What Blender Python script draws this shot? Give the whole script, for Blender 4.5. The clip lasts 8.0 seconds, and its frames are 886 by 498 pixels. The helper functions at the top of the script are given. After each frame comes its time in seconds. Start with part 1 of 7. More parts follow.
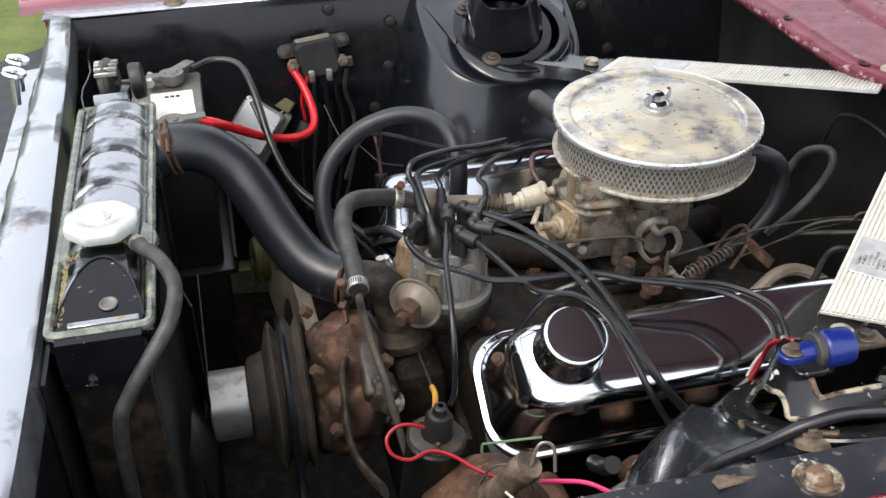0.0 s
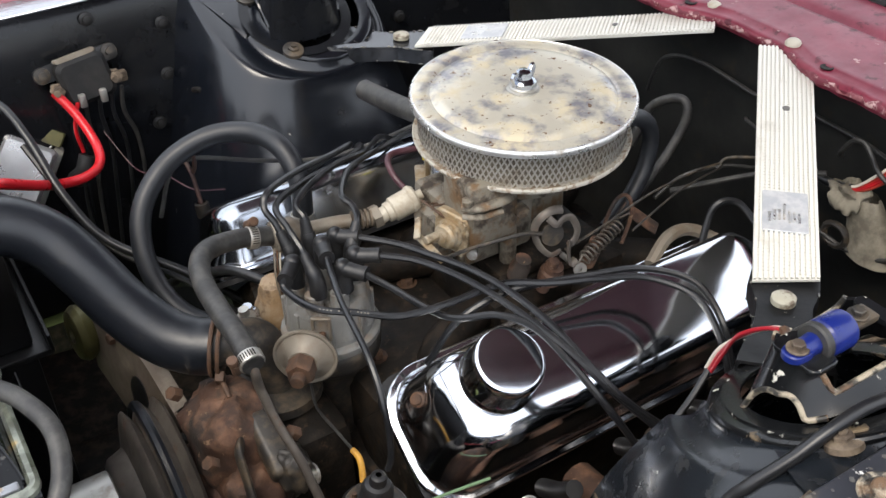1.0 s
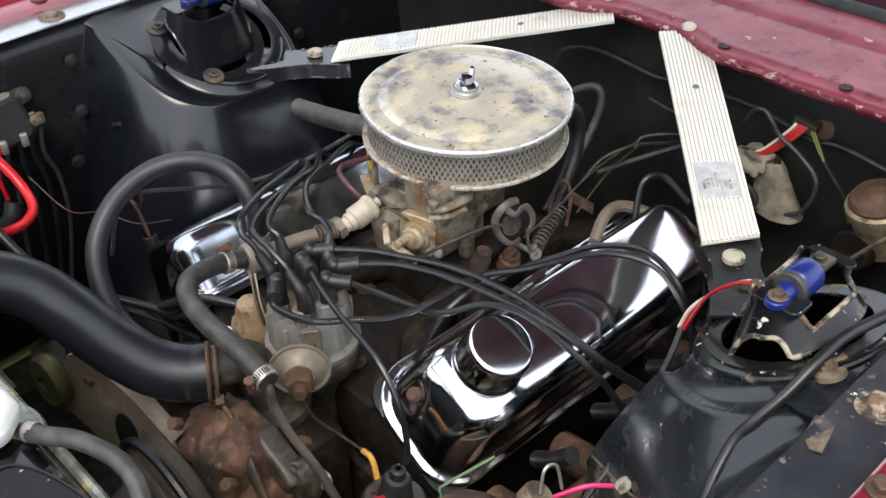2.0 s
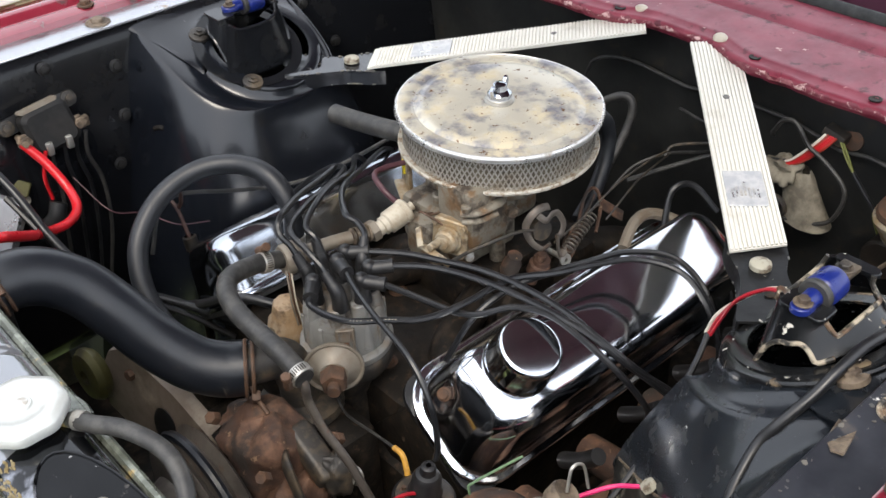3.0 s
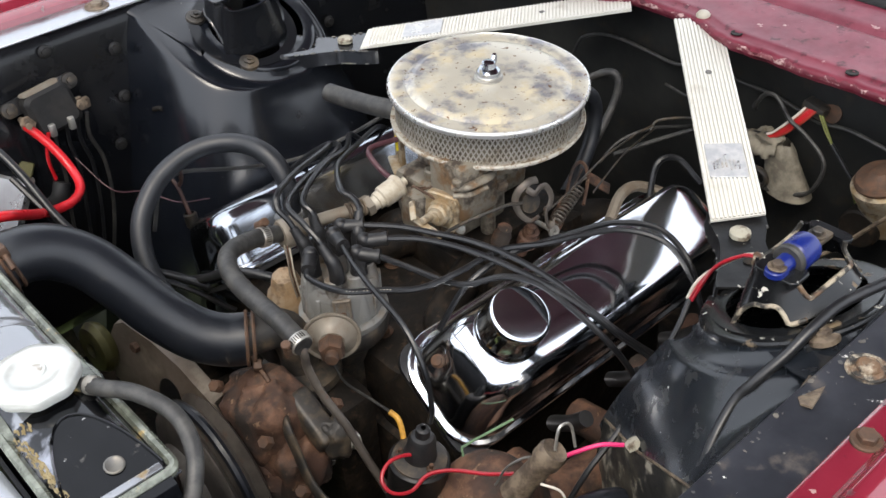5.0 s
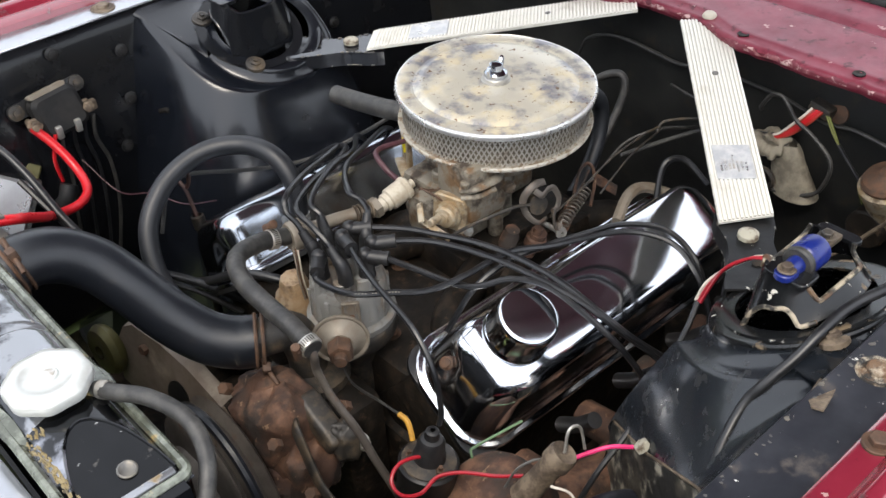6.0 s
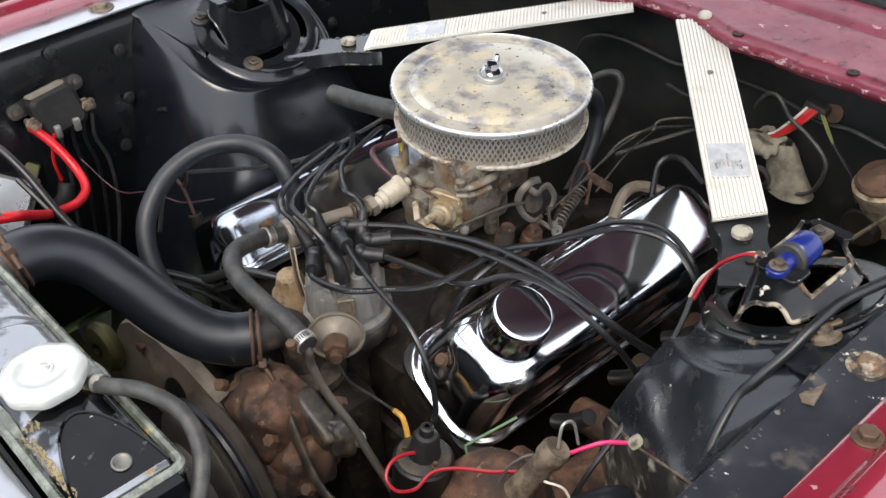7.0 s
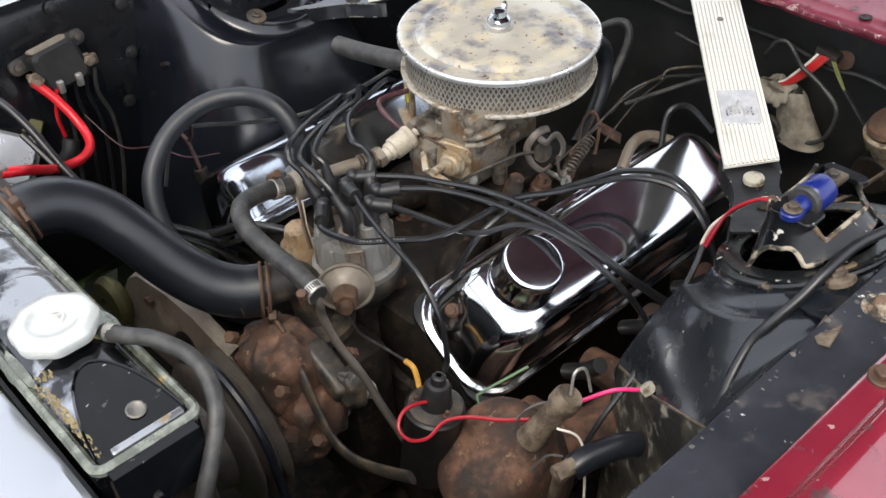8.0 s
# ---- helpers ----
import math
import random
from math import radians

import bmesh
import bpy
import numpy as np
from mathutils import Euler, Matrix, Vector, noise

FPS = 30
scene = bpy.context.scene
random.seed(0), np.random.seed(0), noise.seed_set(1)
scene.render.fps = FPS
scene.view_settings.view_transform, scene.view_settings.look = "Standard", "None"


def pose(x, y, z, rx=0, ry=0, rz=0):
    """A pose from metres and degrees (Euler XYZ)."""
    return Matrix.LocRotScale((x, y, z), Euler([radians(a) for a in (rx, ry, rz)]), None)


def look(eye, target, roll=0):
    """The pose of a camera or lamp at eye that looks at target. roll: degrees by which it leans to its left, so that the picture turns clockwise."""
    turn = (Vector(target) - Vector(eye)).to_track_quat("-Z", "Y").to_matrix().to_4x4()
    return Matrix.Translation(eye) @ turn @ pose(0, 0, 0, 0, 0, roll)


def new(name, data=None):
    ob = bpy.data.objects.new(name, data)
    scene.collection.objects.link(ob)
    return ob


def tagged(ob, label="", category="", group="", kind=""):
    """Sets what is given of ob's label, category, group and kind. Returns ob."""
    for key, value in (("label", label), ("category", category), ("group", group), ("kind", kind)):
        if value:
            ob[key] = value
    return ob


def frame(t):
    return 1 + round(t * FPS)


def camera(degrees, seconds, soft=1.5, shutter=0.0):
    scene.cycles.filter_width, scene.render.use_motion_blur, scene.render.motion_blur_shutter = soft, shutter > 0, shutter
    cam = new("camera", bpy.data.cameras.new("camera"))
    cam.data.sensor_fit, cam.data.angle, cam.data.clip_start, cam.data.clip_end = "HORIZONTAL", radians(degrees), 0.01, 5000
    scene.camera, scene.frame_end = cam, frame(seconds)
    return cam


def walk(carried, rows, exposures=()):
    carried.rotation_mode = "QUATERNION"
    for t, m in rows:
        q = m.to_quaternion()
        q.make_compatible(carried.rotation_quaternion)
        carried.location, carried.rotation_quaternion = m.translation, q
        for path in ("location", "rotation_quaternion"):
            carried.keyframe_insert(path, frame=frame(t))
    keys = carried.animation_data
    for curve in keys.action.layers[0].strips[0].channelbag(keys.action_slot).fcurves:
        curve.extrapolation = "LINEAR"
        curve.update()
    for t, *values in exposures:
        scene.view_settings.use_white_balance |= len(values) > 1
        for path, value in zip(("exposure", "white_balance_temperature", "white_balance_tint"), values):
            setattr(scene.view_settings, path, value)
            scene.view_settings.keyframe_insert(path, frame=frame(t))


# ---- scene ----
cam = camera(46.99, 8.0)
PATH = [
    (0, (-0.4865, -1.0281, 1.5418), (-0.2091, 0.2037, 0.7321), -1.16),
    (0.5, (-0.5373, -0.8678, 1.5393), (-0.0625, 0.2666, 0.6804), -0.88),
    (1, (-0.5854, -0.7970, 1.5312), (0.0408, 0.2425, 0.6495), -1.95),
    (1.5, (-0.6913, -0.7564, 1.5678), (0.1230, 0.1741, 0.7186), -2.84),
    (1.7, (-0.7121, -0.7507, 1.5680), (0.1082, 0.1529, 0.6959), -2.71),
    (2.8, (-0.7474, -0.7545, 1.5857), (0.0344, 0.1539, 0.6837), -2.29),
    (3, (-0.7496, -0.7665, 1.5854), (0.0353, 0.1628, 0.7077), -2.73),
    (3.5, (-0.7623, -0.7883, 1.5945), (0.0004, 0.1655, 0.7235), -2.82),
    (4, (-0.7702, -0.7917, 1.6041), (-0.0108, 0.1484, 0.7155), -3.19),
    (4.5, (-0.7722, -0.7978, 1.6100), (0.0006, 0.1246, 0.7145), -3.00),
    (4.7, (-0.7726, -0.8041, 1.6045), (0.0012, 0.1146, 0.7060), -3.20),
    (5.8, (-0.7757, -0.7922, 1.6067), (0.0020, 0.1185, 0.7034), -3.34),
    (6, (-0.7778, -0.7949, 1.6101), (-0.0044, 0.1188, 0.7062), -3.48),
    (6.5, (-0.7765, -0.8030, 1.6115), (0.0020, 0.1150, 0.7164), -3.79),
    (7, (-0.7784, -0.8067, 1.6074), (-0.0046, 0.1110, 0.7079), -3.51),
    (7.5, (-0.7853, -0.8045, 1.6019), (-0.0148, 0.1041, 0.6904), -3.09),
    (8, (-0.7888, -0.8025, 1.5909), (-0.0401, 0.0937, 0.6495), -4.22),
]
walk(cam, [(t, look(eye, target, roll)) for t, eye, target, roll in PATH])

# ---- daylight: bright overcast sky with a soft high sun ----
world = bpy.data.worlds.new("sky")
scene.world = world
world.use_nodes = True
wn, wl = world.node_tree.nodes, world.node_tree.links
sky = wn.new("ShaderNodeTexSky")
sky.sky_type, sky.sun_disc = "NISHITA", False
SUN_ELEVATION, SUN_TURN = radians(58), radians(235)
sky.sun_elevation, sky.sun_rotation = SUN_ELEVATION, SUN_TURN
sky.air_density, sky.dust_density, sky.ozone_density = 1.0, 3.0, 0.6
haze = wn.new("ShaderNodeMix")
haze.data_type = "RGBA"
haze.inputs[0].default_value = 0.7
haze.inputs[7].default_value = (6.9, 7.1, 7.45, 1)
wl.new(sky.outputs[0], haze.inputs[6])
wl.new(haze.outputs[2], wn["Background"].inputs[0])
wn["Background"].inputs[1].default_value = 0.15
sun_data = bpy.data.lights.new("sun", "SUN")
sun_data.energy, sun_data.angle, sun_data.color = 0.9, radians(25), (1.0, 0.92, 0.80)
sun = new("sun", sun_data)
sun_way = Vector((math.sin(SUN_TURN) * math.cos(SUN_ELEVATION), math.cos(SUN_TURN) * math.cos(SUN_ELEVATION), math.sin(SUN_ELEVATION)))
sun.matrix_world = look(sun_way * 10, (0, 0, 0))
scene.view_settings.exposure = 1.22

# ---- building tools ----
BASE = {}


def thing(name, at, label, category, group="", kind=""):
    ob = new(name)
    ob.location = at
    ob.empty_display_size = 0.02
    BASE[ob] = Vector(at)
    return tagged(ob, label, category, group, kind)


def finish(name, bm, material, origin, sharp=38):
    bmesh.ops.remove_doubles(bm, verts=bm.verts, dist=1e-6)
    bmesh.ops.recalc_face_normals(bm, faces=bm.faces)
    for v in bm.verts:
        v.co -= origin
    limit = radians(sharp)
    for f in bm.faces:
        f.smooth = True
    for e in bm.edges:
        if len(e.link_faces) != 2 or e.calc_face_angle(3) > limit:
            e.smooth = False
    me = bpy.data.meshes.new(name)
    bm.to_mesh(me)
    bm.free()
    me.materials.append(material)
    return me


def part(name, bm, material, parent, label="", sharp=38):
    ob = new(name, finish(name, bm, material, BASE[parent], sharp))
    ob.parent = parent
    BASE[ob] = BASE[parent]
    return tagged(ob, label)


def solo(name, bm, material, at, label, category, group="", kind="", sharp=38):
    at = Vector(at)
    ob = new(name, finish(name, bm, material, at, sharp))
    ob.location = at
    BASE[ob] = at
    return tagged(ob, label, category, group, kind)


def turned(axis):
    """A turn that takes +z to the axis."""
    return Vector((0, 0, 1)).rotation_difference(Vector(axis).normalized()).to_matrix()


def box(bm, centre, size, turn=None, bevel=0.0, seg=2):
    made = bmesh.ops.create_cube(bm, size=1.0)["verts"]
    m = (turn or Matrix.Identity(3))
    for v in made:
        v.co = Vector((v.co.x * size[0], v.co.y * size[1], v.co.z * size[2]))
    if bevel:
        edges = list({e for v in made for e in v.link_edges})
        got = bmesh.ops.bevel(bm, geom=edges, offset=bevel, segments=seg, profile=0.5, affect="EDGES")
        made = list({v for f in got["faces"] for v in f.verts} | {v for v in made if v.is_valid})
        made = list({w for v in made for f in v.link_faces for w in f.verts})
    for v in made:
        v.co = m @ v.co + Vector(centre)
    return bm


def lathe(bm, profile, origin, axis=(0, 0, 1), seg=32, closed=False, squash=1.0):
    """profile: rows of radius and height along the axis."""
    m, o = turned(axis), Vector(origin)
    rings = []
    for r, h in profile:
        if r < 1e-6:
            rings.append([bm.verts.new(m @ Vector((0, 0, h)) + o)])
        else:
            rings.append([bm.verts.new(m @ Vector((r * math.cos(2 * math.pi * k / seg), squash * r * math.sin(2 * math.pi * k / seg), h)) + o) for k in range(seg)])
    for a, b in zip(rings, rings[1:] + (rings[:1] if closed else [])):
        bridge(bm, a, b)
    return bm


def bridge(bm, a, b, loop=True):
    n = max(len(a), len(b))
    for k in range(n if loop else n - 1):
        j = (k + 1) % n
        if len(a) == 1 and len(b) == 1:
            continue
        if len(a) == 1:
            bm.faces.new((a[0], b[k], b[j]))
        elif len(b) == 1:
            bm.faces.new((a[k], b[0], a[j]))
        else:
            bm.faces.new((a[k], b[k], b[j], a[j]))


def rod(bm, p0, p1, r0, r1=None, seg=20, bevel=0.0):
    p0, p1 = Vector(p0), Vector(p1)
    r1 = r0 if r1 is None else r1
    h = (p1 - p0).length
    b = min(bevel, h / 3)
    prof = [(0, 0), (r0 - b, 0), (r0, b), (r1, h - b), (r1 - b, h), (0, h)] if b else [(0, 0), (r0, 0), (r1, h), (0, h)]
    return lathe(bm, prof, p0, p1 - p0, seg)


def hexnut(bm, p, axis, r, h):
    return lathe(bm, [(0, 0), (r, 0), (r, h * 0.85), (r * 0.86, h), (0, h)], p, axis, 6)


def smooth_path(pts, n=6):
    """A smooth line through the points."""
    p = [Vector(q) for q in pts]
    p = [2 * p[0] - p[1]] + p + [2 * p[-1] - p[-2]]
    out = []
    for i in range(1, len(p) - 2):
        a, b, c, d = p[i - 1 : i + 3]
        for k in range(n):
            t = k / n
            out.append(0.5 * (2 * b + (c - a) * t + (2 * a - 5 * b + 4 * c - d) * t * t + (3 * b - a - 3 * c + d) * t ** 3))
    out.append(p[-2])
    return out


def tube(bm, pts, r, seg=10, n=6, hollow=0.0, taper=None, raw=False, flat=1.0):
    path = [Vector(q) for q in pts] if raw else smooth_path(pts, n)
    t0 = (path[1] - path[0]).normalized()
    u = t0.orthogonal().normalized()
    rings = []
    for i, q in enumerate(path):
        t = (path[min(i + 1, len(path) - 1)] - path[max(i - 1, 0)]).normalized()
        u = (u - t * u.dot(t)).normalized()
        w = t.cross(u)
        rr = r if taper is None else r + (taper - r) * i / (len(path) - 1)
        rings.append([bm.verts.new(q + rr * (math.cos(2 * math.pi * k / seg) * u + flat * math.sin(2 * math.pi * k / seg) * w)) for k in range(seg)])
    for a, b in zip(rings, rings[1:]):
        bridge(bm, a, b)
    for ring, q, s in ((rings[0], path[0], 1), (rings[-1], path[-1], -1)):
        if hollow:
            inner = [bm.verts.new(q + (v.co - q) * (1 - hollow)) for v in ring]
            way = (path[1] - path[0] if s == 1 else path[-2] - path[-1]).normalized()
            deep = [bm.verts.new(v.co + way * r * 0.6) for v in inner]
            bridge(bm, ring, inner), bridge(bm, inner, deep)
            bm.faces.new(deep)
        else:
            bm.faces.new(ring if s == -1 else ring[::-1])
    return bm


def loft(bm, rings, cap0=True, cap1=True):
    vs = [[bm.verts.new(q) for q in ring] for ring in rings]
    for a, b in zip(vs, vs[1:]):
        bridge(bm, a, b)
    if cap0:
        bm.faces.new(vs[0][::-1])
    if cap1:
        bm.faces.new(vs[-1])
    return bm


def rrect(x0, x1, y0, y1, r, n=5):
    """A rounded rectangle, as rows of two."""
    out = []
    for cx, cy, a in ((x1 - r, y1 - r, 0), (x0 + r, y1 - r, 90), (x0 + r, y0 + r, 180), (x1 - r, y0 + r, 270)):
        out += [(cx + r * math.cos(radians(a + 90 * k / n)), cy + r * math.sin(radians(a + 90 * k / n))) for k in range(n + 1)]
    return out


def sheet(bm, f, us, vs, thick=0.0):
    """A surface f(u, v), given thickness to its back."""
    grid = [[bm.verts.new(f(u, v)) for v in vs] for u in us]
    faces = []
    for a, b in zip(grid, grid[1:]):
        for k in range(len(vs) - 1):
            faces.append(bm.faces.new((a[k], b[k], b[k + 1], a[k + 1])))
    if thick:
        bmesh.ops.recalc_face_normals(bm, faces=faces)
        bmesh.ops.solidify(bm, geom=faces, thickness=thick)
    return bm


def steps(a, b, n):
    return [a + (b - a) * k / n for k in range(n + 1)]


def prism(bm, outline, m, h, bevel=0.0):
    """An outline of rows of two, raised by h along m's z."""
    n = len(outline)
    cx, cy = sum(p[0] for p in outline) / n, sum(p[1] for p in outline) / n
    rows = [(0, 1), (h, 1)]
    if bevel:
        k = 1 - bevel / max(max(abs(p[0] - cx), abs(p[1] - cy)) for p in outline)
        rows = [(0, 1), (h - bevel, 1), (h, k)]
    return loft(bm, [[m @ Vector((cx + (x - cx) * s, cy + (y - cy) * s, z)) for x, y in outline] for z, s in rows])


def frame_at(origin, ex, ez):
    ez = Vector(ez).normalized()
    ex = (Vector(ex) - ez * Vector(ex).dot(ez)).normalized()
    m = Matrix((ex, ez.cross(ex), ez)).transposed().to_4x4()
    m.translation = Vector(origin)
    return m


# ---- materials ----
def material(name, base, rough=0.5, metal=0.0, second=None, grime=None, chips=None, bump=None, coat=0.0, spec=0.5, streak=(1, 1, 1), sheen=0.0):
    """second: colour, scale, from, to. grime: colour, scale, from, to, roughness. chips: colour, scale, threshold. bump: scale, strength."""
    mat = bpy.data.materials.new(name)
    mat.use_nodes = True
    nodes, links = mat.node_tree.nodes, mat.node_tree.links
    bsdf = nodes["Principled BSDF"]
    bsdf.inputs["Metallic"].default_value = metal
    bsdf.inputs["Specular IOR Level"].default_value = spec
    bsdf.inputs["Coat Weight"].default_value = coat
    bsdf.inputs["Coat Roughness"].default_value = 0.05
    where = nodes.new("ShaderNodeTexCoord")
    place = nodes.new("ShaderNodeMapping")
    place.inputs["Scale"].default_value = streak
    links.new(where.outputs["Object"], place.inputs[0])

    def noise_ramp(scale, lo, hi, detail=5.0, kind="noise"):
        if kind == "noise":
            n = nodes.new("ShaderNodeTexNoise")
            n.inputs["Detail"].default_value, n.inputs["Roughness"].default_value = detail, 0.62
        else:
            n = nodes.new("ShaderNodeTexVoronoi")
            n.feature = "F1"
        n.inputs["Scale"].default_value = scale
        links.new(place.outputs[0], n.inputs["Vector"])
        ramp = nodes.new("ShaderNodeMapRange")
        ramp.inputs["From Min"].default_value, ramp.inputs["From Max"].default_value = lo, hi
        links.new(n.outputs[0], ramp.inputs["Value"])
        return ramp.outputs[0]

    def mix(factor, a, b):
        m = nodes.new("ShaderNodeMix")
        m.data_type = "RGBA"
        links.new(factor, m.inputs[0])
        for value, socket in ((a, m.inputs[6]), (b, m.inputs[7])):
            if isinstance(value, tuple):
                socket.default_value = (*value, 1)
            else:
                links.new(value, socket)
        return m.outputs[2]

    def mixf(factor, a, b):
        m = nodes.new("ShaderNodeMix")
        links.new(factor, m.inputs[0])
        for value, socket in ((a, m.inputs[2]), (b, m.inputs[3])):
            if isinstance(value, (float, int)):
                socket.default_value = value
            else:
                links.new(value, socket)
        return m.outputs[0]

    colour = tuple(base)
    gloss = mixf(noise_ramp(37, 0.3, 0.7), rough * 0.82, min(1.0, rough * 1.2))
    shine = None
    if second:
        colour = mix(noise_ramp(*second[1:4]), colour, tuple(second[0]))
    if grime:
        f = noise_ramp(*grime[1:4], detail=8.0)
        colour = mix(f, colour, tuple(grime[0]))
        gloss = mixf(f, gloss, grime[4])
        if metal:
            shine = mixf(f, metal, metal * 0.15)
    if chips:
        f = noise_ramp(chips[1], chips[2], chips[2] + 0.03, detail=6.0)
        colour = mix(f, colour, tuple(chips[0]))
        gloss = mixf(f, gloss, 0.6)
    if isinstance(colour, tuple):
        f = noise_ramp(55, 0.3, 0.7)
        colour = mix(f, tuple(c * 0.85 for c in colour), tuple(min(1, c * 1.12) for c in colour))
    links.new(colour, bsdf.inputs["Base Color"])
    links.new(gloss, bsdf.inputs["Roughness"])
    if shine is not None:
        links.new(shine, bsdf.inputs["Metallic"])
    if bump:
        n = nodes.new("ShaderNodeTexNoise")
        n.inputs["Scale"].default_value, n.inputs["Detail"].default_value = bump[0], 6.0
        links.new(place.outputs[0], n.inputs["Vector"])
        b = nodes.new("ShaderNodeBump")
        b.inputs["Strength"].default_value, b.inputs["Distance"].default_value = bump[1], 0.002
        links.new(n.outputs[0], b.inputs["Height"])
        links.new(b.outputs[0], bsdf.inputs["Normal"])
    return mat


M_BLACK = material("black_paint", (0.0065, 0.007, 0.0085), 0.15, second=((0.009, 0.010, 0.012), 9, 0.35, 0.7), grime=((0.02, 0.019, 0.018), 16, 0.56, 0.9, 0.4), bump=(22, 0.07), coat=0.0, spec=0.32)
M_APRON = material("worn_black_paint", (0.0075, 0.0095, 0.0125), 0.22, second=((0.013, 0.0155, 0.0195), 11, 0.38, 0.66), grime=((0.026, 0.026, 0.026), 52, 0.56, 0.74, 0.5), chips=((0.58, 0.57, 0.53), 72, 0.685), bump=(26, 0.10), coat=0.15, spec=0.45)
M_SATIN = material("satin_black", (0.008, 0.008, 0.009), 0.42, second=((0.014, 0.013, 0.012), 25, 0.4, 0.7), bump=(80, 0.1))
M_DARK = material("grimy_dark_metal", (0.008, 0.007, 0.006), 0.6, second=((0.035, 0.026, 0.018), 42, 0.46, 0.64), bump=(60, 0.6), spec=0.2)
M_RED = material("maroon_paint", (0.175, 0.012, 0.026), 0.14, second=((0.21, 0.020, 0.036), 12, 0.35, 0.7), grime=((0.050, 0.014, 0.016), 36, 0.58, 0.66, 0.5), chips=((0.36, 0.22, 0.20), 60, 0.685), bump=(30, 0.05), coat=1.0, spec=0.8)
M_REDWORN = material("worn_maroon_paint", (0.145, 0.014, 0.030), 0.42, second=((0.20, 0.032, 0.052), 14, 0.40, 0.62), grime=((0.075, 0.008, 0.016), 40, 0.57, 0.66, 0.5), chips=((0.42, 0.25, 0.24), 50, 0.660), bump=(35, 0.16), coat=0.12, spec=0.35)
# base darker than M_CHROME, standing in for dark surroundings mirrored by the far cover
M_CHROMEDULL = material("satin_chrome", (0.46, 0.49, 0.54), 0.15, 1.0, second=((0.36, 0.38, 0.42), 7, 0.4, 0.65), grime=((0.10, 0.09, 0.08), 14, 0.60, 0.72, 0.5), bump=(8, 0.04))
M_HEATER = material("smooth_dark_hose", (0.0095, 0.011, 0.0140), 0.46, second=((0.015, 0.0165, 0.020), 30, 0.42, 0.66), bump=(120, 0.12))
M_CHROME = material("chrome", (0.74, 0.765, 0.81), 0.11, 1.0, second=((0.62, 0.64, 0.68), 6, 0.4, 0.65), bump=(7, 0.05))
M_LIP = material("flaking_pink_lip", (0.13, 0.016, 0.030), 0.5, second=((0.50, 0.33, 0.31), 75, 0.52, 0.60), grime=((0.28, 0.10, 0.11), 40, 0.54, 0.66, 0.7), bump=(70, 0.4))
M_CLOTH = material("grubby_cloth_tape", (0.24, 0.215, 0.165), 0.8, second=((0.12, 0.105, 0.08), 34, 0.42, 0.60), bump=(55, 0.9))
M_CANISTER = material("dusty_grey_canister", (0.20, 0.175, 0.14), 0.5, 0.2, second=((0.16, 0.125, 0.09), 40, 0.46, 0.64), bump=(90, 0.2))
M_PATINA = material("weathered_chrome", (0.52, 0.49, 0.41), 0.34, 0.35, second=((0.19, 0.19, 0.215), 18, 0.48, 0.62), grime=((0.48, 0.42, 0.30), 24, 0.50, 0.62, 0.7), chips=((0.13, 0.065, 0.025), 105, 0.622), bump=(50, 0.08), coat=0.45)
M_SCREEN = material("dull_steel_screen", (0.42, 0.40, 0.36), 0.4, 0.55, grime=((0.2, 0.16, 0.11), 30, 0.5, 0.7, 0.6))
M_STEEL = material("dirty_steel", (0.42, 0.41, 0.38), 0.4, 0.75, grime=((0.20, 0.155, 0.105), 40, 0.5, 0.7, 0.6), bump=(80, 0.15))
M_RUSTY = material("rusty_steel", (0.075, 0.045, 0.03), 0.65, 0.3, second=((0.12, 0.063, 0.036), 75, 0.44, 0.62), bump=(120, 0.4))
M_CASTRUST = material("rusty_cast_iron", (0.054, 0.026, 0.016), 0.78, second=((0.140, 0.072, 0.042), 30, 0.45, 0.62), grime=((0.026, 0.019, 0.015), 20, 0.48, 0.62, 0.8), chips=((0.17, 0.105, 0.06), 75, 0.63), bump=(110, 0.8))
M_CAST = material("oily_brown_casting", (0.009, 0.0072, 0.0056), 0.6, second=((0.024, 0.017, 0.0115), 40, 0.49, 0.66), grime=((0.050, 0.033, 0.021), 85, 0.58, 0.68, 0.8), bump=(70, 0.9), spec=0.18)
M_CARB = material("dusty_zinc_casting", (0.20, 0.178, 0.14), 0.5, 0.35, second=((0.15, 0.090, 0.045), 46, 0.49, 0.62), grime=((0.040, 0.029, 0.020), 28, 0.50, 0.62, 0.85), bump=(110, 0.4))
M_ZINC = material("dusty_yellow_zinc", (0.28, 0.20, 0.11), 0.5, 0.4, second=((0.36, 0.31, 0.23), 60, 0.42, 0.6), grime=((0.08, 0.055, 0.03), 45, 0.53, 0.66, 0.7), bump=(110, 0.25))
M_TAN = material("tan_dust_metal", (0.17, 0.13, 0.09), 0.65, 0.1, second=((0.06, 0.043, 0.03), 55, 0.42, 0.60), bump=(110, 0.35))
M_RUBBER = material("black_rubber_hose", (0.0060, 0.0075, 0.0108), 0.36, second=((0.011, 0.0125, 0.0165), 14, 0.4, 0.7), grime=((0.030, 0.028, 0.026), 60, 0.60, 0.78, 0.6), bump=(120, 0.12))
M_HOSE = material("grey_dusty_rubber", (0.022, 0.0215, 0.021), 0.5, second=((0.048, 0.046, 0.042), 60, 0.44, 0.62), bump=(150, 0.3))
M_WIRE = material("black_cable", (0.009, 0.0095, 0.011), 0.33, second=((0.02, 0.02, 0.021), 40, 0.45, 0.7))
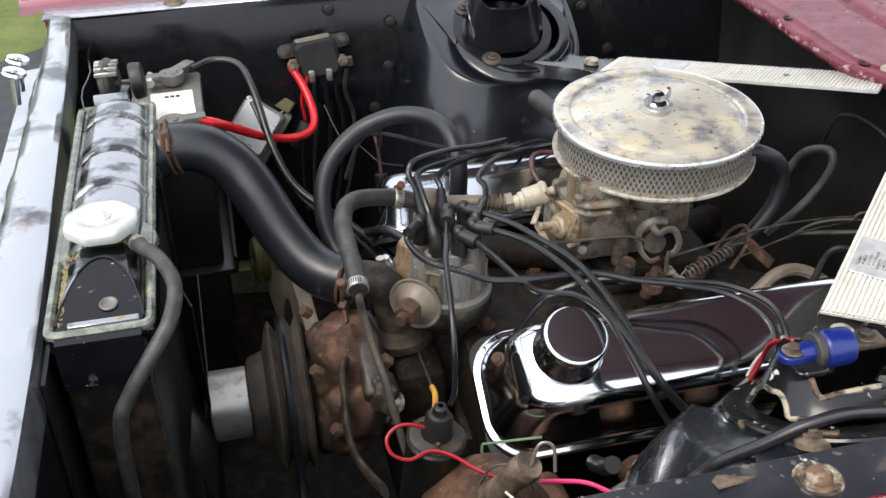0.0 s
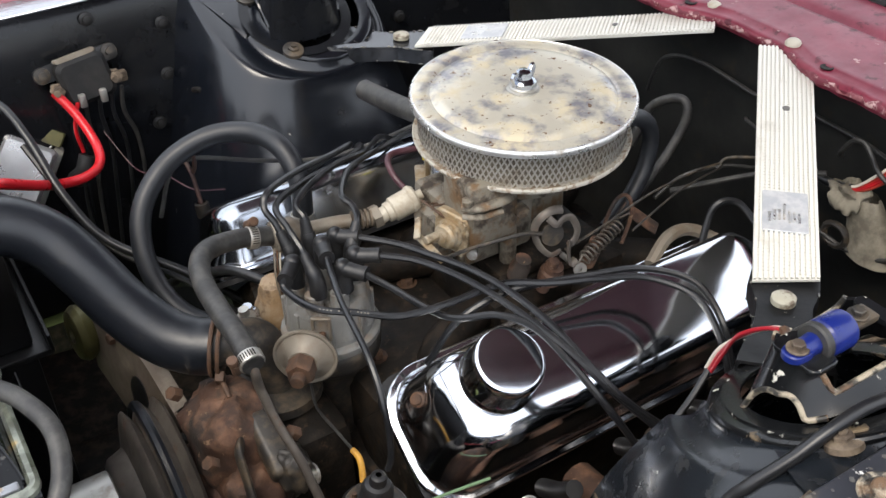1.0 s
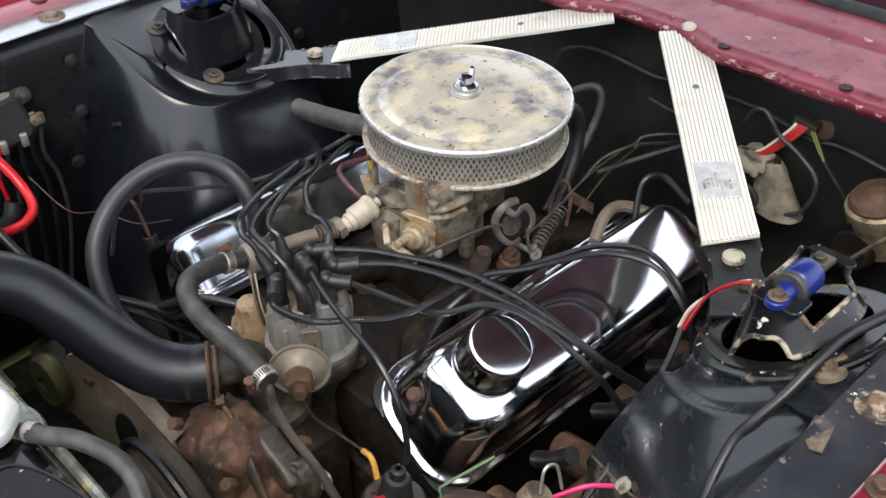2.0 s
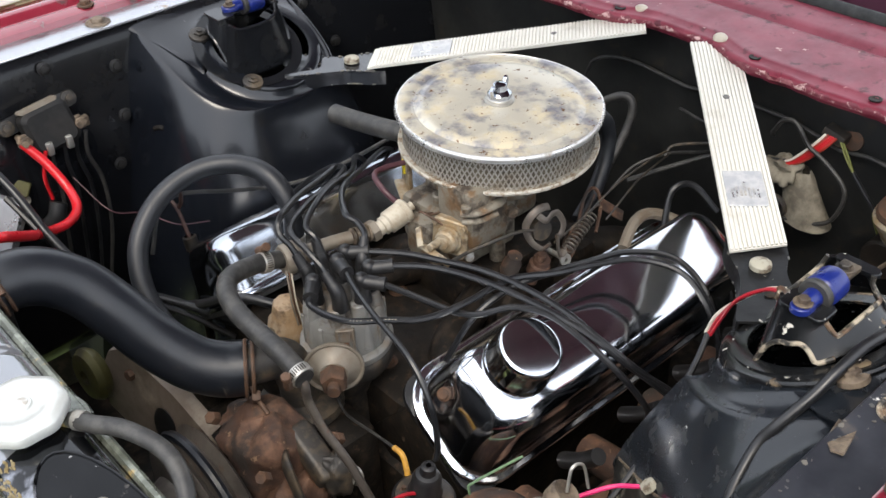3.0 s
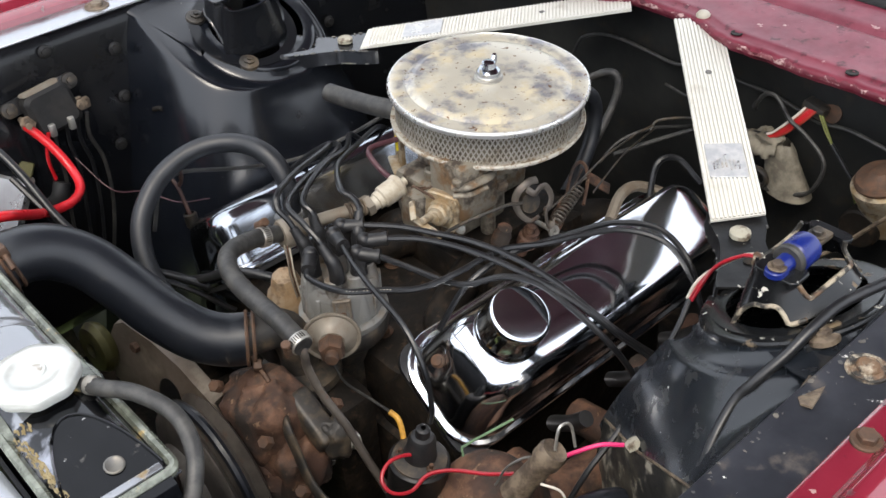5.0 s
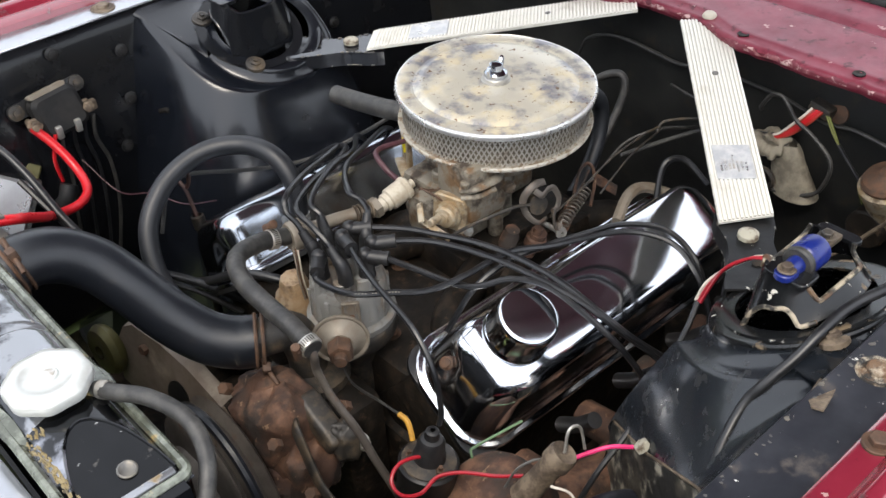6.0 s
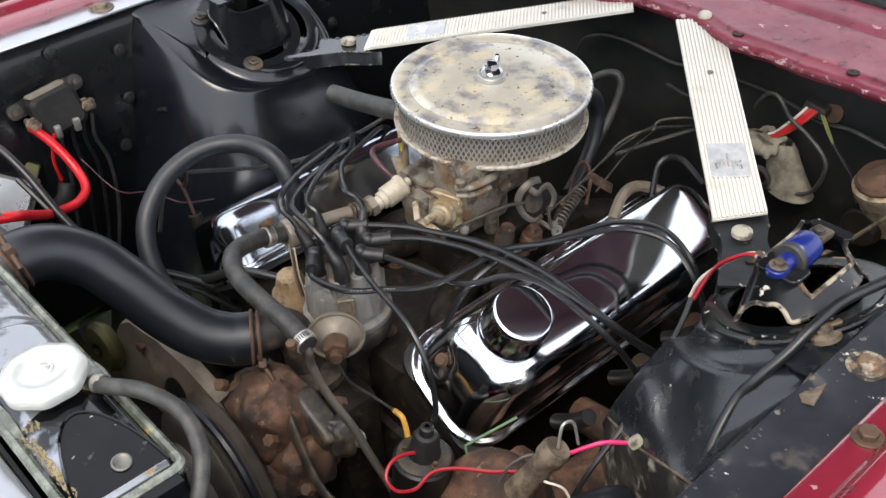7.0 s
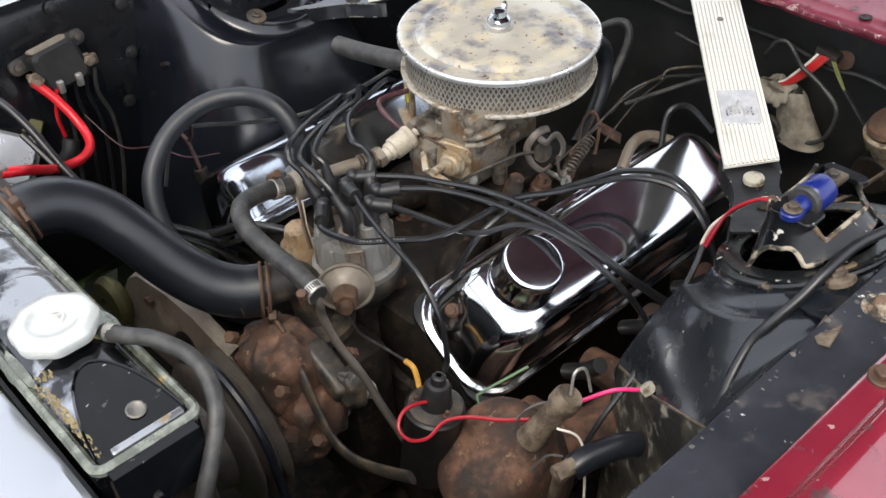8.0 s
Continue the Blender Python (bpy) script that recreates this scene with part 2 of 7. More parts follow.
M_BOOT = material("black_rubber_boot", (0.009, 0.009, 0.010), 0.45, second=((0.022, 0.021, 0.02), 60, 0.45, 0.7))
M_GREYCAP = material("grey_plastic", (0.17, 0.168, 0.158), 0.42, second=((0.17, 0.125, 0.082), 24, 0.52, 0.68), grime=((0.055, 0.043, 0.032), 40, 0.57, 0.70, 0.6), bump=(60, 0.15))
M_IVORY = material("ivory_plastic", (0.46, 0.42, 0.34), 0.45, second=((0.30, 0.25, 0.18), 40, 0.45, 0.7))
M_REDCABLE = material("red_cable", (0.55, 0.012, 0.02), 0.3, second=((0.45, 0.01, 0.015), 30, 0.4, 0.7))
M_PINK = material("pink_wire", (0.70, 0.03, 0.16), 0.35)
M_ORANGE = material("orange_red_wire", (0.30, 0.035, 0.02), 0.4)
M_WHITE = material("white_wire", (0.65, 0.60, 0.52), 0.5)
M_YELLOW = material("yellow_sleeve", (0.50, 0.26, 0.03), 0.5, second=((0.28, 0.14, 0.03), 60, 0.46, 0.62))
M_GREEN = material("green_wire", (0.12, 0.20, 0.11), 0.5)
M_OLIVE = material("olive_wire", (0.13, 0.14, 0.03), 0.5)
M_BLUE = material("blue_polyurethane", (0.006, 0.014, 0.125), 0.3, second=((0.009, 0.022, 0.17), 30, 0.4, 0.7), grime=((0.05, 0.045, 0.04), 30, 0.60, 0.76, 0.6))
M_CAPRIM = material("rust_chipped_rim", (0.020, 0.018, 0.015), 0.5, second=((0.36, 0.31, 0.23), 75, 0.48, 0.60), grime=((0.13, 0.075, 0.04), 45, 0.52, 0.64, 0.7), bump=(90, 0.4))
M_BADGE = material("dull_badge_plate", (0.42, 0.43, 0.45), 0.4, 0.3, second=((0.55, 0.55, 0.55), 60, 0.45, 0.62), bump=(60, 0.2))
M_ALU = material("ribbed_aluminium", (0.68, 0.665, 0.61), 0.45, 0.15, grime=((0.36, 0.33, 0.27), 20, 0.58, 0.85, 0.6), bump=(90, 0.08))
M_RADCAP = material("pale_aluminium", (0.56, 0.575, 0.56), 0.35, 0.3, second=((0.45, 0.46, 0.44), 30, 0.45, 0.7))
M_RELAY = material("dull_bakelite", (0.010, 0.010, 0.0105), 0.6, second=((0.02, 0.019, 0.018), 30, 0.45, 0.65), bump=(80, 0.2), spec=0.25)
M_BRIGHT = material("bright_dull_steel", (0.66, 0.66, 0.65), 0.28, 0.8, grime=((0.30, 0.26, 0.20), 60, 0.55, 0.7, 0.5), bump=(60, 0.15))
M_TANK = material("radiator_black", (0.003, 0.0034, 0.0044), 0.10, second=((0.006, 0.0065, 0.008), 30, 0.4, 0.7), grime=((0.09, 0.085, 0.08), 45, 0.66, 0.74, 0.6), chips=((0.30, 0.30, 0.30), 130, 0.668), bump=(16, 0.5), coat=0.0, spec=0.24)
M_SEAM = material("worn_brass_seam", (0.085, 0.092, 0.07), 0.28, 0.3, second=((0.20, 0.215, 0.175), 50, 0.44, 0.6), grime=((0.36, 0.26, 0.10), 30, 0.615, 0.67, 0.7), bump=(90, 0.3), coat=0.5)
M_SILVER = material("galvanised_case", (0.42, 0.425, 0.43), 0.3, 0.75, second=((0.33, 0.33, 0.335), 16, 0.4, 0.7), bump=(40, 0.06))
M_FIREWALL = material("grimy_black_firewall", (0.011, 0.0115, 0.0115), 0.42, second=((0.026, 0.026, 0.024), 9, 0.42, 0.68), grime=((0.035, 0.028, 0.02), 30, 0.58, 0.74, 0.6), bump=(45, 0.2), spec=0.35)
M_BRASS = material("dull_brass", (0.085, 0.078, 0.026), 0.45, 0.4, second=((0.05, 0.045, 0.025), 45, 0.45, 0.62))
M_LEAD = material("grey_lead", (0.13, 0.127, 0.12), 0.5, 0.5, second=((0.20, 0.18, 0.145), 50, 0.45, 0.7), bump=(90, 0.3))
M_GRASS = material("grass", (0.06, 0.09, 0.018), 0.8, second=((0.12, 0.14, 0.035), 5, 0.35, 0.65), bump=(60, 0.6))
M_CONCRETE = material("concrete", (0.42, 0.40, 0.36), 0.8, second=((0.34, 0.32, 0.29), 3, 0.35, 0.65), bump=(40, 0.2))
M_GASKET = material("foam_seal", (0.016, 0.017, 0.017), 0.8, second=((0.035, 0.036, 0.035), 40, 0.4, 0.7))
M_LABEL = material("paper_label", (0.72, 0.70, 0.64), 0.6, second=((0.60, 0.57, 0.50), 30, 0.4, 0.7))
# worn silver; its black patches imitate mixed dark and bright reflections
M_DOME = material("worn_silver_with_reflections", (0.26, 0.27, 0.29), 0.13, 0.6, second=((0.012, 0.013, 0.018), 12, 0.49, 0.56), grime=((0.22, 0.155, 0.07), 20, 0.64, 0.70, 0.7), bump=(20, 0.35), coat=0.5)
# bare metal on the rail; on the far flange it imitates mirrored sky
M_RAIL = material("bare_rail_and_flange_sheen", (0.36, 0.375, 0.405), 0.18, 0.65, second=((0.045, 0.048, 0.056), 9, 0.56, 0.66), grime=((0.24, 0.17, 0.11), 16, 0.65, 0.71, 0.6), bump=(13, 0.20), coat=0.4)
# hood underside; behind the cowl seal its dark maroon also paints in shade
M_UNDERHOOD = material("maroon_underside_and_shade", (0.050, 0.010, 0.024), 0.45, second=((0.066, 0.016, 0.034), 8, 0.4, 0.7))
M_DIRTY = material("muddy_black_panel", (0.016, 0.016, 0.015), 0.55, second=((0.075, 0.066, 0.050), 14, 0.47, 0.60), grime=((0.26, 0.235, 0.185), 38, 0.53, 0.63, 0.9), bump=(60, 0.35))
M_MAROON = material("maroon_rubber", (0.055, 0.018, 0.026), 0.45, second=((0.09, 0.04, 0.045), 50, 0.45, 0.65))
M_LEAF = material("dark_foliage", (0.035, 0.058, 0.018), 0.7, second=((0.075, 0.105, 0.032), 2.2, 0.40, 0.62), grime=((0.012, 0.02, 0.008), 5, 0.52, 0.70, 0.8), bump=(30, 0.8))
M_DARKRED = material("dark_red_wire", (0.32, 0.01, 0.02), 0.35)
M_TOWER = material("satin_blue_black_paint", (0.0042, 0.0052, 0.0078), 0.20, second=((0.0065, 0.008, 0.0115), 7, 0.35, 0.7), grime=((0.018, 0.017, 0.017), 30, 0.64, 0.8, 0.45), chips=((0.45, 0.42, 0.36), 60, 0.70), bump=(9, 0.05), coat=0.0, spec=0.62)
M_DUSTY = material("dusty_dark_casting", (0.030, 0.027, 0.024), 0.5, 0.2, second=((0.095, 0.072, 0.048), 45, 0.47, 0.64), bump=(90, 0.35))
M_PULLEY = material("dusty_pulley_steel", (0.075, 0.064, 0.055), 0.45, 0.3, second=((0.13, 0.112, 0.094), 26, 0.40, 0.66), grime=((0.11, 0.055, 0.03), 40, 0.57, 0.72, 0.7), bump=(80, 0.15))
# silver among the black imitates sky mirrored in the end's gloss
M_ENDSILVER = material("black_end_silver_reflection", (0.30, 0.31, 0.35), 0.13, 0.65, second=((0.006, 0.0065, 0.008), 13, 0.40, 0.50), grime=((0.34, 0.25, 0.10), 40, 0.66, 0.70, 0.7), bump=(24, 0.08), coat=0.4)
M_IDLER = material("dusty_brown_pressing", (0.15, 0.122, 0.098), 0.5, 0.1, second=((0.10, 0.078, 0.058), 22, 0.44, 0.64), grime=((0.22, 0.19, 0.15), 18, 0.56, 0.70, 0.7), bump=(70, 0.2))
M_CAPPAINT = material("chipped_black_paint", (0.0055, 0.006, 0.007), 0.2, second=((0.012, 0.0125, 0.013), 24, 0.42, 0.62), grime=((0.17, 0.125, 0.075), 26, 0.60, 0.67, 0.7), chips=((0.60, 0.57, 0.50), 62, 0.65), bump=(45, 0.15), coat=0.1, spec=0.36)

M_DIPSTICK = material("dark_rusty_rod", (0.045, 0.022, 0.018), 0.5, 0.3, second=((0.085, 0.045, 0.035), 90, 0.45, 0.6), bump=(120, 0.3))
M_SEALANT = material("ochre_sealant", (0.17, 0.125, 0.050), 0.75, second=((0.26, 0.215, 0.12), 120, 0.42, 0.62), grime=((0.05, 0.04, 0.025), 60, 0.55, 0.68, 0.7), bump=(130, 0.5))
M_STAT = material("tan_corroded_casting", (0.24, 0.155, 0.08), 0.6, second=((0.30, 0.22, 0.14), 50, 0.42, 0.6), grime=((0.07, 0.04, 0.022), 36, 0.50, 0.64, 0.8), bump=(90, 0.35))
M_BOLTPAINT = material("grubby_cream_paint", (0.36, 0.34, 0.27), 0.5, second=((0.13, 0.10, 0.07), 90, 0.46, 0.6), bump=(120, 0.3))
M_FILTER = material("dusty_filter_paper", (0.15, 0.125, 0.09), 0.8, second=((0.08, 0.065, 0.05), 40, 0.45, 0.65), bump=(200, 0.4))
M_PAN = material("corroded_pan_rim", (0.46, 0.43, 0.37), 0.55, 0.3, second=((0.24, 0.18, 0.12), 110, 0.50, 0.60), bump=(160, 0.6))
M_FLANGE = material("dusty_black_flange", (0.014, 0.0155, 0.020), 0.34, second=((0.030, 0.032, 0.039), 12, 0.40, 0.64), grime=((0.085, 0.070, 0.058), 22, 0.58, 0.70, 0.7), chips=((0.58, 0.57, 0.53), 58, 0.665), bump=(26, 0.15), coat=0.1, spec=0.5)
M_BRACKET = material("dull_black_bracket", (0.0065, 0.0068, 0.0075), 0.4, second=((0.012, 0.012, 0.0125), 30, 0.42, 0.64), grime=((0.13, 0.10, 0.065), 40, 0.63, 0.70, 0.7), chips=((0.55, 0.53, 0.47), 75, 0.665), bump=(60, 0.2), spec=0.16)
M_CAPBRACKET = material("glossy_black_bracket", (0.008, 0.009, 0.011), 0.2, second=((0.014, 0.015, 0.018), 20, 0.4, 0.66), bump=(30, 0.1), coat=0.3)

# ---- ground ----
YC = 0.045  # the car's middle line
bm = bmesh.new()
sheet(bm, lambda u, v: Vector((u, v, -0.004 + 0.01 * noise.noise(Vector((u, v, 0))) * (1 if abs(u) < 60 else 0))), [-3000, -200, -40, -12, -6, -4, -2, 0, 2, 4, 6, 12, 40, 200, 3000], [-3000, -200, -40, -12, -6, -4, -2, 0, 2, 4, 6, 12, 40, 200, 3000])
solo("ground", bm, M_GRASS, (0, 0, 0), "bright yellow-green grass lawn under and around the car", "lawn", kind="structure")
bm = bmesh.new()
sheet(bm, lambda x, y: Vector((x, y, 0.022 + 0.004 * noise.noise(Vector((x, y, 3))))), steps(-1.15, 9.0, 10), steps(1.15, 5.2, 5), 0.03)
solo("driveway", bm, M_CONCRETE, (3.9, 3.2, 0.0), "pale sunlit concrete driveway beside the lawn", "driveway", kind="structure")

# unseen foliage added across the driveway, to darken what chrome and black paint mirror
rnd = random.Random(5)
bm = bmesh.new()
ball = bmesh.new()
bmesh.ops.create_icosphere(ball, subdivisions=2, radius=1.0)
unit = [v.co.copy() for v in ball.verts]
tris = [[v.index for v in f.verts] for f in ball.faces]
ball.free()
for k in range(420):
    x = rnd.uniform(-13, 14)
    top = 2.7 + 0.7 * noise.noise(Vector((x * 0.35, 2.0, 0)))
    z = top * rnd.random() ** 0.75
    c = Vector((x, 7.6 + rnd.uniform(-0.9, 0.9) + 0.03 * x * x * 0.2, z))
    r = rnd.uniform(0.3, 0.65)
    vs = []
    for u in unit:
        k2 = 1 + 0.45 * noise.noise(u * 2.3 + c) + 0.3 * noise.noise(u * 6.1 + c)
        vs.append(bm.verts.new(c + Vector((u.x, u.y, 0.85 * u.z)) * r * k2))
    for f in tris:
        bm.faces.new([vs[i] for i in f])
solo("hedge", bm, M_LEAF, (0, 7.8, 0), "unseen dark green hedge added to darken reflections", "hedge", kind="stuff")

# ---- car body ----
car = thing("car", (0, YC, 0.0), "maroon old car front with open hood and black engine bay", "car")


def fender(side, flange, edge, name):
    """side: -1 the near one, 1 the far one. flange, edge: half widths where the apron's flange and the paint begin."""
    bm = bmesh.new()
    prof = [(0, 0.978), (0.004, 0.990), (0.010, 0.9935), (0.029, 0.9955), (0.033, 1.000), (0.037, 1.006), (0.043, 1.008), (0.051, 1.0076), (0.064, 1.0054), (0.08, 1.002), (0.12, 0.992), (0.17, 0.977), (0.205, 0.952), (0.230, 0.92), (0.240, 0.80), (0.243, 0.62), (0.235, 0.40)]
    sheet(bm, lambda x, k: Vector((x, YC + side * (edge + prof[k][0] - 0.012 * max(0, -x - 0.5)), prof[k][1] - 0.10 * max(0, -x - 0.72) ** 1.2)), steps(-0.95 if side < 0 else -0.80, 1.0, 40), range(len(prof)), 0.0025)
    f = part(name, bm, M_RED, car, "glossy maroon front fender")
    # worn ledge bolts
    for x in (-0.42, -0.185, 0.06, 0.28):
        bm = bmesh.new()
        rod(bm, (x, YC + side * (edge + 0.0185), 0.9935), (x, YC + side * (edge + 0.0185), 0.9975), 0.013, 0.013, 20, 0.001)
        hexnut(bm, (x, YC + side * (edge + 0.0185), 0.9975), (0, 0, 1), 0.0085, 0.006)
        part("fender_bolt", bm, M_RUSTY, f, "rusty hex bolt with washer")
    bm = bmesh.new()
    box(bm, (0.02, YC + side * (flange + edge) / 2, 0.979), (1.56, edge - flange + 0.012, 0.004), None, 0.0015, 1)
    # the far flange's silver stands in for sky mirrored in black paint
    fl = part("apron_flange", bm, M_RAIL if side > 0 else M_FLANGE, car, "worn flange between apron and fender")
    for x in ((-0.097, 0.20) if side < 0 else (-0.55, -0.19, 0.14, 0.33)):
        bm = bmesh.new()
        p = Vector((x, YC + side * (flange + (edge - flange) * 0.45), 0.981))
        lathe(bm, [(0, 0), (0.019, 0), (0.0185, 0.0018), (0.0165, 0.0022), (0.0145, 0.0008), (0.0120, 0.0025), (0.0105, 0.0025), (0.0100, 0.006), (0.0085, 0.0075), (0, 0.0075)], p, (0, 0, 1), 24)
        part("flange_bolt", bm, M_CAPRIM if side < 0 else M_TAN, fl, "dusty flange bolt")


fender(-1, 0.580, 0.630, "fender_near")
fender(1, 0.612, 0.660, "fender_far")


def apron(side, flange, name):
    bm = bmesh.new()
    prof = [(flange, 0.979), (flange - 0.006, 0.973), (flange - 0.012, 0.955), (flange - 0.03, 0.85), (flange - 0.04, 0.75), (flange - 0.04, 0.62), (flange - 0.02, 0.50), (flange + 0.05, 0.42)]
    sheet(bm, lambda x, k: Vector((x, YC + side * (prof[k][0] - 0.006 * math.cos(x * 14)), prof[k][1])), steps(-0.74, 0.47, 48), range(len(prof)), 0.002)
    return part(name, bm, M_BLACK if side > 0 else M_APRON, car, "glossy black inner apron panel")


apron(-1, 0.580, "apron_near")
apron(1, 0.612, "apron_far")


def ring_z(dy):
    """Height of a tower's top, which rises outwards; dy outwards from its middle."""
    return 0.935 + 0.45 * dy


def tower(side, name):
    """Shock tower: a half dome that bulges inwards from the apron, its top leaning inwards."""
    cx, mid = -0.005, 0.482
    cy = YC + side * mid
    zs = [(0.45, 0.345, 0.26), (0.60, 0.312, 0.24), (0.72, 0.278, 0.215), (0.80, 0.250, 0.192), (0.86, 0.226, 0.168), (0.885, 0.214, 0.152)]
    rim_r = 0.087

    def f(k, a):
        z, inward, half = zs[k]
        if side < 0:
            inward, half = inward * 0.87, half * 0.86
        c, s = math.cos(a), math.sin(a)
        e = 0.72 if side < 0 else 0.55
        x = half * (abs(s) ** e) * ((1 if side < 0 else 0.74) if s > 0 else -1)
        y = inward * abs(c) ** e
        level = min(0.962, ring_z(0.60 - y - mid) - 0.022)
        z += (level - 0.885) * (0.0, 0.0, 0.08, 0.35, 0.78, 1.0)[k] if side > 0 else 0
        return Vector((cx + x - 0.03 * (0.93 - z) * (x < 0), YC + side * (0.60 - y), z))

    angles = [radians(a) for a in range(-90 if side > 0 else 0, 91, 5)]
    bm = bmesh.new()
    sheet(bm, f, range(6), angles, 0.0)

    def shoulder(k, a):
        """From the wall over a rounded shoulder to the foot of the collar, then up a small fillet."""
        low, h = f(5, a), k / 14
        dy = -rim_r * math.cos(a)
        top = Vector((cx + 1.05 * rim_r * math.sin(a), YC + side * (mid + dy), ring_z(dy) - 0.004))
        foot = Vector((cx + 1.2 * rim_r * math.sin(a) * (1 if a < 0 else 0.9), YC + side * (mid + 1.12 * dy), ring_z(1.12 * dy) - 0.018))
        if h <= 0.75:
            g = h / 0.75
            q = low.lerp(foot, g)
            q.z += 0.007 * math.sin(math.pi * g ** 0.45)
            return q
        g = (h - 0.75) / 0.25
        q = foot.lerp(top, g ** 0.8)
        q.z = foot.z + (top.z - foot.z) * g ** 1.6
        return q

    sheet(bm, shoulder, range(15), angles, 0.0)
    bmesh.ops.remove_doubles(bm, verts=bm.verts, dist=0.0004)
    paint = M_APRON if side < 0 else M_TOWER
    t = part(name, bm, paint, car, "black painted steel shock tower", sharp=70)
    # top plate from the collar out to the apron
    bm = bmesh.new()

    def top_plate(a, k):
        dy = rim_r * math.cos(a)
        inner = Vector((cx + 1.04 * rim_r * math.sin(a), mid + dy, ring_z(dy) - 0.006))
        outer = Vector((cx + (0.13 if side < 0 or a > 0 else 0.156) * math.sin(a), 0.606 if side > 0 else 0.584, 0.974))
        meet = max(0.0, min(1.0, (-math.degrees(a) - 60) / 30)) if side > 0 else 0.0  # runs into the shoulder's front edge
        foot, low = Vector((cx - 1.2 * rim_r, mid, ring_z(0) - 0.018)), f(5, radians(-90))
        inner = inner.lerp(foot, meet)
        outer = outer.lerp(Vector((low.x, 0.606, low.z + 0.002)), meet)
        q = inner.lerp(outer, k)
        return Vector((q.x, YC + side * q.y, q.z + (0.015 * meet - 0.008) * math.sin(math.pi * k)))

    sheet(bm, top_plate, [radians(a) for a in (range(-75, 76, 6) if side < 0 else range(-90, 79, 6))], steps(0, 1, 6), 0.0025)
    part("tower_top", bm, paint, t)

    # straight slope ahead of the near tower, ending in a hollow fillet under the collar
    def slope(u, v):
        front = [(0.0, -0.125, 0.349, 0.757), (0.35, -0.168, 0.423, 0.797), (0.7, -0.215, 0.520, 0.858), (1.0, -0.315, 0.583, 0.968)]
        lo, hi = next(((p, n) for p, n in zip(front, front[1:]) if v <= n[0] + 1e-9))
        k = (v - lo[0]) / (hi[0] - lo[0])
        q = Vector((lo[1] + (hi[1] - lo[1]) * k, 0, lo[3] + (hi[3] - lo[3]) * k))
        fy = lo[2] + (hi[2] - lo[2]) * k
        b = radians(-48 + 118 * v)
        g = max(0.0, (u - 0.80) / 0.20)
        r = rim_r + 0.030 - 0.028 * math.sin(g * math.pi / 2)
        dy = rim_r * math.sin(b)
        rx, ry = cx - 1.05 * r * math.cos(b), mid + r * math.sin(b)
        drop = 0.030 - 0.020 * v
        low = ring_z(dy) - drop
        k = min(1.0, u / 0.80)
        x, y = q.x + (rx - q.x) * k, fy + (ry - fy) * k
        z = q.z + (low - q.z) * k + (drop - 0.004) * (1 - math.cos(g * math.pi / 2))
        bulge = 0.006 * math.sin(math.pi * min(1, u * 1.15)) * (1 - v) - 0.006 * max(0.0, 1 - u / 0.2) ** 2 * (1 - v)
        seam = 0.006 * math.exp(-(((v - 0.93) / 0.05) ** 2))
        return Vector((x, YC + side * y, z + bulge - seam))

    if side < 0:
        bm = bmesh.new()
        us, vs = steps(0, 0.8, 18) + steps(0.82, 1, 9), steps(0, 1, 28)
        sheet(bm, slope, us, vs, 0.0)
        low = [slope(u, 0.0) for u in us]
        sheet(bm, lambda i, h: low[i] + Vector((-0.02 * h, side * -0.06 * h ** 1.4 + 0.006 * math.sin(math.pi * min(1, h * 12)), -0.30 * h)), range(len(us)), [0, 0.01, 0.025, 0.05, 0.085, 0.2, 0.5, 1.0], 0.0)
        part("tower_slope", bm, M_APRON, t, "black sloping tower panel", sharp=85)
        bm = bmesh.new()
        rim = [slope(0.0, v) for v in vs]
        sheet(bm, lambda i, h: rim[i] + Vector((-0.006 * h, side * -0.02 * h, -0.002 - 0.32 * h)), range(29), [0, 0.05, 0.3, 0.6, 1.0], 0.002)
        fp = part("tower_front", bm, M_DIRTY, t, "mud-stained front panel of the tower")
        bm = bmesh.new()
        tube(bm, rim[:24], 0.0016, 6, 1, raw=True)
        part("panel_edge", bm, M_TAN, fp)
    # collar: a short upright rim round the opening
    bm = bmesh.new()
    collar = [(0.070, 0.000), (0.076, 0.0012), (rim_r - 0.001, 0.0005), (rim_r + 0.001, -0.002), (rim_r + 0.0015, -0.006)]
    sheet(bm, lambda a, k: Vector((cx + 1.05 * collar[k][0] * math.cos(a), cy + side * collar[k][0] * math.sin(a), ring_z(collar[k][0] * math.sin(a)) + collar[k][1])), [radians(a) for a in range(0, 361, 6)], range(len(collar)), 0.002)
    part("tower_collar", bm, M_CAPPAINT if side < 0 else M_TOWER, t)
    # cap: one pressed bridge with flared feet, arched openings fore and aft and notches in its sides
    cap_mat = M_CAPPAINT if side < 0 else M_BLACK
    if side > 0:
        cx = -0.028
    cap = thing("shock_tower_cap", (cx, cy, 0.928), "black chipped shock cap bracket with arched openings on tower", "bracket", "shock caps")
    bm = bmesh.new()
    sheet(bm, lambda a, r: Vector((cx + 1.05 * r * math.cos(a), cy + side * r * math.sin(a), ring_z(r * math.sin(a)) + 0.003)), [radians(a) for a in range(0, 361, 8)], [0.064, 0.068, 0.073, 0.078], 0.003)
    part("cap_ring", bm, cap_mat, cap)

    def bump(d, w):
        return max(0.0, 1 - (d / w) ** 2)

    high = 0.994 if side < 0 else 1.0  # top of the bridge

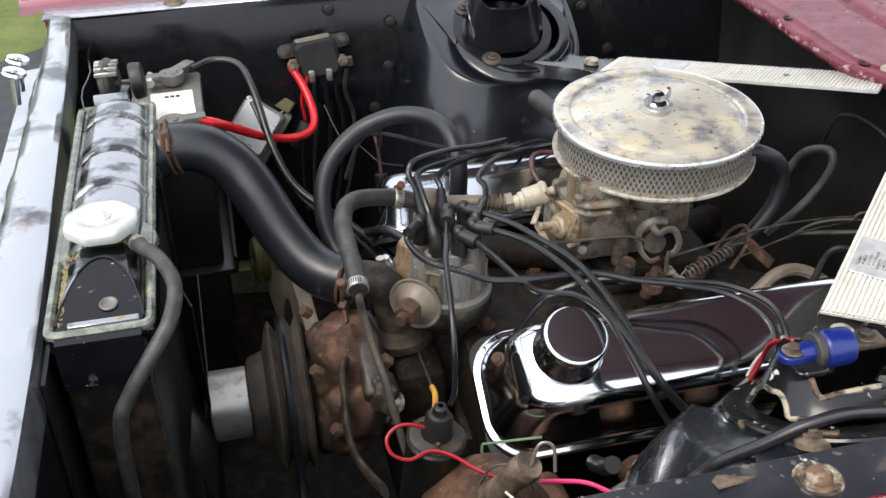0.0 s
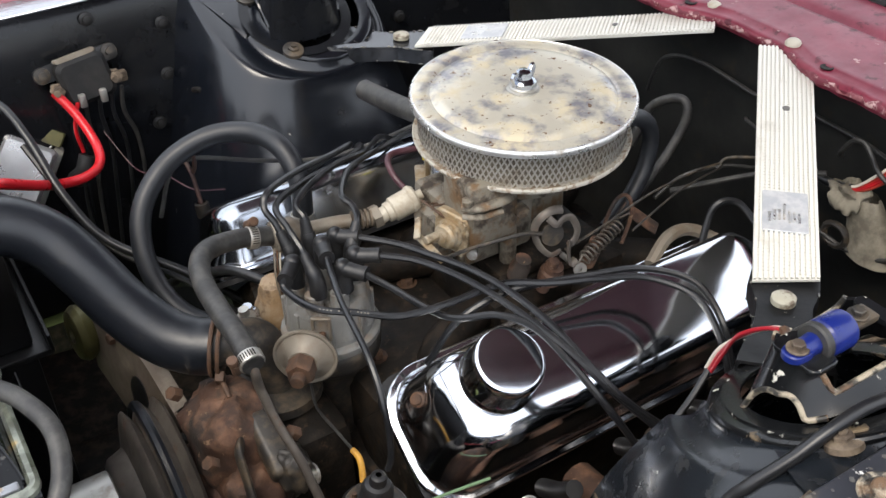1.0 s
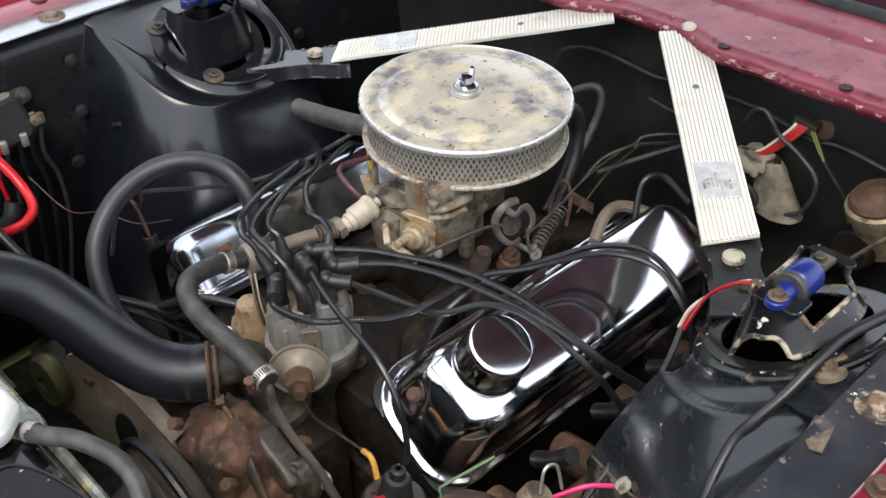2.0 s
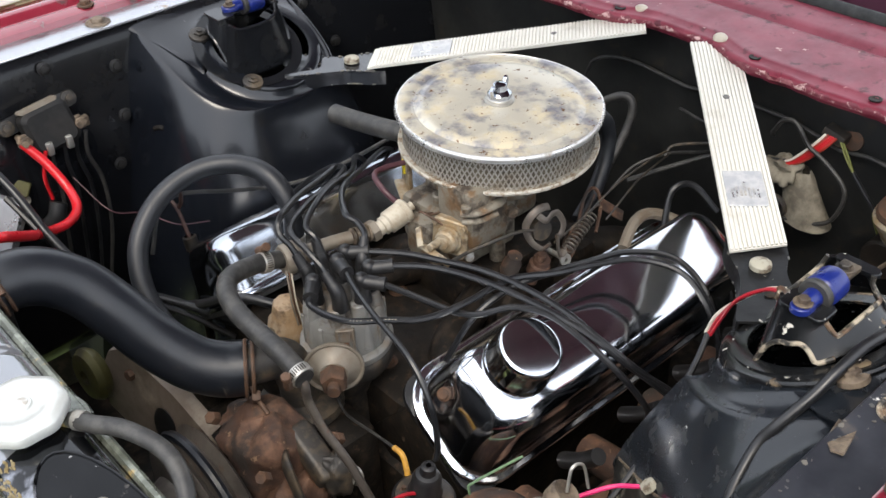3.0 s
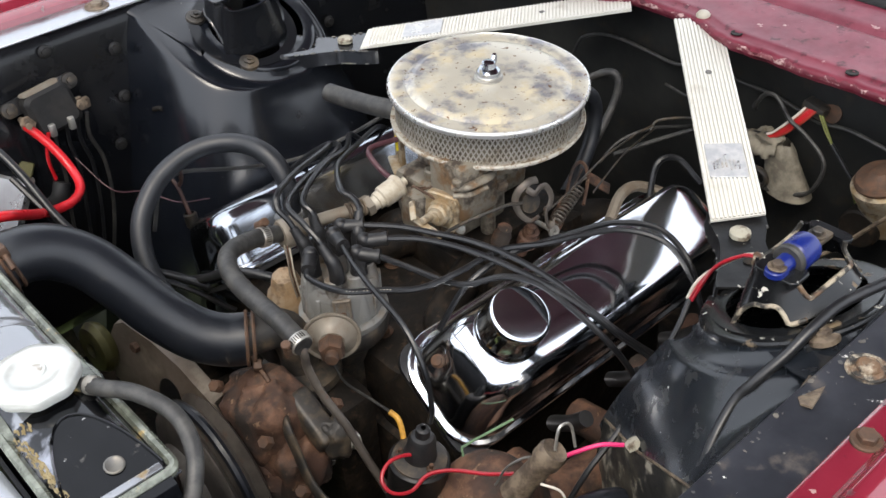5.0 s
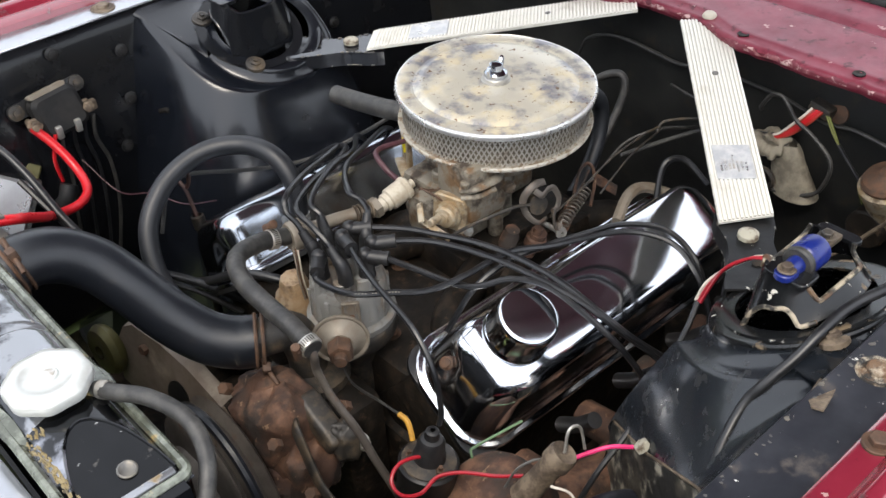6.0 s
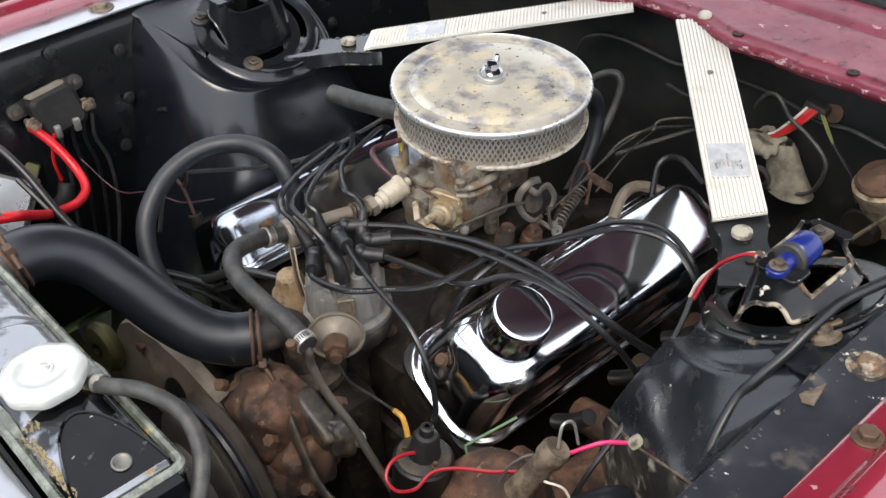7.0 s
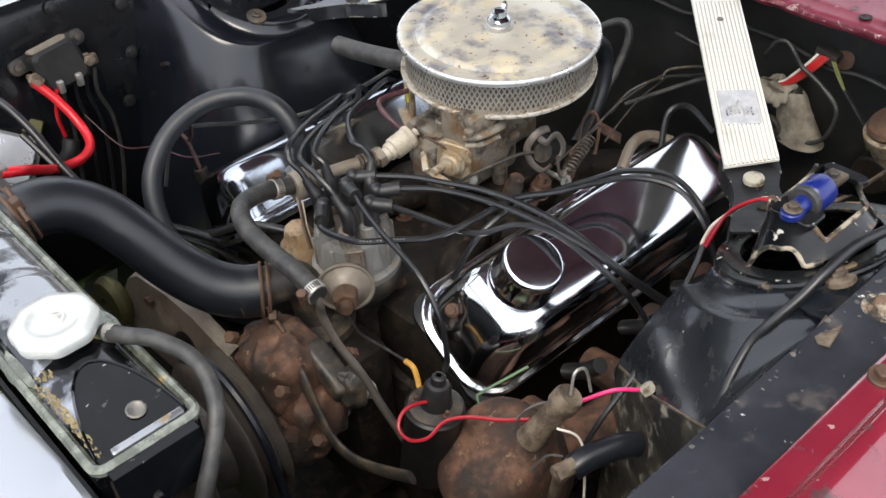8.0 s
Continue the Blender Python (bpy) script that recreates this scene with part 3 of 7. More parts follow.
    def span(a):
        """Foot and top heights of the bridge at an angle; 0 ahead, 90 outwards."""
        deg = (math.degrees(a) + 180) % 360 - 180
        fore = min(abs(deg), 180 - abs(deg))
        dy = 0.066 * math.sin(a)
        foot = ring_z(dy) + 0.004 + (0.023 * bump(fore - 3, 27) ** 0.6 if side < 0 else 0.034 * bump(fore - 4, 40) ** 0.5)
        side_d = abs(abs(deg) - 90)
        deep = (0.040 if side < 0 else 0.050) if deg > 0 else 0.020
        top = high - deep * bump(side_d, 38 if side < 0 else 46) ** 0.55
        return foot, max(top, foot + 0.010)

    def bridge_at(a, v):
        foot, top = span(a)
        z = foot + (top - foot) * v
        h = max(0.0, min(1.0, (z - ring_z(0.066 * math.sin(a))) / (1.0 - ring_z(0.066 * math.sin(a)))))
        rx = 0.072 - 0.020 * h ** 0.8
        c, s = math.cos(a), math.sin(a)
        ry = 0.070 - 0.047 * min(1.0, h * 1.5) ** 0.55 if s > 0 else 0.042 - 0.010 * h
        e = 1 - 0.42 * h if s > 0 else 0.62
        return Vector((cx - rx * abs(c) ** e * (1 if c > 0 else -1), cy + side * ry * abs(s) ** e * (1 if s > 0 else -1), z))

    bm = bmesh.new()
    around = [radians(3 * k) for k in range(121)]
    sheet(bm, bridge_at, around, steps(0, 1, 12), 0.0035)
    shell = part("cap_bridge", bm, cap_mat, cap, sharp=60)
    for way in (-1, 1):
        bm = bmesh.new()
        prism(bm, rrect(-0.016 if way < 0 else 0.0, 0.014, -0.023, 0.023, 0.007), frame_at((cx + way * 0.040, cy, high - 0.0035), (way, 0, 0), (0, 0, 1)), 0.0045, 0.001)
        part("cap_top", bm, cap_mat, cap)
    rim_mat = M_CAPRIM if side < 0 else M_CAPBRACKET
    for lo, hi, v in ((-38, 46, 0.0), (142, 218, 0.0), (50, 130, 1.0), (-130, -50, 1.0)):
        bm = bmesh.new()
        tube(bm, [bridge_at(radians(q), v) for q in steps(lo, hi, 26)], 0.0026, 8, 1, raw=True)
        part("rolled_rim", bm, rim_mat, shell, "chipped rusty rim" if side < 0 else "")
    for a in (47,) if side < 0 else (40, 300):
        bm = bmesh.new()
        rr = rim_r - 0.002 if side < 0 else rim_r - 0.016
        s3 = math.sin(radians(a))
        p = Vector((cx - rr * math.cos(radians(a)), cy + side * rr * s3, ring_z(rr * s3) - (0.004 if side < 0 else -0.003)))
        up = Vector((0, -side * 0.4, 1)).normalized()
        lathe(bm, [(0, -0.003), (0.0155, -0.003), (0.015, 0.002), (0.011, 0.004), (0, 0.0045)], p, up, 20)
        hexnut(bm, p + up * 0.003, up, 0.0088, 0.005)
        rod(bm, p, p + up * 0.011, 0.0042, None, 10)
        part("cap_nut", bm, M_TAN if side < 0 else M_DUSTY, cap, "rusty stud and nut")
    # shock's top bar with its blue bush
    bush = thing("shock_bushing", (-0.005, cy, 1.0), "blue polyurethane shock bushing with steel bolts on the cap", "bushing", "shock bushings")
    zb = high + 0.0045
    bx = -0.006 if side < 0 else 0.0
    bm = bmesh.new()
    lathe(bm, [(0, 0), (0.0140, 0), (0.0160, 0.002), (0.0165, 0.004), (0.0165, 0.024), (0.0155, 0.027), (0.010, 0.029), (0, 0.029)], (-0.0225 + bx, cy, zb), (1, 0, 0), 40)
    part("bush", bm, M_BLUE, bush)
    bm = bmesh.new()
    lathe(bm, [(0.008, 0), (0.0150, 0.0), (0.0166, 0.0015), (0.0166, 0.006), (0.0150, 0.0072), (0.008, 0.0072)], (-0.0300 + bx, cy, zb), (1, 0, 0), 40, True)
    part("washer", bm, M_HOSE, bush, "black cupped washer")
    bm = bmesh.new()
    prism(bm, rrect(-0.015, 0.015, -0.0110, 0.0110, 0.0105), frame_at((-0.047 + bx, cy, high + 0.001), (1, 0, 0), (0, 0, 1)) @ Matrix.Scale(0.88, 4), 0.0072, 0.0012)
    rod(bm, (-0.044 + bx, cy, zb), (-0.028 + bx, cy, zb), 0.0085, 0.0095, 24, 0.001)
    part("eye", bm, M_BLUE, bush)
    for x in (-0.048 + bx, 0.026 + 2 * bx):
        bm = bmesh.new()
        if x > 0:
            box(bm, (0.021 + bx, cy, high + 0.006), (0.030, 0.019, 0.007), None, 0.002)
        z = high + (0.0075 if x < 0 else 0.0095)
        rod(bm, (x, cy, z), (x, cy, z + 0.0025), 0.0092, None, 20, 0.001)
        hexnut(bm, (x, cy, z + 0.0025), (0, 0, 1), 0.0058, 0.0045)
        part("bolt", bm, M_DUSTY if x > 0 else M_TAN, bush)
    return t


tower(-1, "shock_tower_near")
tower(1, "shock_tower_far")

# ---- firewall, cowl, seal, hood ----
bm = bmesh.new()
sheet(bm, lambda y, z: Vector((0.43 + 0.05 * max(0, 0.72 - z) + 0.006 * math.sin(9 * y), YC + y, z)), steps(-0.62, 0.62, 30), [0.40, 0.5, 0.6, 0.68, 0.74, 0.80, 0.86, 0.92, 0.972], 0.002)
wall = part("firewall", bm, M_FIREWALL, car, "black painted firewall panel")


def cowl_point(y, s):
    """s: from the front lip to the back. The lip is cut back between the braces and torn to both sides."""
    prof = [(0.006, 0.953), (0.001, 0.9600), (0.0, 0.9655), (0.003, 0.9690), (0.010, 0.9700), (0.020, 0.9702), (0.024, 0.9722), (0.028, 0.9732), (0.033, 0.9726), (0.060, 0.9745), (0.095, 0.9770), (0.102, 0.9765), (0.106, 0.9735), (0.111, 0.9735), (0.115, 0.9780), (0.130, 0.9800), (0.165, 0.9820), (0.200, 0.980), (0.206, 0.955), (0.262, 0.955), (0.268, 0.990), (0.285, 0.995), (0.42, 0.995)]
    dx, z = prof[s]
    k = min(1.0, max(0.0, (abs(y) - 0.045) / 0.09))
    lip = 0.392 - 0.027 * k * k * (3 - 2 * k) - 0.006 * (y / 0.5) ** 2
    rag = (0.005 * noise.noise(Vector((y * 17, 0.3, 0))) + 0.003 * noise.noise(Vector((y * 60, 5.3, 0)))) * (1 if abs(y) > 0.06 else 0.3) if s < 5 else 0
    x = lip + dx + rag if s < 9 else 0.389 + dx + (lip - 0.389) * (0.25 if s == 9 else 0)
    z += 0.005
    return Vector((x, YC + y, z + (0.0015 * noise.noise(Vector((y * 25, s, 0))) if 0 < s < 6 else 0)))


bm = bmesh.new()
sheet(bm, cowl_point, steps(-0.64, 0.66, 260), range(18), 0.0016)
cowl = part("cowl", bm, M_REDWORN, car, "worn maroon cowl panel with flaking front lip", sharp=55)
# rear strip of the cowl, coloured darker as the hood's shade
bm = bmesh.new()
sheet(bm, cowl_point, steps(-0.64, 0.66, 40), range(17, 23), 0.0016)
part("cowl_rear_shade", bm, M_UNDERHOOD, cowl, "cowl behind the seal, darkened for the hood's shade")
bm = bmesh.new()


def flake(y, k):
    """A ragged skin of flaking paint that hugs the lip; k from its lower to its upper edge."""
    up = 2.3 + 1.7 * noise.noise(Vector((y * 42, 3.1, 0))) + 0.8 * noise.noise(Vector((y * 130, 9.1, 0)))
    s = 1 + (max(1.2, min(3.9, up)) - 1) * k
    i = int(s)
    return cowl_point(y, i).lerp(cowl_point(y, min(i + 1, 5)), s - i) + Vector((-0.0009, 0, 0.0007))


sheet(bm, flake, steps(-0.62, 0.62, 420), steps(0, 1, 4), 0.0)
part("cowl_lip", bm, M_LIP, cowl, "pale flaking paint edge", sharp=80)
# dark rings drawn as the shade in empty holes
for y, s in ((-0.135, 5), (0.105, 5), (-0.31, 5), (0.30, 5)):
    bm = bmesh.new()
    lathe(bm, [(0.0085, 0), (0.0085, 0.001), (0.006, 0.0012), (0.0045, 0.0004), (0, 0.0004)], cowl_point(y, s) + Vector((0.002, 0, 0.0016)), (0, 0, 1), 20)
    part("empty_bolt_hole", bm, M_DARK, cowl)
bm = bmesh.new()
tube(bm, [(0.578, YC + y, 0.990) for y in steps(-0.62, 0.62, 8)], 0.0105, 12, 2, flat=0.75)
solo("hood_seal", bm, M_GASKET, (0.575, YC, 0.984), "grey-black rubber hood seal on the cowl", "seal")

# the hinges lift the rear edge off the cowl as the hood swings up
HOOD = frame_at((0.510, YC, 1.275), (0, 1, 0), (math.sin(radians(50)), 0, math.cos(radians(50))))
bm = bmesh.new()


def hood_point(u, v):
    """v runs from the hinge to the front edge."""
    crown = 0.03 * (1 - (u / 0.64) ** 2)
    side = -0.045 if abs(u) > 0.636 else 0
    return HOOD @ Vector((u, v, crown + side + (-0.02 if v < 0.003 else 0)))


sheet(bm, hood_point, [-0.638, -0.635] + steps(-0.62, 0.62, 24) + [0.635, 0.638], [0.0, 0.004] + steps(0.05, 1.15, 16), 0.002)
hood = part("hood", bm, M_UNDERHOOD, car, "raised maroon hood, seen from below")
for u, v, su, sv in ((0, 0.06, 1.14, 0.09), (0, 1.08, 1.14, 0.09), (-0.54, 0.57, 0.08, 0.95), (0.54, 0.57, 0.08, 0.95)):
    bm = bmesh.new()
    box(bm, HOOD @ Vector((u, v, -0.004)), (su, sv, 0.03), HOOD.to_3x3(), 0.008, 2)
    part("hood_frame", bm, M_UNDERHOOD, hood)

# ---- front: radiator support and sheets for its dark gaps ----
bm = bmesh.new()
prof = [(-0.800, 0.90), (-0.7455, 0.905), (-0.7455, 0.955), (-0.744, 0.980), (-0.738, 0.9855), (-0.715, 0.987), (-0.692, 0.9855), (-0.686, 0.981), (-0.684, 0.950), (-0.684, 0.930)]
sheet(bm, lambda y, k: Vector((prof[k][0] - 0.03 * max(0, abs(y) - 0.45) - (0.028 * max(0, y + 0.25) if k > 4 else 0), YC + y, prof[k][1] + 0.0015 * noise.noise(Vector((y * 14, k * 0.6, 2))))), steps(-0.64, 0.60, 70), range(len(prof)), 0.002)
support = part("radiator_support", bm, M_RAIL, car, "shiny worn metal radiator support rail")
for side in (-1, 1):
    bm = bmesh.new()
    sheet(bm, lambda u, z: Vector((-0.690 + 0.004 * math.sin(u * 40), YC + side * (0.27 + u), z)), steps(0, 0.33, 10), steps(0.42, 0.94, 8), 0.002)
    part("support_panel", bm, M_BLACK, support)
bm = bmesh.new()
box(bm, (-0.70, YC, 0.44), (0.06, 1.20, 0.06), None, 0.01)
part("lower_rail", bm, M_DARK, support)
# black sheet put in as the shade of the open gap ahead of the rail
bm = bmesh.new()
sheet(bm, lambda x, y: Vector((x, YC + y, 0.912 + 0.25 * (x + 0.74))), steps(-0.97, -0.742, 5), steps(-0.70, 0.70, 10), 0.003)
part("front_gap_shade", bm, M_SATIN, car, "black sheet standing for shade ahead of the rail")
# black sheet added as the shade in the gap between rail and radiator
bm = bmesh.new()
box(bm, (-0.681, 0.01, 0.69), (0.004, 0.56, 0.54))
part("gap_shade_sheet", bm, M_SATIN, support)
for y in (0.47, 0.42):
    bm = bmesh.new()
    lathe(bm, [(0.006, 0), (0.016, 0), (0.018, 0.003), (0.016, 0.007), (0.006, 0.006)], (-0.785, YC + y, 0.965), (0.3, 0, 1), 24, True)
    rod(bm, (-0.785, YC + y, 0.965), (-0.79, YC + y, 0.92), 0.006, None, 12)
    solo("hood_bumper", bm, M_CHROME, (-0.785, YC + y, 0.92), "bright adjustable hood stop ahead of the radiator rail", "hood stop", "hood stops")
for y in (-0.3, 0.33):
    bm = bmesh.new()
    box(bm, (0.02, YC + y, 0.36), (1.5, 0.09, 0.10), None, 0.012)
    part("frame_rail", bm, M_DARK, car)

for side in (-1, 1):
    bm = bmesh.new()
    sheet(bm, lambda x, z: Vector((x, YC + side * (0.86 - 0.0 * z), z)), steps(-0.9, 0.95, 6), [0.16, 0.42], 0.003)
    part("valance", bm, M_DARK, car)
    for x in (-0.02,):
        bm = bmesh.new()
        lathe(bm, [(0.19, 0), (0.30, 0.006), (0.318, 0.03), (0.32, 0.09), (0.318, 0.15), (0.30, 0.178), (0.19, 0.18)], (x, YC + side * 0.76 - 0.09, 0.318), (0, 1, 0), 40, True)
        wheel = part("wheel", bm, M_RUBBER, car, "black tyre")
        bm = bmesh.new()
        lathe(bm, [(0, 0.06), (0.06, 0.05), (0.17, 0.08), (0.19, 0.02), (0.192, 0.0), (0.192, 0.18), (0.18, 0.16), (0.15, 0.12), (0, 0.12)], (x, YC + side * 0.76 - 0.09, 0.318), (0, 1, 0), 36)
        part("rim", bm, M_STEEL, wheel, "plain steel rim")

# dark sheet added to stand for the deep shade below the engine
bm = bmesh.new()
sheet(bm, lambda x, y: Vector((x, YC + y, 0.385 + 0.02 * math.sin(6 * x) + 0.012 * math.cos(9 * y))), steps(-0.60, 0.50, 12), steps(-0.62, 0.62, 12), 0.004)
part("bay_floor_shade", bm, M_DARK, car, "dark sheet added for the shade below the engine bay")

# ---- engine ----
engine = thing("engine", (0, YC, 0.38), "greasy cast-iron vee eight engine block with brown grime", "engine")
bm = bmesh.new()
box(bm, (0.0, YC - 0.005, 0.52), (0.52, 0.30, 0.26), None, 0.02)
part("block", bm, M_CAST, engine)
for s, x in ((-1, 0.0), (1, -0.03)):
    bm = bmesh.new()
    turn = Matrix.Rotation(s * radians(-42), 3, "X")
    box(bm, (x - 0.02, 0.053 + s * 0.150, 0.672), (0.45, 0.125, 0.12), turn, 0.01)
    part("cylinder_head", bm, M_CAST, engine)
bm = bmesh.new()
box(bm, (-0.02, YC - 0.01, 0.69), (0.44, 0.22, 0.10), None, 0.02)
box(bm, (0.03, YC - 0.01, 0.755), (0.20, 0.17, 0.06), None, 0.012)
intake = part("intake_manifold", bm, M_CAST, engine, "brown grimy intake manifold")
for x, y in ((-0.20, 0.0), (-0.20, 0.09), (-0.13, -0.03), (-0.10, 0.10), (-0.16, -0.075), (0.0, -0.085), (0.1, -0.09), (0.17, -0.05)):
    bm = bmesh.new()
    hexnut(bm, (x, y, 0.738), (0, 0, 1), 0.009, 0.010)
    rod(bm, (x, y, 0.735), (x, y, 0.741), 0.013, None, 16)
    part("manifold_bolt", bm, M_RUSTY, intake)
for k in range(4):
    for s in (-1, 1):
        x = -0.15 + 0.11 * k
        rb = bmesh.new()
        tube(rb, [(0.03 + 0.4 * (x - 0.03), YC + s * 0.05, 0.765), (x, YC + s * 0.10, 0.755), (x, YC + s * 0.15, 0.715)], 0.024, 12, 5)
        part("runner", rb, M_CAST, intake)
bm = bmesh.new()
box(bm, (-0.30, YC - 0.015, 0.60), (0.07, 0.20, 0.26), None, 0.02)
part("timing_cover", bm, M_CAST, engine)

# water pump and thermostat housing
def lumpy(bm, centre, size, seed, amp=0.16, power=0.75, n=22):
    """A rough casting: a rounded block with uneven faces."""
    def f(u, v):
        a, b = 2 * math.pi * u, math.pi * (v - 0.5)
        sp = lambda q: (abs(q) ** power) * (1 if q > 0 else -1)
        d = Vector((sp(math.cos(b)) * sp(math.cos(a)), sp(math.cos(b)) * sp(math.sin(a)), sp(math.sin(b))))
        k = 1 + amp * noise.noise(d * 1.7 + Vector((seed, 0, 0))) + 0.4 * amp * noise.noise(d * 4.5 + Vector((0, seed, 0)))
        return Vector(centre) + Vector((d.x * size[0], d.y * size[1], d.z * size[2])) * 0.5 * k
    return sheet(bm, f, steps(0, 1, n * 2), steps(0.001, 0.999, n))


pump = thing("water_pump", (-0.36, 0.0, 0.60), "heavily rusted cast-iron water pump on engine front", "water pump")
bm = bmesh.new()
lathe(bm, [(0, 0), (0.030, 0.0), (0.036, 0.006), (0.038, 0.05), (0.056, 0.065), (0.066, 0.085), (0.068, 0.12), (0, 0.12)], (-0.455, 0.015, 0.665), (1, 0, 0), 36)
body = part("pump_body", bm, M_CASTRUST, pump)
for place, size, seed in (((-0.388, -0.020, 0.735), (0.095, 0.095, 0.11), 3.1), ((-0.385, -0.058, 0.690), (0.075, 0.070, 0.09), 7.7), ((-0.376, 0.030, 0.722), (0.075, 0.070, 0.075), 1.4), ((-0.40, -0.02, 0.655), (0.08, 0.11, 0.11), 9.2)):
    bm = bmesh.new()
    lumpy(bm, place, size, seed, 0.22)
    part("pump_lobe", bm, M_CASTRUST, pump)
bm = bmesh.new()
box(bm, (-0.362, -0.070, 0.752), (0.030, 0.075, 0.030), Matrix.Rotation(0.5, 3, "X"), 0.008, 3)
lumpy(bm, (-0.352, -0.098, 0.735), (0.035, 0.040, 0.050), 5.5, 0.2)
part("pump_flange", bm, M_DUSTY, pump)
for p in ((-0.425, -0.075, 0.765), (-0.425, 0.02, 0.785), (-0.41, -0.11, 0.70), (-0.345, -0.10, 0.785), (-0.44, -0.03, 0.69)):
    bm = bmesh.new()
    hexnut(bm, p, (-0.6, -0.2, 0.7), 0.008, 0.012)
    part("bolt", bm, M_RUSTY, pump)
for x, y, z in ((-0.30, -0.075, 0.69), (-0.30, -0.11, 0.73), (-0.305, -0.055, 0.66)):
    bm = bmesh.new()
    lathe(bm, [(0, 0), (0.012, 0), (0.012, 0.003), (0.008, 0.004), (0.008, 0.011), (0, 0.012)], (x - 0.036, y, z), (-1, -0.2, 0.3), 12)
    solo("cover_bolt", bm, M_STEEL, (x - 0.036, y, z), "dull steel bolt on the engine front", "bolt", "engine front bolts")
housing = thing("thermostat_housing", (-0.33, 0.03, 0.74), "dark dusty thermostat housing behind the radiator hose", "housing")
bm = bmesh.new()
tube(bm, [(-0.405, 0.035, 0.822), (-0.360, 0.022, 0.826), (-0.330, 0.018, 0.815), (-0.318, 0.018, 0.775), (-0.316, 0.018, 0.735)], 0.0235, 20, 5)
lathe(bm, [(0.0, 0), (0.050, 0), (0.050, 0.012), (0.030, 0.016), (0, 0.016)], (-0.316, 0.018, 0.735), (0, 0, 1), 24)
part("elbow", bm, M_DUSTY, housing)
bm = bmesh.new()
lathe(bm, [(0, 0), (0.017, 0), (0.017, 0.018), (0.012, 0.022), (0.012, 0.030), (0.006, 0.034), (0.006, 0.042), (0, 0.042)], (-0.318, 0.075, 0.775), (-0.1, 0, 1), 20)
part("temperature_sender", bm, M_STEEL, housing, "grey metal temperature sender")
bm = bmesh.new()
box(bm, (-0.318, 0.062, 0.765), (0.05, 0.05, 0.05), None, 0.012, 3)
part("sender_boss", bm, M_DUSTY, housing)

# fan and pulleys
pulley = thing("fan_pulley", (-0.47, 0.015, 0.665), "dusty grey-brown stacked belt pulley on water pump", "pulley")
bm = bmesh.new()
lathe(bm, [(0, 0), (0.05, 0), (0.056, 0.004), (0.062, 0.022), (0.085, 0.028), (0.097, 0.032), (0.099, 0.035), (0.084, 0.043), (0.100, 0.051), (0.103, 0.055), (0.088, 0.063), (0.102, 0.071), (0.096, 0.075), (0.03, 0.076), (0, 0.076)], (-0.512, 0.015, 0.665), (1, 0, 0), 56)
part("pulley_wheel", bm, M_PULLEY, pulley)
bm = bmesh.new()
rod(bm, (-0.562, 0.015, 0.665), (-0.512, 0.015, 0.665), 0.046, None, 32, 0.002)
part("fan_spacer", bm, M_STEEL, pulley, "bare grey fan spacer")
for k in range(5):
    bm = bmesh.new()
    a = 2 * math.pi * k / 5 + 0.35
    ca, sa = math.cos(a), math.sin(a)
    sheet(bm, lambda r, w: Vector((-0.572 + 0.30 * w, 0.015 + r * ca - w * sa, 0.665 + r * sa + w * ca)), steps(0.03, 0.19, 6), steps(-0.035, 0.035, 4), 0.002)
    part("fan_blade", bm, M_SATIN, pulley)
bm = bmesh.new()
ring = [(-0.462, 0.015 + 0.099 * math.cos(radians(a)), 0.665 + 0.099 * math.sin(radians(a))) for a in range(0, 181, 12)]
tube(bm, ring + [(-0.462, -0.11, 0.60), (-0.462, -0.20, 0.55)], 0.006, 8, 2)
solo("fan_belt", bm, M_RUBBER, (-0.462, 0.015, 0.66), "black rubber fan belt round the pulley", "belt")

# idler arm beside the pump, seen below the big hose
brk = thing("idler_bracket", (-0.47, 0.10, 0.72), "dusty pressed-steel arm with yellow overspray and a round hole", "bracket")
bm = bmesh.new()
arm = frame_at((-0.450, 0.200, 0.750), (0.022, -0.17, -0.010), (-1.0, -0.16, 0.12))
out = [(-0.035, -0.070), (0.050, -0.085), (0.130, -0.070), (0.165, -0.030), (0.174, -0.008), (0.160, 0.002), (0.10, 0.026), (0.05, 0.036), (-0.005, 0.036), (-0.025, 0.022), (-0.045, -0.020)]
prism(bm, out, arm, 0.004)
edge = [arm @ Vector((x, y, 0.004)) for x, y in ((-0.025, 0.022), (-0.005, 0.036), (0.05, 0.036), (0.10, 0.026), (0.16, 0.002))]
sheet(bm, lambda i, h: edge[i] + (arm.to_3x3() @ Vector((0, 0.3, -1))) * h, range(5), [0.0, 0.018], 0.003)
part("arm_plate", bm, M_IDLER, brk)
# black disc stands in for the shade inside the arm's opening
bm = bmesh.new()
lathe(bm, [(0, 0), (0.028, 0), (0.028, 0.0008), (0, 0.0008)], arm @ Vector((0.080, -0.034, 0.0042)), arm.col[2].to_3d(), 28, squash=0.75)
part("arm_hole", bm, M_SATIN, brk, "black disc for the shaded oval opening")
bm = bmesh.new()
lathe(bm, [(0.010, 0), (0.030, 0.0), (0.035, 0.006), (0.036, 0.012), (0.031, 0.020), (0.024, 0.022), (0.010, 0.022)], arm @ Vector((-0.052, -0.025, 0.002)), arm.col[2].to_3d() + Vector((-0.5, 0, 0)), 28, True)
part("arm_roller", bm, M_BRASS, brk, "yellow-green idler wheel")
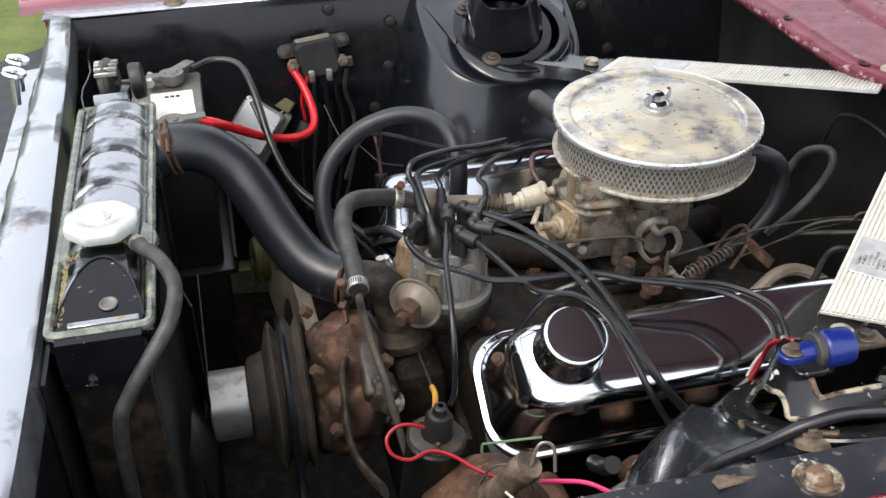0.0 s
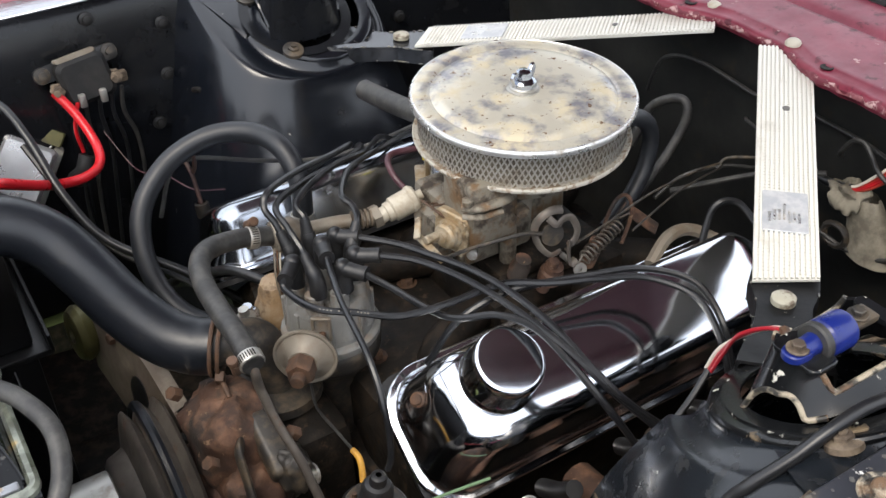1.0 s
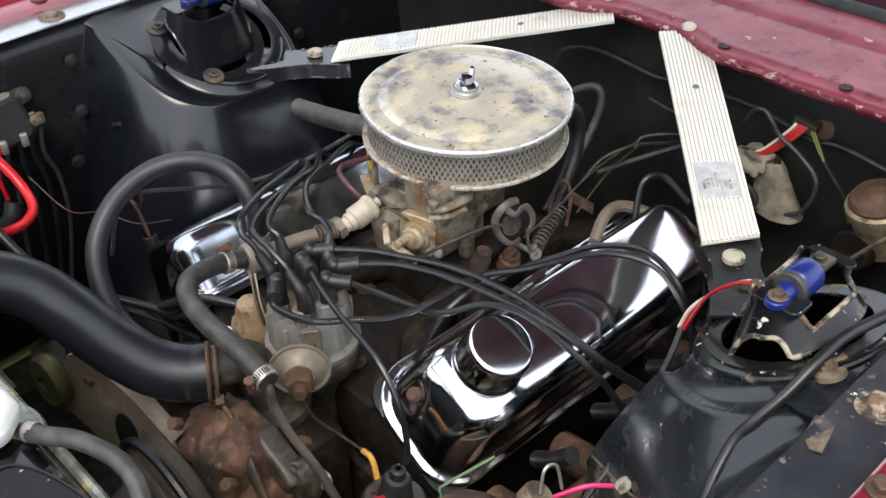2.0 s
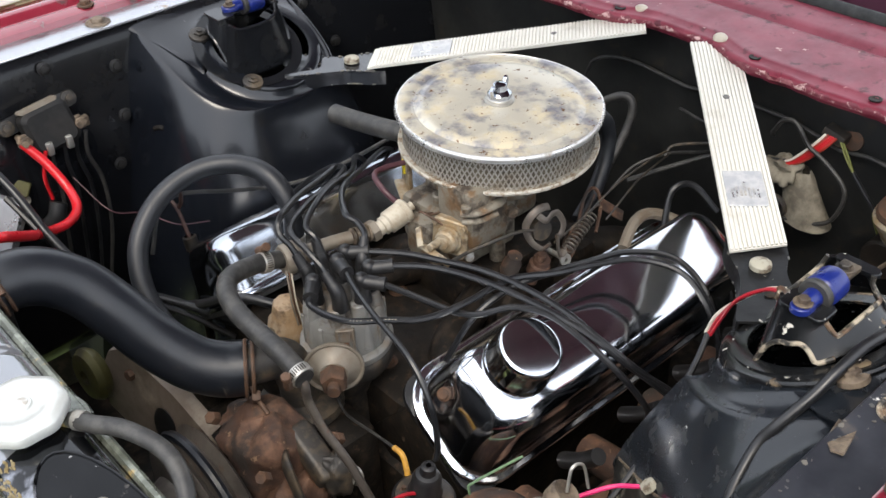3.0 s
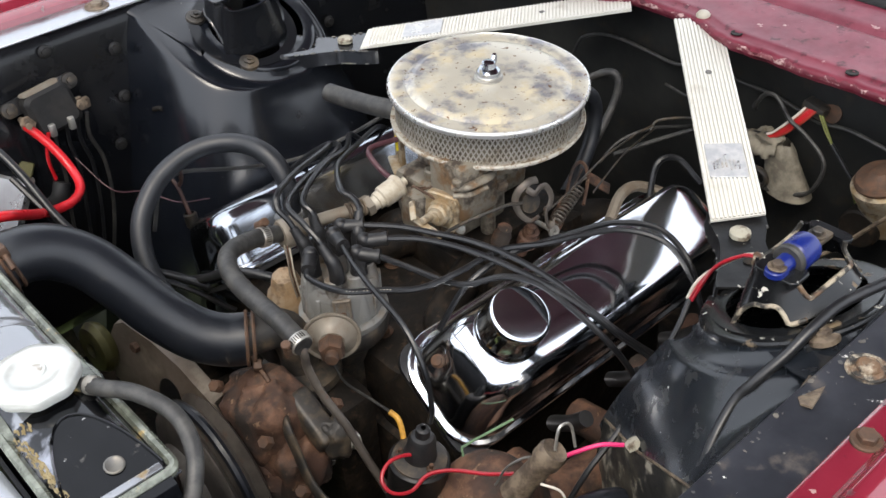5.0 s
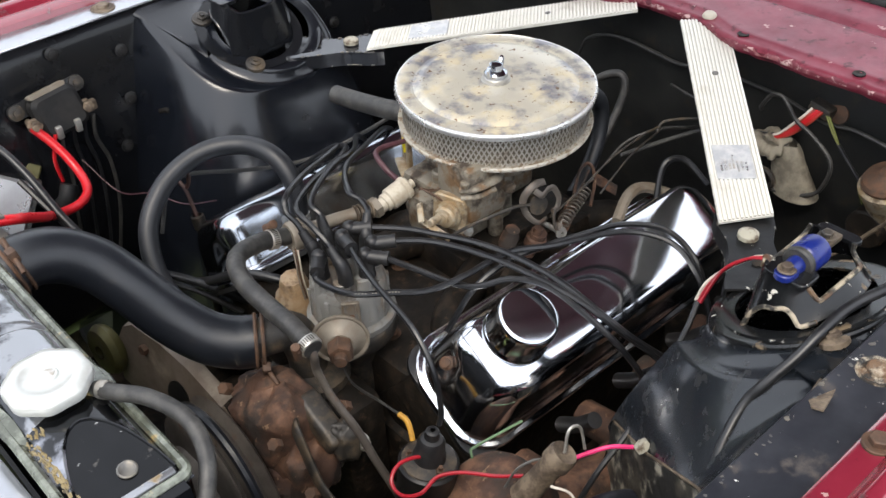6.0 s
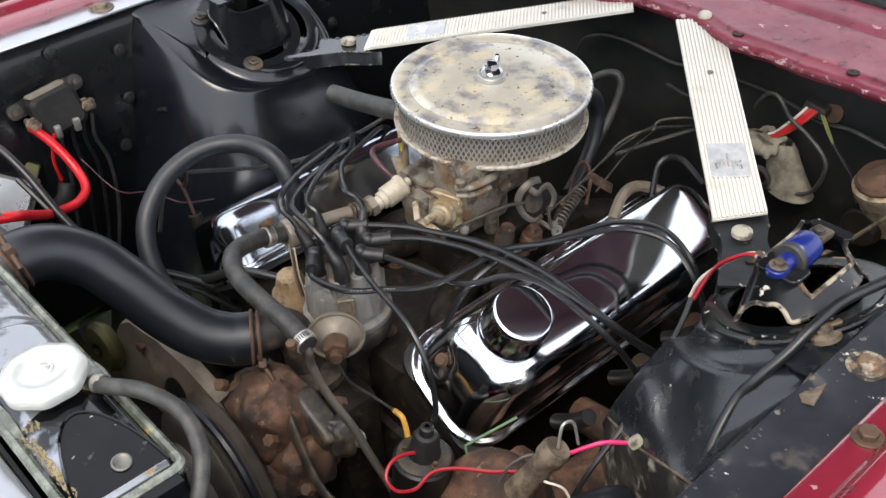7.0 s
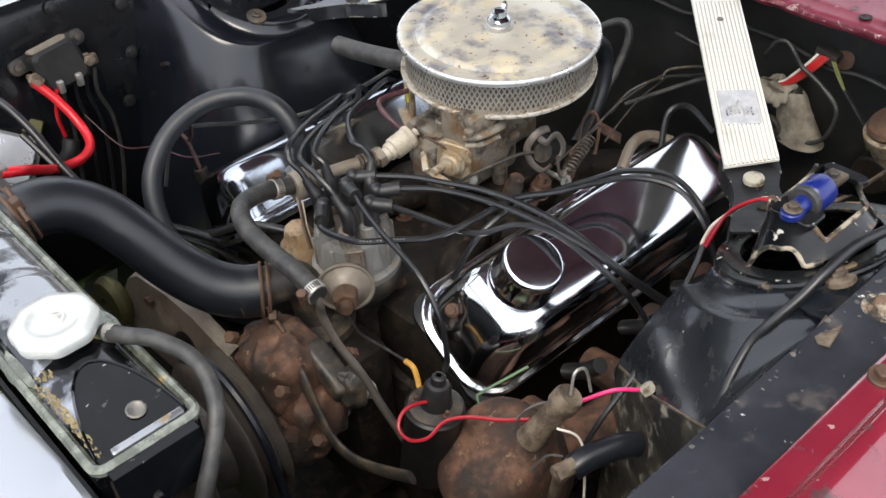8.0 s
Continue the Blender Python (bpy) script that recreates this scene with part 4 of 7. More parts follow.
for x, y in ((0.02, 0.012), (0.150, -0.018)):
    bm = bmesh.new()
    hexnut(bm, arm @ Vector((x, y, 0.004)), arm.col[2].to_3d(), 0.007, 0.007)
    part("arm_bolt", bm, M_RUSTY, brk)

# ---- valve covers ----
BETA = radians(36)


def valve_cover(side, x0, x1, name, label):
    """side -1: faces the near fender. Local axes: x back, w across and down the slope, n off the head."""
    c = 0.053
    wv = Vector((0, side * math.cos(BETA), -math.sin(BETA)))
    nv = Vector((0, side * math.sin(BETA), math.cos(BETA)))
    o = Vector((0, c + side * 0.237, 0.8147)) - nv * 0.092

    def at(x, w, n):
        lift = (0.12 if side < 0 else 0.0) * w * min(1.0, max(0.0, (n - 0.05) / 0.035))  # the top leans less than the base
        return Vector((x, 0, 0)) + o + wv * (w + 0.010 * (1 - n / 0.092)) + nv * (n + lift)

    cover = thing(name, at((x0 + x1) / 2, 0, 0), label, "valve cover", "valve covers")
    # height, inset of the ends, half width, corner
    rows = [(0.0, 0, 0.08, 0.054), (0.004, 0, 0.08, 0.054), (0.0055, 0.0008, 0.0792, 0.0536), (0.0062, 0.003, 0.077, 0.052), (0.0066, 0.0065, 0.073, 0.05), (0.0078, 0.0092, 0.0702, 0.048), (0.011, 0.0108, 0.0682, 0.045), (0.018, 0.0128, 0.0664, 0.0445), (0.03, 0.0165, 0.064, 0.044), (0.044, 0.0215, 0.0614, 0.0408), (0.058, 0.0275, 0.059, 0.037), (0.066, 0.0315, 0.0577, 0.0345), (0.0735, 0.0362, 0.0562, 0.033), (0.0795, 0.0408, 0.0545, 0.032), (0.0840, 0.0452, 0.0522, 0.031), (0.0872, 0.0500, 0.0492, 0.029), (0.0894, 0.0552, 0.0455, 0.027), (0.0910, 0.0610, 0.0412, 0.0245), (0.0921, 0.0675, 0.0362, 0.0215), (0.0929, 0.076, 0.030, 0.0175), (0.0935, 0.087, 0.022, 0.012), (0.0938, 0.11, 0.009, 0.004)]

    def ring(n, inset, h, r):
        out = []
        if side > 0:  # steeper walls
            h += 0.0115 * min(1.0, n / 0.0735) * (1 - max(0.0, n - 0.0735) / 0.05)
        base = rrect(x0 + inset * (1.0 if side < 0 else 0.5), x1 - 0.75 * inset, -h, h, r, 8)
        k = len(base) // 2  # end of the corner at the front, far side
        first, last = base[k - 1], base[k]
        pts = base[:k] + [(first[0], first[1] + (last[1] - first[1]) * j / 15) for j in range(1, 15)] + base[k:]
        for x, w in pts:
            if x < x0 + 0.09 and n > 0.03:  # pocket for the bolt in the front corner
                d = math.hypot((w + 0.034) / 0.024, (n - 0.042) / 0.024)
                x += 0.011 * max(0.0, 1 - d * d) ** 2
            out.append(at(x, w, n))
        return out

    bm = bmesh.new()
    loft(bm, [ring(*row) for row in rows])
    part("cover_shell", bm, M_CHROME if side < 0 else M_CHROMEDULL, cover, sharp=75)
    bm = bmesh.new()
    loft(bm, [[at(x, w, n) for x, w in rrect(x0 + 0.001, x1 - 0.001, -0.078, 0.078, 0.029, 6)] for n in (-0.007, -0.0005)])
    part("gasket", bm, M_BOOT, cover)
    bm = bmesh.new()
    lathe(bm, [(0.0, 0), (0.0085, 0), (0.0082, 0.002), (0.0062, 0.003), (0.0062, 0.007), (0.005, 0.008), (0, 0.008)], at(x0 + 0.028, -0.034, 0.038), (wv * -0.1 + nv * 0.75 + Vector((-0.6, 0, 0))).normalized(), 18)
    part("cover_bolt", bm, M_RUSTY, cover, "small rusty cover bolt")
    return cover, at, nv


near_cover, near_at, near_n = valve_cover(-1, -0.248, 0.262, "valve_cover", "polished chrome valve cover with an oil filler cap on it")
far_cover, far_at, far_n = valve_cover(1, -0.308, 0.176, "valve_cover", "polished chrome valve cover half hidden behind ignition cables")
cap = thing("oil_filler_cap", near_at(-0.153, -0.010, 0.092), "round chrome oil filler cap on the valve cover", "oil cap")
bm = bmesh.new()
cap_axis = Vector((0, -math.sin(radians(30)), math.cos(radians(30))))
lathe(bm, [(0.026, -0.012), (0.038, -0.004), (0.0405, 0.001), (0.0405, 0.004), (0.0385, 0.006), (0.0375, 0.008), (0.0372, 0.037), (0.0368, 0.0425), (0.0360, 0.0452), (0.0345, 0.0468), (0.0328, 0.0474), (0.0312, 0.0476), (0.012, 0.0478), (0.0, 0.0478)], near_at(-0.153, -0.010, 0.0935), cap_axis, 48)
part("cap_shell", bm, M_CHROME, cap, sharp=60)
bm = bmesh.new()
lathe(bm, [(0.0, -0.01), (0.0335, -0.01), (0.0335, 0.001), (0.0, 0.001)], near_at(-0.153, -0.010, 0.0935), cap_axis, 40)
part("cap_gasket", bm, M_BOOT, cap)

# ---- air cleaner ----
AC = Vector((0.027, 0.033, 1.0))
AX = Vector((0.0, -0.045, 1.0)).normalized()
ac = thing("air_cleaner", AC - AX * 0.054, "round chrome air cleaner with weathered tan-stained lid", "air cleaner")
bm = bmesh.new()
lathe(bm, [(0.118, -0.0075), (0.1268, -0.007), (0.1278, -0.0055), (0.1278, -0.0015), (0.1265, 0.0004), (0.124, 0.001), (0.110, 0.0012), (0.1075, 0.0004), (0.1055, -0.0010), (0.103, 0.0002), (0.100, 0.0026), (0.092, 0.0034), (0.05, 0.0048), (0.022, 0.0052), (0.0, 0.0052)], AC, AX, 96)
lid = part("lid", bm, M_PATINA, ac, "mottled tan and grey chrome lid", sharp=60)
bm = bmesh.new()
lathe(bm, [(0.1262, -0.0078), (0.1284, -0.0070), (0.1290, -0.0045), (0.1287, -0.0015), (0.1272, 0.0006), (0.1258, 0.0010), (0.1250, 0.0002), (0.1262, -0.004)], AC, AX, 96, True)
part("rim", bm, M_BRIGHT, lid, "bright chrome rolled rim")
bm = bmesh.new()
lathe(bm, [(0.112, -0.049), (0.1225, -0.0488), (0.1250, -0.0475), (0.1262, -0.0500), (0.1255, -0.0530), (0.118, -0.0545), (0.075, -0.060), (0.064, -0.066), (0.0, -0.066)], AC, AX, 96)
part("base_pan", bm, M_PAN, ac, "pale corroded steel base pan")
bm = bmesh.new()
lathe(bm, [(0.1145, -0.050), (0.1145, -0.006)], AC, AX, 72)
part("filter_element", bm, M_FILTER, ac, "dark pleated paper filter")
bm = bmesh.new()
turn = turned(AX)
for sgn in (-1, 1):
    for k in range(116):
        a0 = 2 * math.pi * k / 116
        pts = []
        for j in range(9):
            t = j / 8
            a = a0 + sgn * 2 * math.pi / 116 * 3.5 * t
            r = 0.1195 + 0.0006 * sgn * (1 if j % 2 else -1)
            pts.append(AC + turn @ Vector((r * math.cos(a), r * math.sin(a), -0.0485 + 0.0425 * t)))
        rows = []
        for j, q in enumerate(pts):
            way = (pts[min(j + 1, 8)] - pts[max(j - 1, 0)]).normalized()
            out = (q - AC - AX * (q - AC).dot(AX)).normalized()
            across = way.cross(out) * 0.00095
            rows.append([bm.verts.new(q + across), bm.verts.new(q - across), bm.verts.new(q - out * 0.001)])
        for p, q in zip(rows, rows[1:]):
            bridge(bm, p, q)
tagged(part("wire_screen", bm, M_SCREEN, ac), "expanded metal screen of small diamonds", kind="stuff")
bm = bmesh.new()
P = AC + Vector((-0.003, -0.003, 0.005))
lathe(bm, [(0, 0), (0.0185, 0), (0.0185, 0.002), (0.0165, 0.003), (0.0165, 0.005), (0.0155, 0.006), (0, 0.006)], P, AX, 32)
part("nut_washer", bm, M_STEEL, ac)
bm = bmesh.new()
lathe(bm, [(0, 0), (0.0150, 0), (0.0150, 0.006), (0.0125, 0.0085), (0.0095, 0.010), (0.0085, 0.017), (0.006, 0.0185), (0, 0.0185)], P + AX * 0.005, AX, 8)
for s in (-1, 1):
    wing = frame_at(P + AX * 0.010 + Vector((0.0105 * s, 0.0035 * s, 0)), (s * 0.95, 0.32 * s, 0), (0.32, -0.95, 0))
    prism(bm, [(-0.006, -0.003), (0.003, -0.002), (0.0085, 0.004), (0.0100, 0.011), (0.0075, 0.0155), (0.003, 0.0150), (-0.002, 0.009), (-0.006, 0.007)] if s > 0 else [(-0.006, 0.003), (0.003, 0.002), (0.0085, -0.004), (0.0100, -0.011), (0.0075, -0.0155), (0.003, -0.0150), (-0.002, -0.009), (-0.006, -0.007)], wing @ Matrix.Translation((0, 0, -0.002)), 0.004, 0.0008)
part("wing_nut", bm, M_CHROMEDULL, ac, "bent chrome wing nut")

# ---- carburettor ----
carb = thing("carburettor", (0.02, 0.02, 0.785), "dusty tan carburettor with linkage rods below air cleaner", "carburettor")
bm = bmesh.new()
lathe(bm, [(0, 0.0), (0.062, 0.0), (0.062, 0.03), (0.066, 0.045), (0, 0.045)], (0.025, 0.03, 0.898), (0, 0, 1), 40)
box(bm, (0.02, 0.045, 0.893), (0.140, 0.095, 0.014), None, 0.004)
part("air_horn", bm, M_CARB, carb)
bm = bmesh.new()
box(bm, (-0.036, 0.044, 0.857), (0.098, 0.112, 0.066), None, 0.008)
box(bm, (-0.062, -0.012, 0.912), (0.062, 0.062, 0.078), None, 0.007)
box(bm, (0.022, 0.035, 0.906), (0.080, 0.070, 0.060), Matrix.Rotation(0.2, 3, "Z"), 0.010)
part("carb_body", bm, M_CARB, carb)
bm = bmesh.new()
box(bm, (0.045, 0.060, 0.857), (0.080, 0.080, 0.066), None, 0.008)
part("rear_bowl", bm, M_CARB, carb)
bm = bmesh.new()
box(bm, (-0.080, 0.040, 0.852), (0.05, 0.060, 0.055), None, 0.008)
part("fuel_bowl", bm, M_CARB, carb)
bm = bmesh.new()
box(bm, (-0.040, 0.140, 0.900), (0.006, 0.050, 0.085), Matrix.Rotation(-0.5, 3, "Z"), 0.002)
box(bm, (-0.048, 0.135, 0.862), (0.022, 0.050, 0.006), Matrix.Rotation(-0.5, 3, "Z"), 0.002)
part("mounting_plate", bm, M_ZINC, carb, "rust-stained upright bracket plate")
bm = bmesh.new()
tube(bm, [(-0.098, -0.030, 0.926), (-0.085, -0.046, 0.929), (-0.060, -0.050, 0.930), (-0.045, -0.046, 0.928)], 0.0055, 10, 5, flat=0.5)
tube(bm, [(-0.098, -0.032, 0.915), (-0.085, -0.048, 0.918), (-0.060, -0.052, 0.919)], 0.004, 10, 5, flat=0.5)
hexnut(bm, (-0.094, -0.036, 0.931), (-0.1, -0.1, 1), 0.007, 0.007)
part("linkage_strap", bm, M_CARB, carb, "dusty grey folded strap with screw")
bm = bmesh.new()
for k in range(4):
    tube(bm, [(-0.112 + 0.006 * k, 0.030 - 0.006 * k, 0.905), (-0.120 + 0.004 * k, 0.014, 0.917 - 0.004 * k), (-0.108 + 0.004 * k, -0.004, 0.905 - 0.005 * k)], 0.0014, 6, 5)
part("choke_links", bm, M_RUSTY, carb, "thin rusty wire links")
for x, y in ((-0.065, 0.045), (-0.03, -0.020)):
    bm = bmesh.new()
    rod(bm, (x, y, 0.82), (x, y, 0.905), 0.010, None, 16, 0.002)
    part("carb_post", bm, M_CARB, carb)
bm = bmesh.new()
box(bm, (0.02, 0.03, 0.812), (0.15, 0.14, 0.016), None, 0.003)
box(bm, (0.02, 0.03, 0.796), (0.155, 0.145, 0.012), None, 0.002)
part("throttle_base", bm, M_CAST, carb)
bm = bmesh.new()
m = frame_at((-0.094, -0.012, 0.884), (0, 1, 0), (-1, -0.30, 0.12))
prism(bm, rrect(-0.023, 0.025, -0.024, 0.022, 0.008), m, 0.010, 0.002)
lathe(bm, [(0.0175, 0.010), (0.0175, 0.014), (0.0145, 0.0145), (0.0145, 0.021), (0.012, 0.024), (0.007, 0.024), (0.007, 0.028), (0, 0.028)], m.translation, m.col[2].to_3d(), 28)
for u, v in ((-0.018, -0.018), (0.020, -0.018), (0.020, 0.017), (-0.018, 0.017)):
    hexnut(bm, m @ Vector((u, v, 0.010)), m.col[2].to_3d(), 0.0045, 0.004)
part("choke_housing", bm, M_ZINC, carb, "yellowed round choke housing")
bm = bmesh.new()
for a, b in (((-0.124, 0.022, 0.892), (-0.128, 0.008, 0.876)), ((-0.128, 0.010, 0.876), (-0.126, -0.037, 0.871))):
    a, b = Vector(a) + Vector((-0.009, -0.012, 0.010)), Vector(b) + Vector((-0.009, -0.012, 0.010))
    box(bm, (a + b) / 2, ((b - a).length + 0.006, 0.0085, 0.003), frame_at(a, b - a, (-0.6, 0, 0.8)).to_3x3(), 0.001, 1)
rod(bm, (-0.10, -0.010, 0.886), (-0.138, -0.018, 0.890), 0.005, None, 14, 0.001)
part("choke_lever", bm, M_ZINC, carb, "bent tan choke lever")
bm = bmesh.new()
tube(bm, [(-0.135, -0.049, 0.884), (-0.100, -0.048, 0.882), (-0.070, -0.062, 0.890), (-0.045, -0.072, 0.894), (-0.026, -0.078, 0.890)], 0.0022, 8, 5)
part("choke_rod", bm, M_DUSTY, carb)
bm = bmesh.new()
rod(bm, (-0.060, 0.004, 0.850), (-0.084, -0.027, 0.853), 0.0065, None, 16, 0.001)
part("fuel_plug", bm, M_STEEL, carb)
bm = bmesh.new()
m = frame_at((-0.008, -0.078, 0.888), (1, -0.25, 0), (-0.2, -1, 0.25))
curl = [m @ Vector((q[0], q[1], q[2])) for q in ((0.010, 0.022, 0.0), (-0.004, 0.025, 0.004), (-0.018, 0.018, 0.002), (-0.023, 0.004, -0.004), (-0.020, -0.014, -0.002), (-0.010, -0.026, 0.004), (0.002, -0.022, 0.008))]
tube(bm, curl, 0.0048, 8, 4, flat=0.28)
tube(bm, [m @ Vector(q) for q in ((-0.010, 0.018, 0.006), (-0.002, 0.010, 0.010), (0.008, 0.014, 0.008), (0.018, 0.012, 0.006), (0.024, -0.002, 0.006), (0.020, -0.014, 0.006), (0.010, -0.018, 0.008))], 0.0042, 8, 5, flat=0.35)
tube(bm, [m @ Vector(q) for q in ((0.012, -0.012, 0.010), (0.009, -0.024, 0.012), (0.010, -0.038, 0.012), (0.018, -0.036, 0.010))], 0.0048, 8, 5, flat=0.45)
# tan lever in a darker steel colour that paints in its shade
part("throttle_lever", bm, M_PULLEY, carb, "stamped tan throttle lever")
bm = bmesh.new()
lathe(bm, [(0, -0.012), (0.012, -0.012), (0.0135, -0.009), (0.0135, 0.002), (0, 0.003)], m @ Vector((-0.004, -0.004, 0)), m.col[2].to_3d(), 20)
part("throttle_drum", bm, M_DUSTY, carb)
bm = bmesh.new()
rod(bm, (0.026, -0.050, 0.823), (0.026, -0.083, 0.823), 0.0035, None, 12)
lathe(bm, [(0.003, 0), (0.008, 0), (0.008, 0.003), (0.003, 0.003)], (0.026, -0.083, 0.823), (-0.2, -1, 0.3), 18, True)
part("throttle_stud", bm, M_STEEL, carb)
bm = bmesh.new()
tube(bm, [(-0.004, -0.092, 0.868), (0.06, -0.085, 0.874), (0.15, -0.060, 0.869), (0.24, -0.040, 0.856), (0.30, -0.028, 0.843)], 0.0015, 8, 5)
part("throttle_rod", bm, M_DUSTY, carb)
bm = bmesh.new()
a, b = Vector((0.035, -0.078, 0.830)), Vector((0.105, -0.058, 0.842))
ex, ez = frame_at(a, Vector((0, 0, 1)), b - a).col[0].to_3d(), (b - a).normalized()
ey = ez.cross(ex)
tube(bm, [a - ez * 0.01] + [a + (b - a) * (k / 132) + 0.0075 * (ex * math.cos(2 * math.pi * k / 12) + ey * math.sin(2 * math.pi * k / 12)) for k in range(133)] + [b + ez * 0.02], 0.0014, 5, 1)
part("return_spring", bm, M_PULLEY, carb, "coiled rusty return spring")
bm = bmesh.new()
m = frame_at((0.115, -0.055, 0.838), (1, 0.2, 0.15), (0.1, -0.8, 0.6))
tube(bm, [m @ Vector(q) for q in ((-0.055, -0.004, 0), (-0.030, 0.012, 0), (0.0, 0.026, 0), (0.020, 0.026, 0), (0.024, 0.014, 0), (0.010, -0.002, 0), (-0.020, -0.018, 0))], 0.0024, 8, 5)
tube(bm, [m @ Vector(q) for q in ((-0.048, 0.002, 0.002), (-0.015, 0.010, 0.002), (0.014, 0.018, 0.002))], 0.0018, 8, 5)
box(bm, m @ Vector((0.030, -0.016, -0.004)), (0.016, 0.044, 0.003), m.to_3x3() @ Matrix.Rotation(0.5, 3, "Z"), 0.001, 1)
part("spring_bracket", bm, M_CASTRUST, carb, "rusty spring bracket")
for p, r, h in (((-0.035, -0.045, 0.815), 0.012, 0.03), ((0.0, -0.06, 0.805), 0.014, 0.024), ((-0.005, -0.055, 0.79), 0.008, 0.05), ((0.06, -0.055, 0.80), 0.01, 0.04)):
    bm = bmesh.new()
    lathe(bm, [(0, 0), (r, 0), (r, h * 0.6), (r * 0.8, h * 0.7), (r * 0.8, h), (0, h)], p, (0.1, -0.3, 1), 14)
    part("linkage_fitting", bm, M_CASTRUST, carb)
bm = bmesh.new()
hexnut(bm, (-0.030, -0.043, 0.905), (-0.3, -1, 0), 0.0085, 0.009)
part("plug_nut", bm, M_CARB, carb)

# ivory check valve ahead of the carburettor
valve = thing("check_valve", (-0.13, 0.075, 0.875), "ivory plastic vacuum valve on a threaded pipe", "vacuum valve")
bm = bmesh.new()
p, q = Vector((-0.145, 0.076, 0.871)), Vector((-0.088, 0.071, 0.886))
lathe(bm, [(0, 0), (0.0095, 0), (0.0095, 0.010), (0.012, 0.011), (0.012, 0.017), (0.015, 0.019), (0.015, 0.040), (0.0168, 0.042), (0.0168, 0.047), (0.014, 0.050), (0.006, 0.050), (0.006, 0.058), (0, 0.058)], p, q - p, 28)
part("valve_body", bm, M_IVORY, valve)
bm = bmesh.new()
tube(bm, [(-0.265, 0.098, 0.878), (-0.20, 0.092, 0.874), (-0.145, 0.076, 0.871)], 0.0085, 14, 4)
lathe(bm, [(0, 0), (0.014, 0), (0.014, 0.010), (0, 0.010)], (-0.152, 0.079, 0.871), (1, -0.1, 0.2), 6)
lathe(bm, [(0, 0), (0.0175, 0), (0.0195, 0.004), (0.0195, 0.024), (0.015, 0.031), (0.011, 0.034), (0, 0.034)], (-0.268, 0.0985, 0.878), (1, -0.09, -0.06), 14)
tpipe = part("threaded_pipe", bm, M_CANISTER, valve, "dirty tan threaded pipe")
for k in range(5):
    bm = bmesh.new()
    c = Vector((-0.176 + 0.005 * k, 0.085 - 0.0015 * k, 0.8730))
    lathe(bm, [(0.008, 0), (0.0115, 0.001), (0.0115, 0.003), (0.008, 0.004)], c, (1, -0.25, -0.02), 12)
    part("thread_ring", bm, M_TAN, tpipe)

# ---- distributor ----
DX, DY = -0.245, 0.015
dist = thing("distributor", (DX, DY, 0.62), "dusty grey distributor with black cable boots in cap", "distributor")
bm = bmesh.new()
lathe(bm, [(0, 0), (0.022, 0), (0.022, 0.10), (0.030, 0.125), (0.046, 0.140), (0.053, 0.150), (0.055, 0.160), (0.055, 0.170), (0.052, 0.174), (0, 0.174)], (DX, DY, 0.62), (0, 0, 1), 40)
part("housing", bm, M_DUSTY, dist, "dark dusty distributor housing")
bm = bmesh.new()
lathe(bm, [(0.0, 0), (0.054, 0.0), (0.0555, 0.003), (0.0555, 0.009), (0.053, 0.012), (0.0485, 0.013), (0.0475, 0.045), (0.0465, 0.056), (0.043, 0.061), (0.0, 0.064)], (DX, DY, 0.793), (0, 0, 1), 40)
dcap = part("cap", bm, M_GREYCAP, dist, "grey plastic distributor cap")
for k in range(8):
    bm = bmesh.new()
    a = radians(45 * k - 2)
    c = (DX + 0.040 * math.cos(a), DY + 0.040 * math.sin(a), 0.812)
    rod(bm, c, (DX + 0.034 * math.cos(a), DY + 0.034 * math.sin(a), 0.870), 0.0115, 0.0100, 16, 0.001)
    part("cap_tower", bm, M_GREYCAP, dcap)
bm = bmesh.new()
rod(bm, (DX, DY, 0.85), (DX, DY, 0.885), 0.0115, 0.0105, 16, 0.001)
part("cap_tower", bm, M_GREYCAP, dcap)
for k in range(8):
    a = radians(45 * k + 20)
    bm = bmesh.new()
    box(bm, (DX + 0.0475 * math.cos(a), DY + 0.0475 * math.sin(a), 0.826), (0.005, 0.006, 0.040), Matrix.Rotation(a, 3, "Z"), 0.0015)
    part("cap_rib", bm, M_GREYCAP, dcap)
for a in (235, 55):
    bm = bmesh.new()
    m = frame_at((DX + 0.0475 * math.cos(radians(a)), DY + 0.0475 * math.sin(radians(a)), 0.838), (-math.sin(radians(a)), math.cos(radians(a)), 0), (math.cos(radians(a)), math.sin(radians(a)), 0.05))
    for u0, v0, u1, v1 in ((-0.011, 0.008, 0.011, 0.0115), (-0.011, -0.018, -0.0075, 0.0115), (0.0075, -0.018, 0.011, 0.0115)):
        box(bm, m @ Vector(((u0 + u1) / 2, (v0 + v1) / 2, 0.001)), (u1 - u0, v1 - v0, 0.005), m.to_3x3(), 0.001, 1)
    part("clip_recess", bm, M_CANISTER, dcap, "tan worn rim round the clip seat")
    a = radians(a)
    bm = bmesh.new()
    c = Vector((math.cos(a), math.sin(a), 0))
    tube(bm, [Vector((DX, DY, 0.80)) + c * 0.054, Vector((DX, DY, 0.823)) + c * 0.0535, Vector((DX, DY, 0.827)) + c * 0.047], 0.004, 8, 4)
    box(bm, Vector((DX, DY, 0.812)) + c * 0.054, (0.012, 0.004, 0.02), Matrix.Rotation(a + math.pi / 2, 3, "Z"), 0.001)
    part("cap_clip", bm, M_RUSTY, dist)
bm = bmesh.new()
ca = Vector((-0.60, -0.80, 0.06)).normalized()
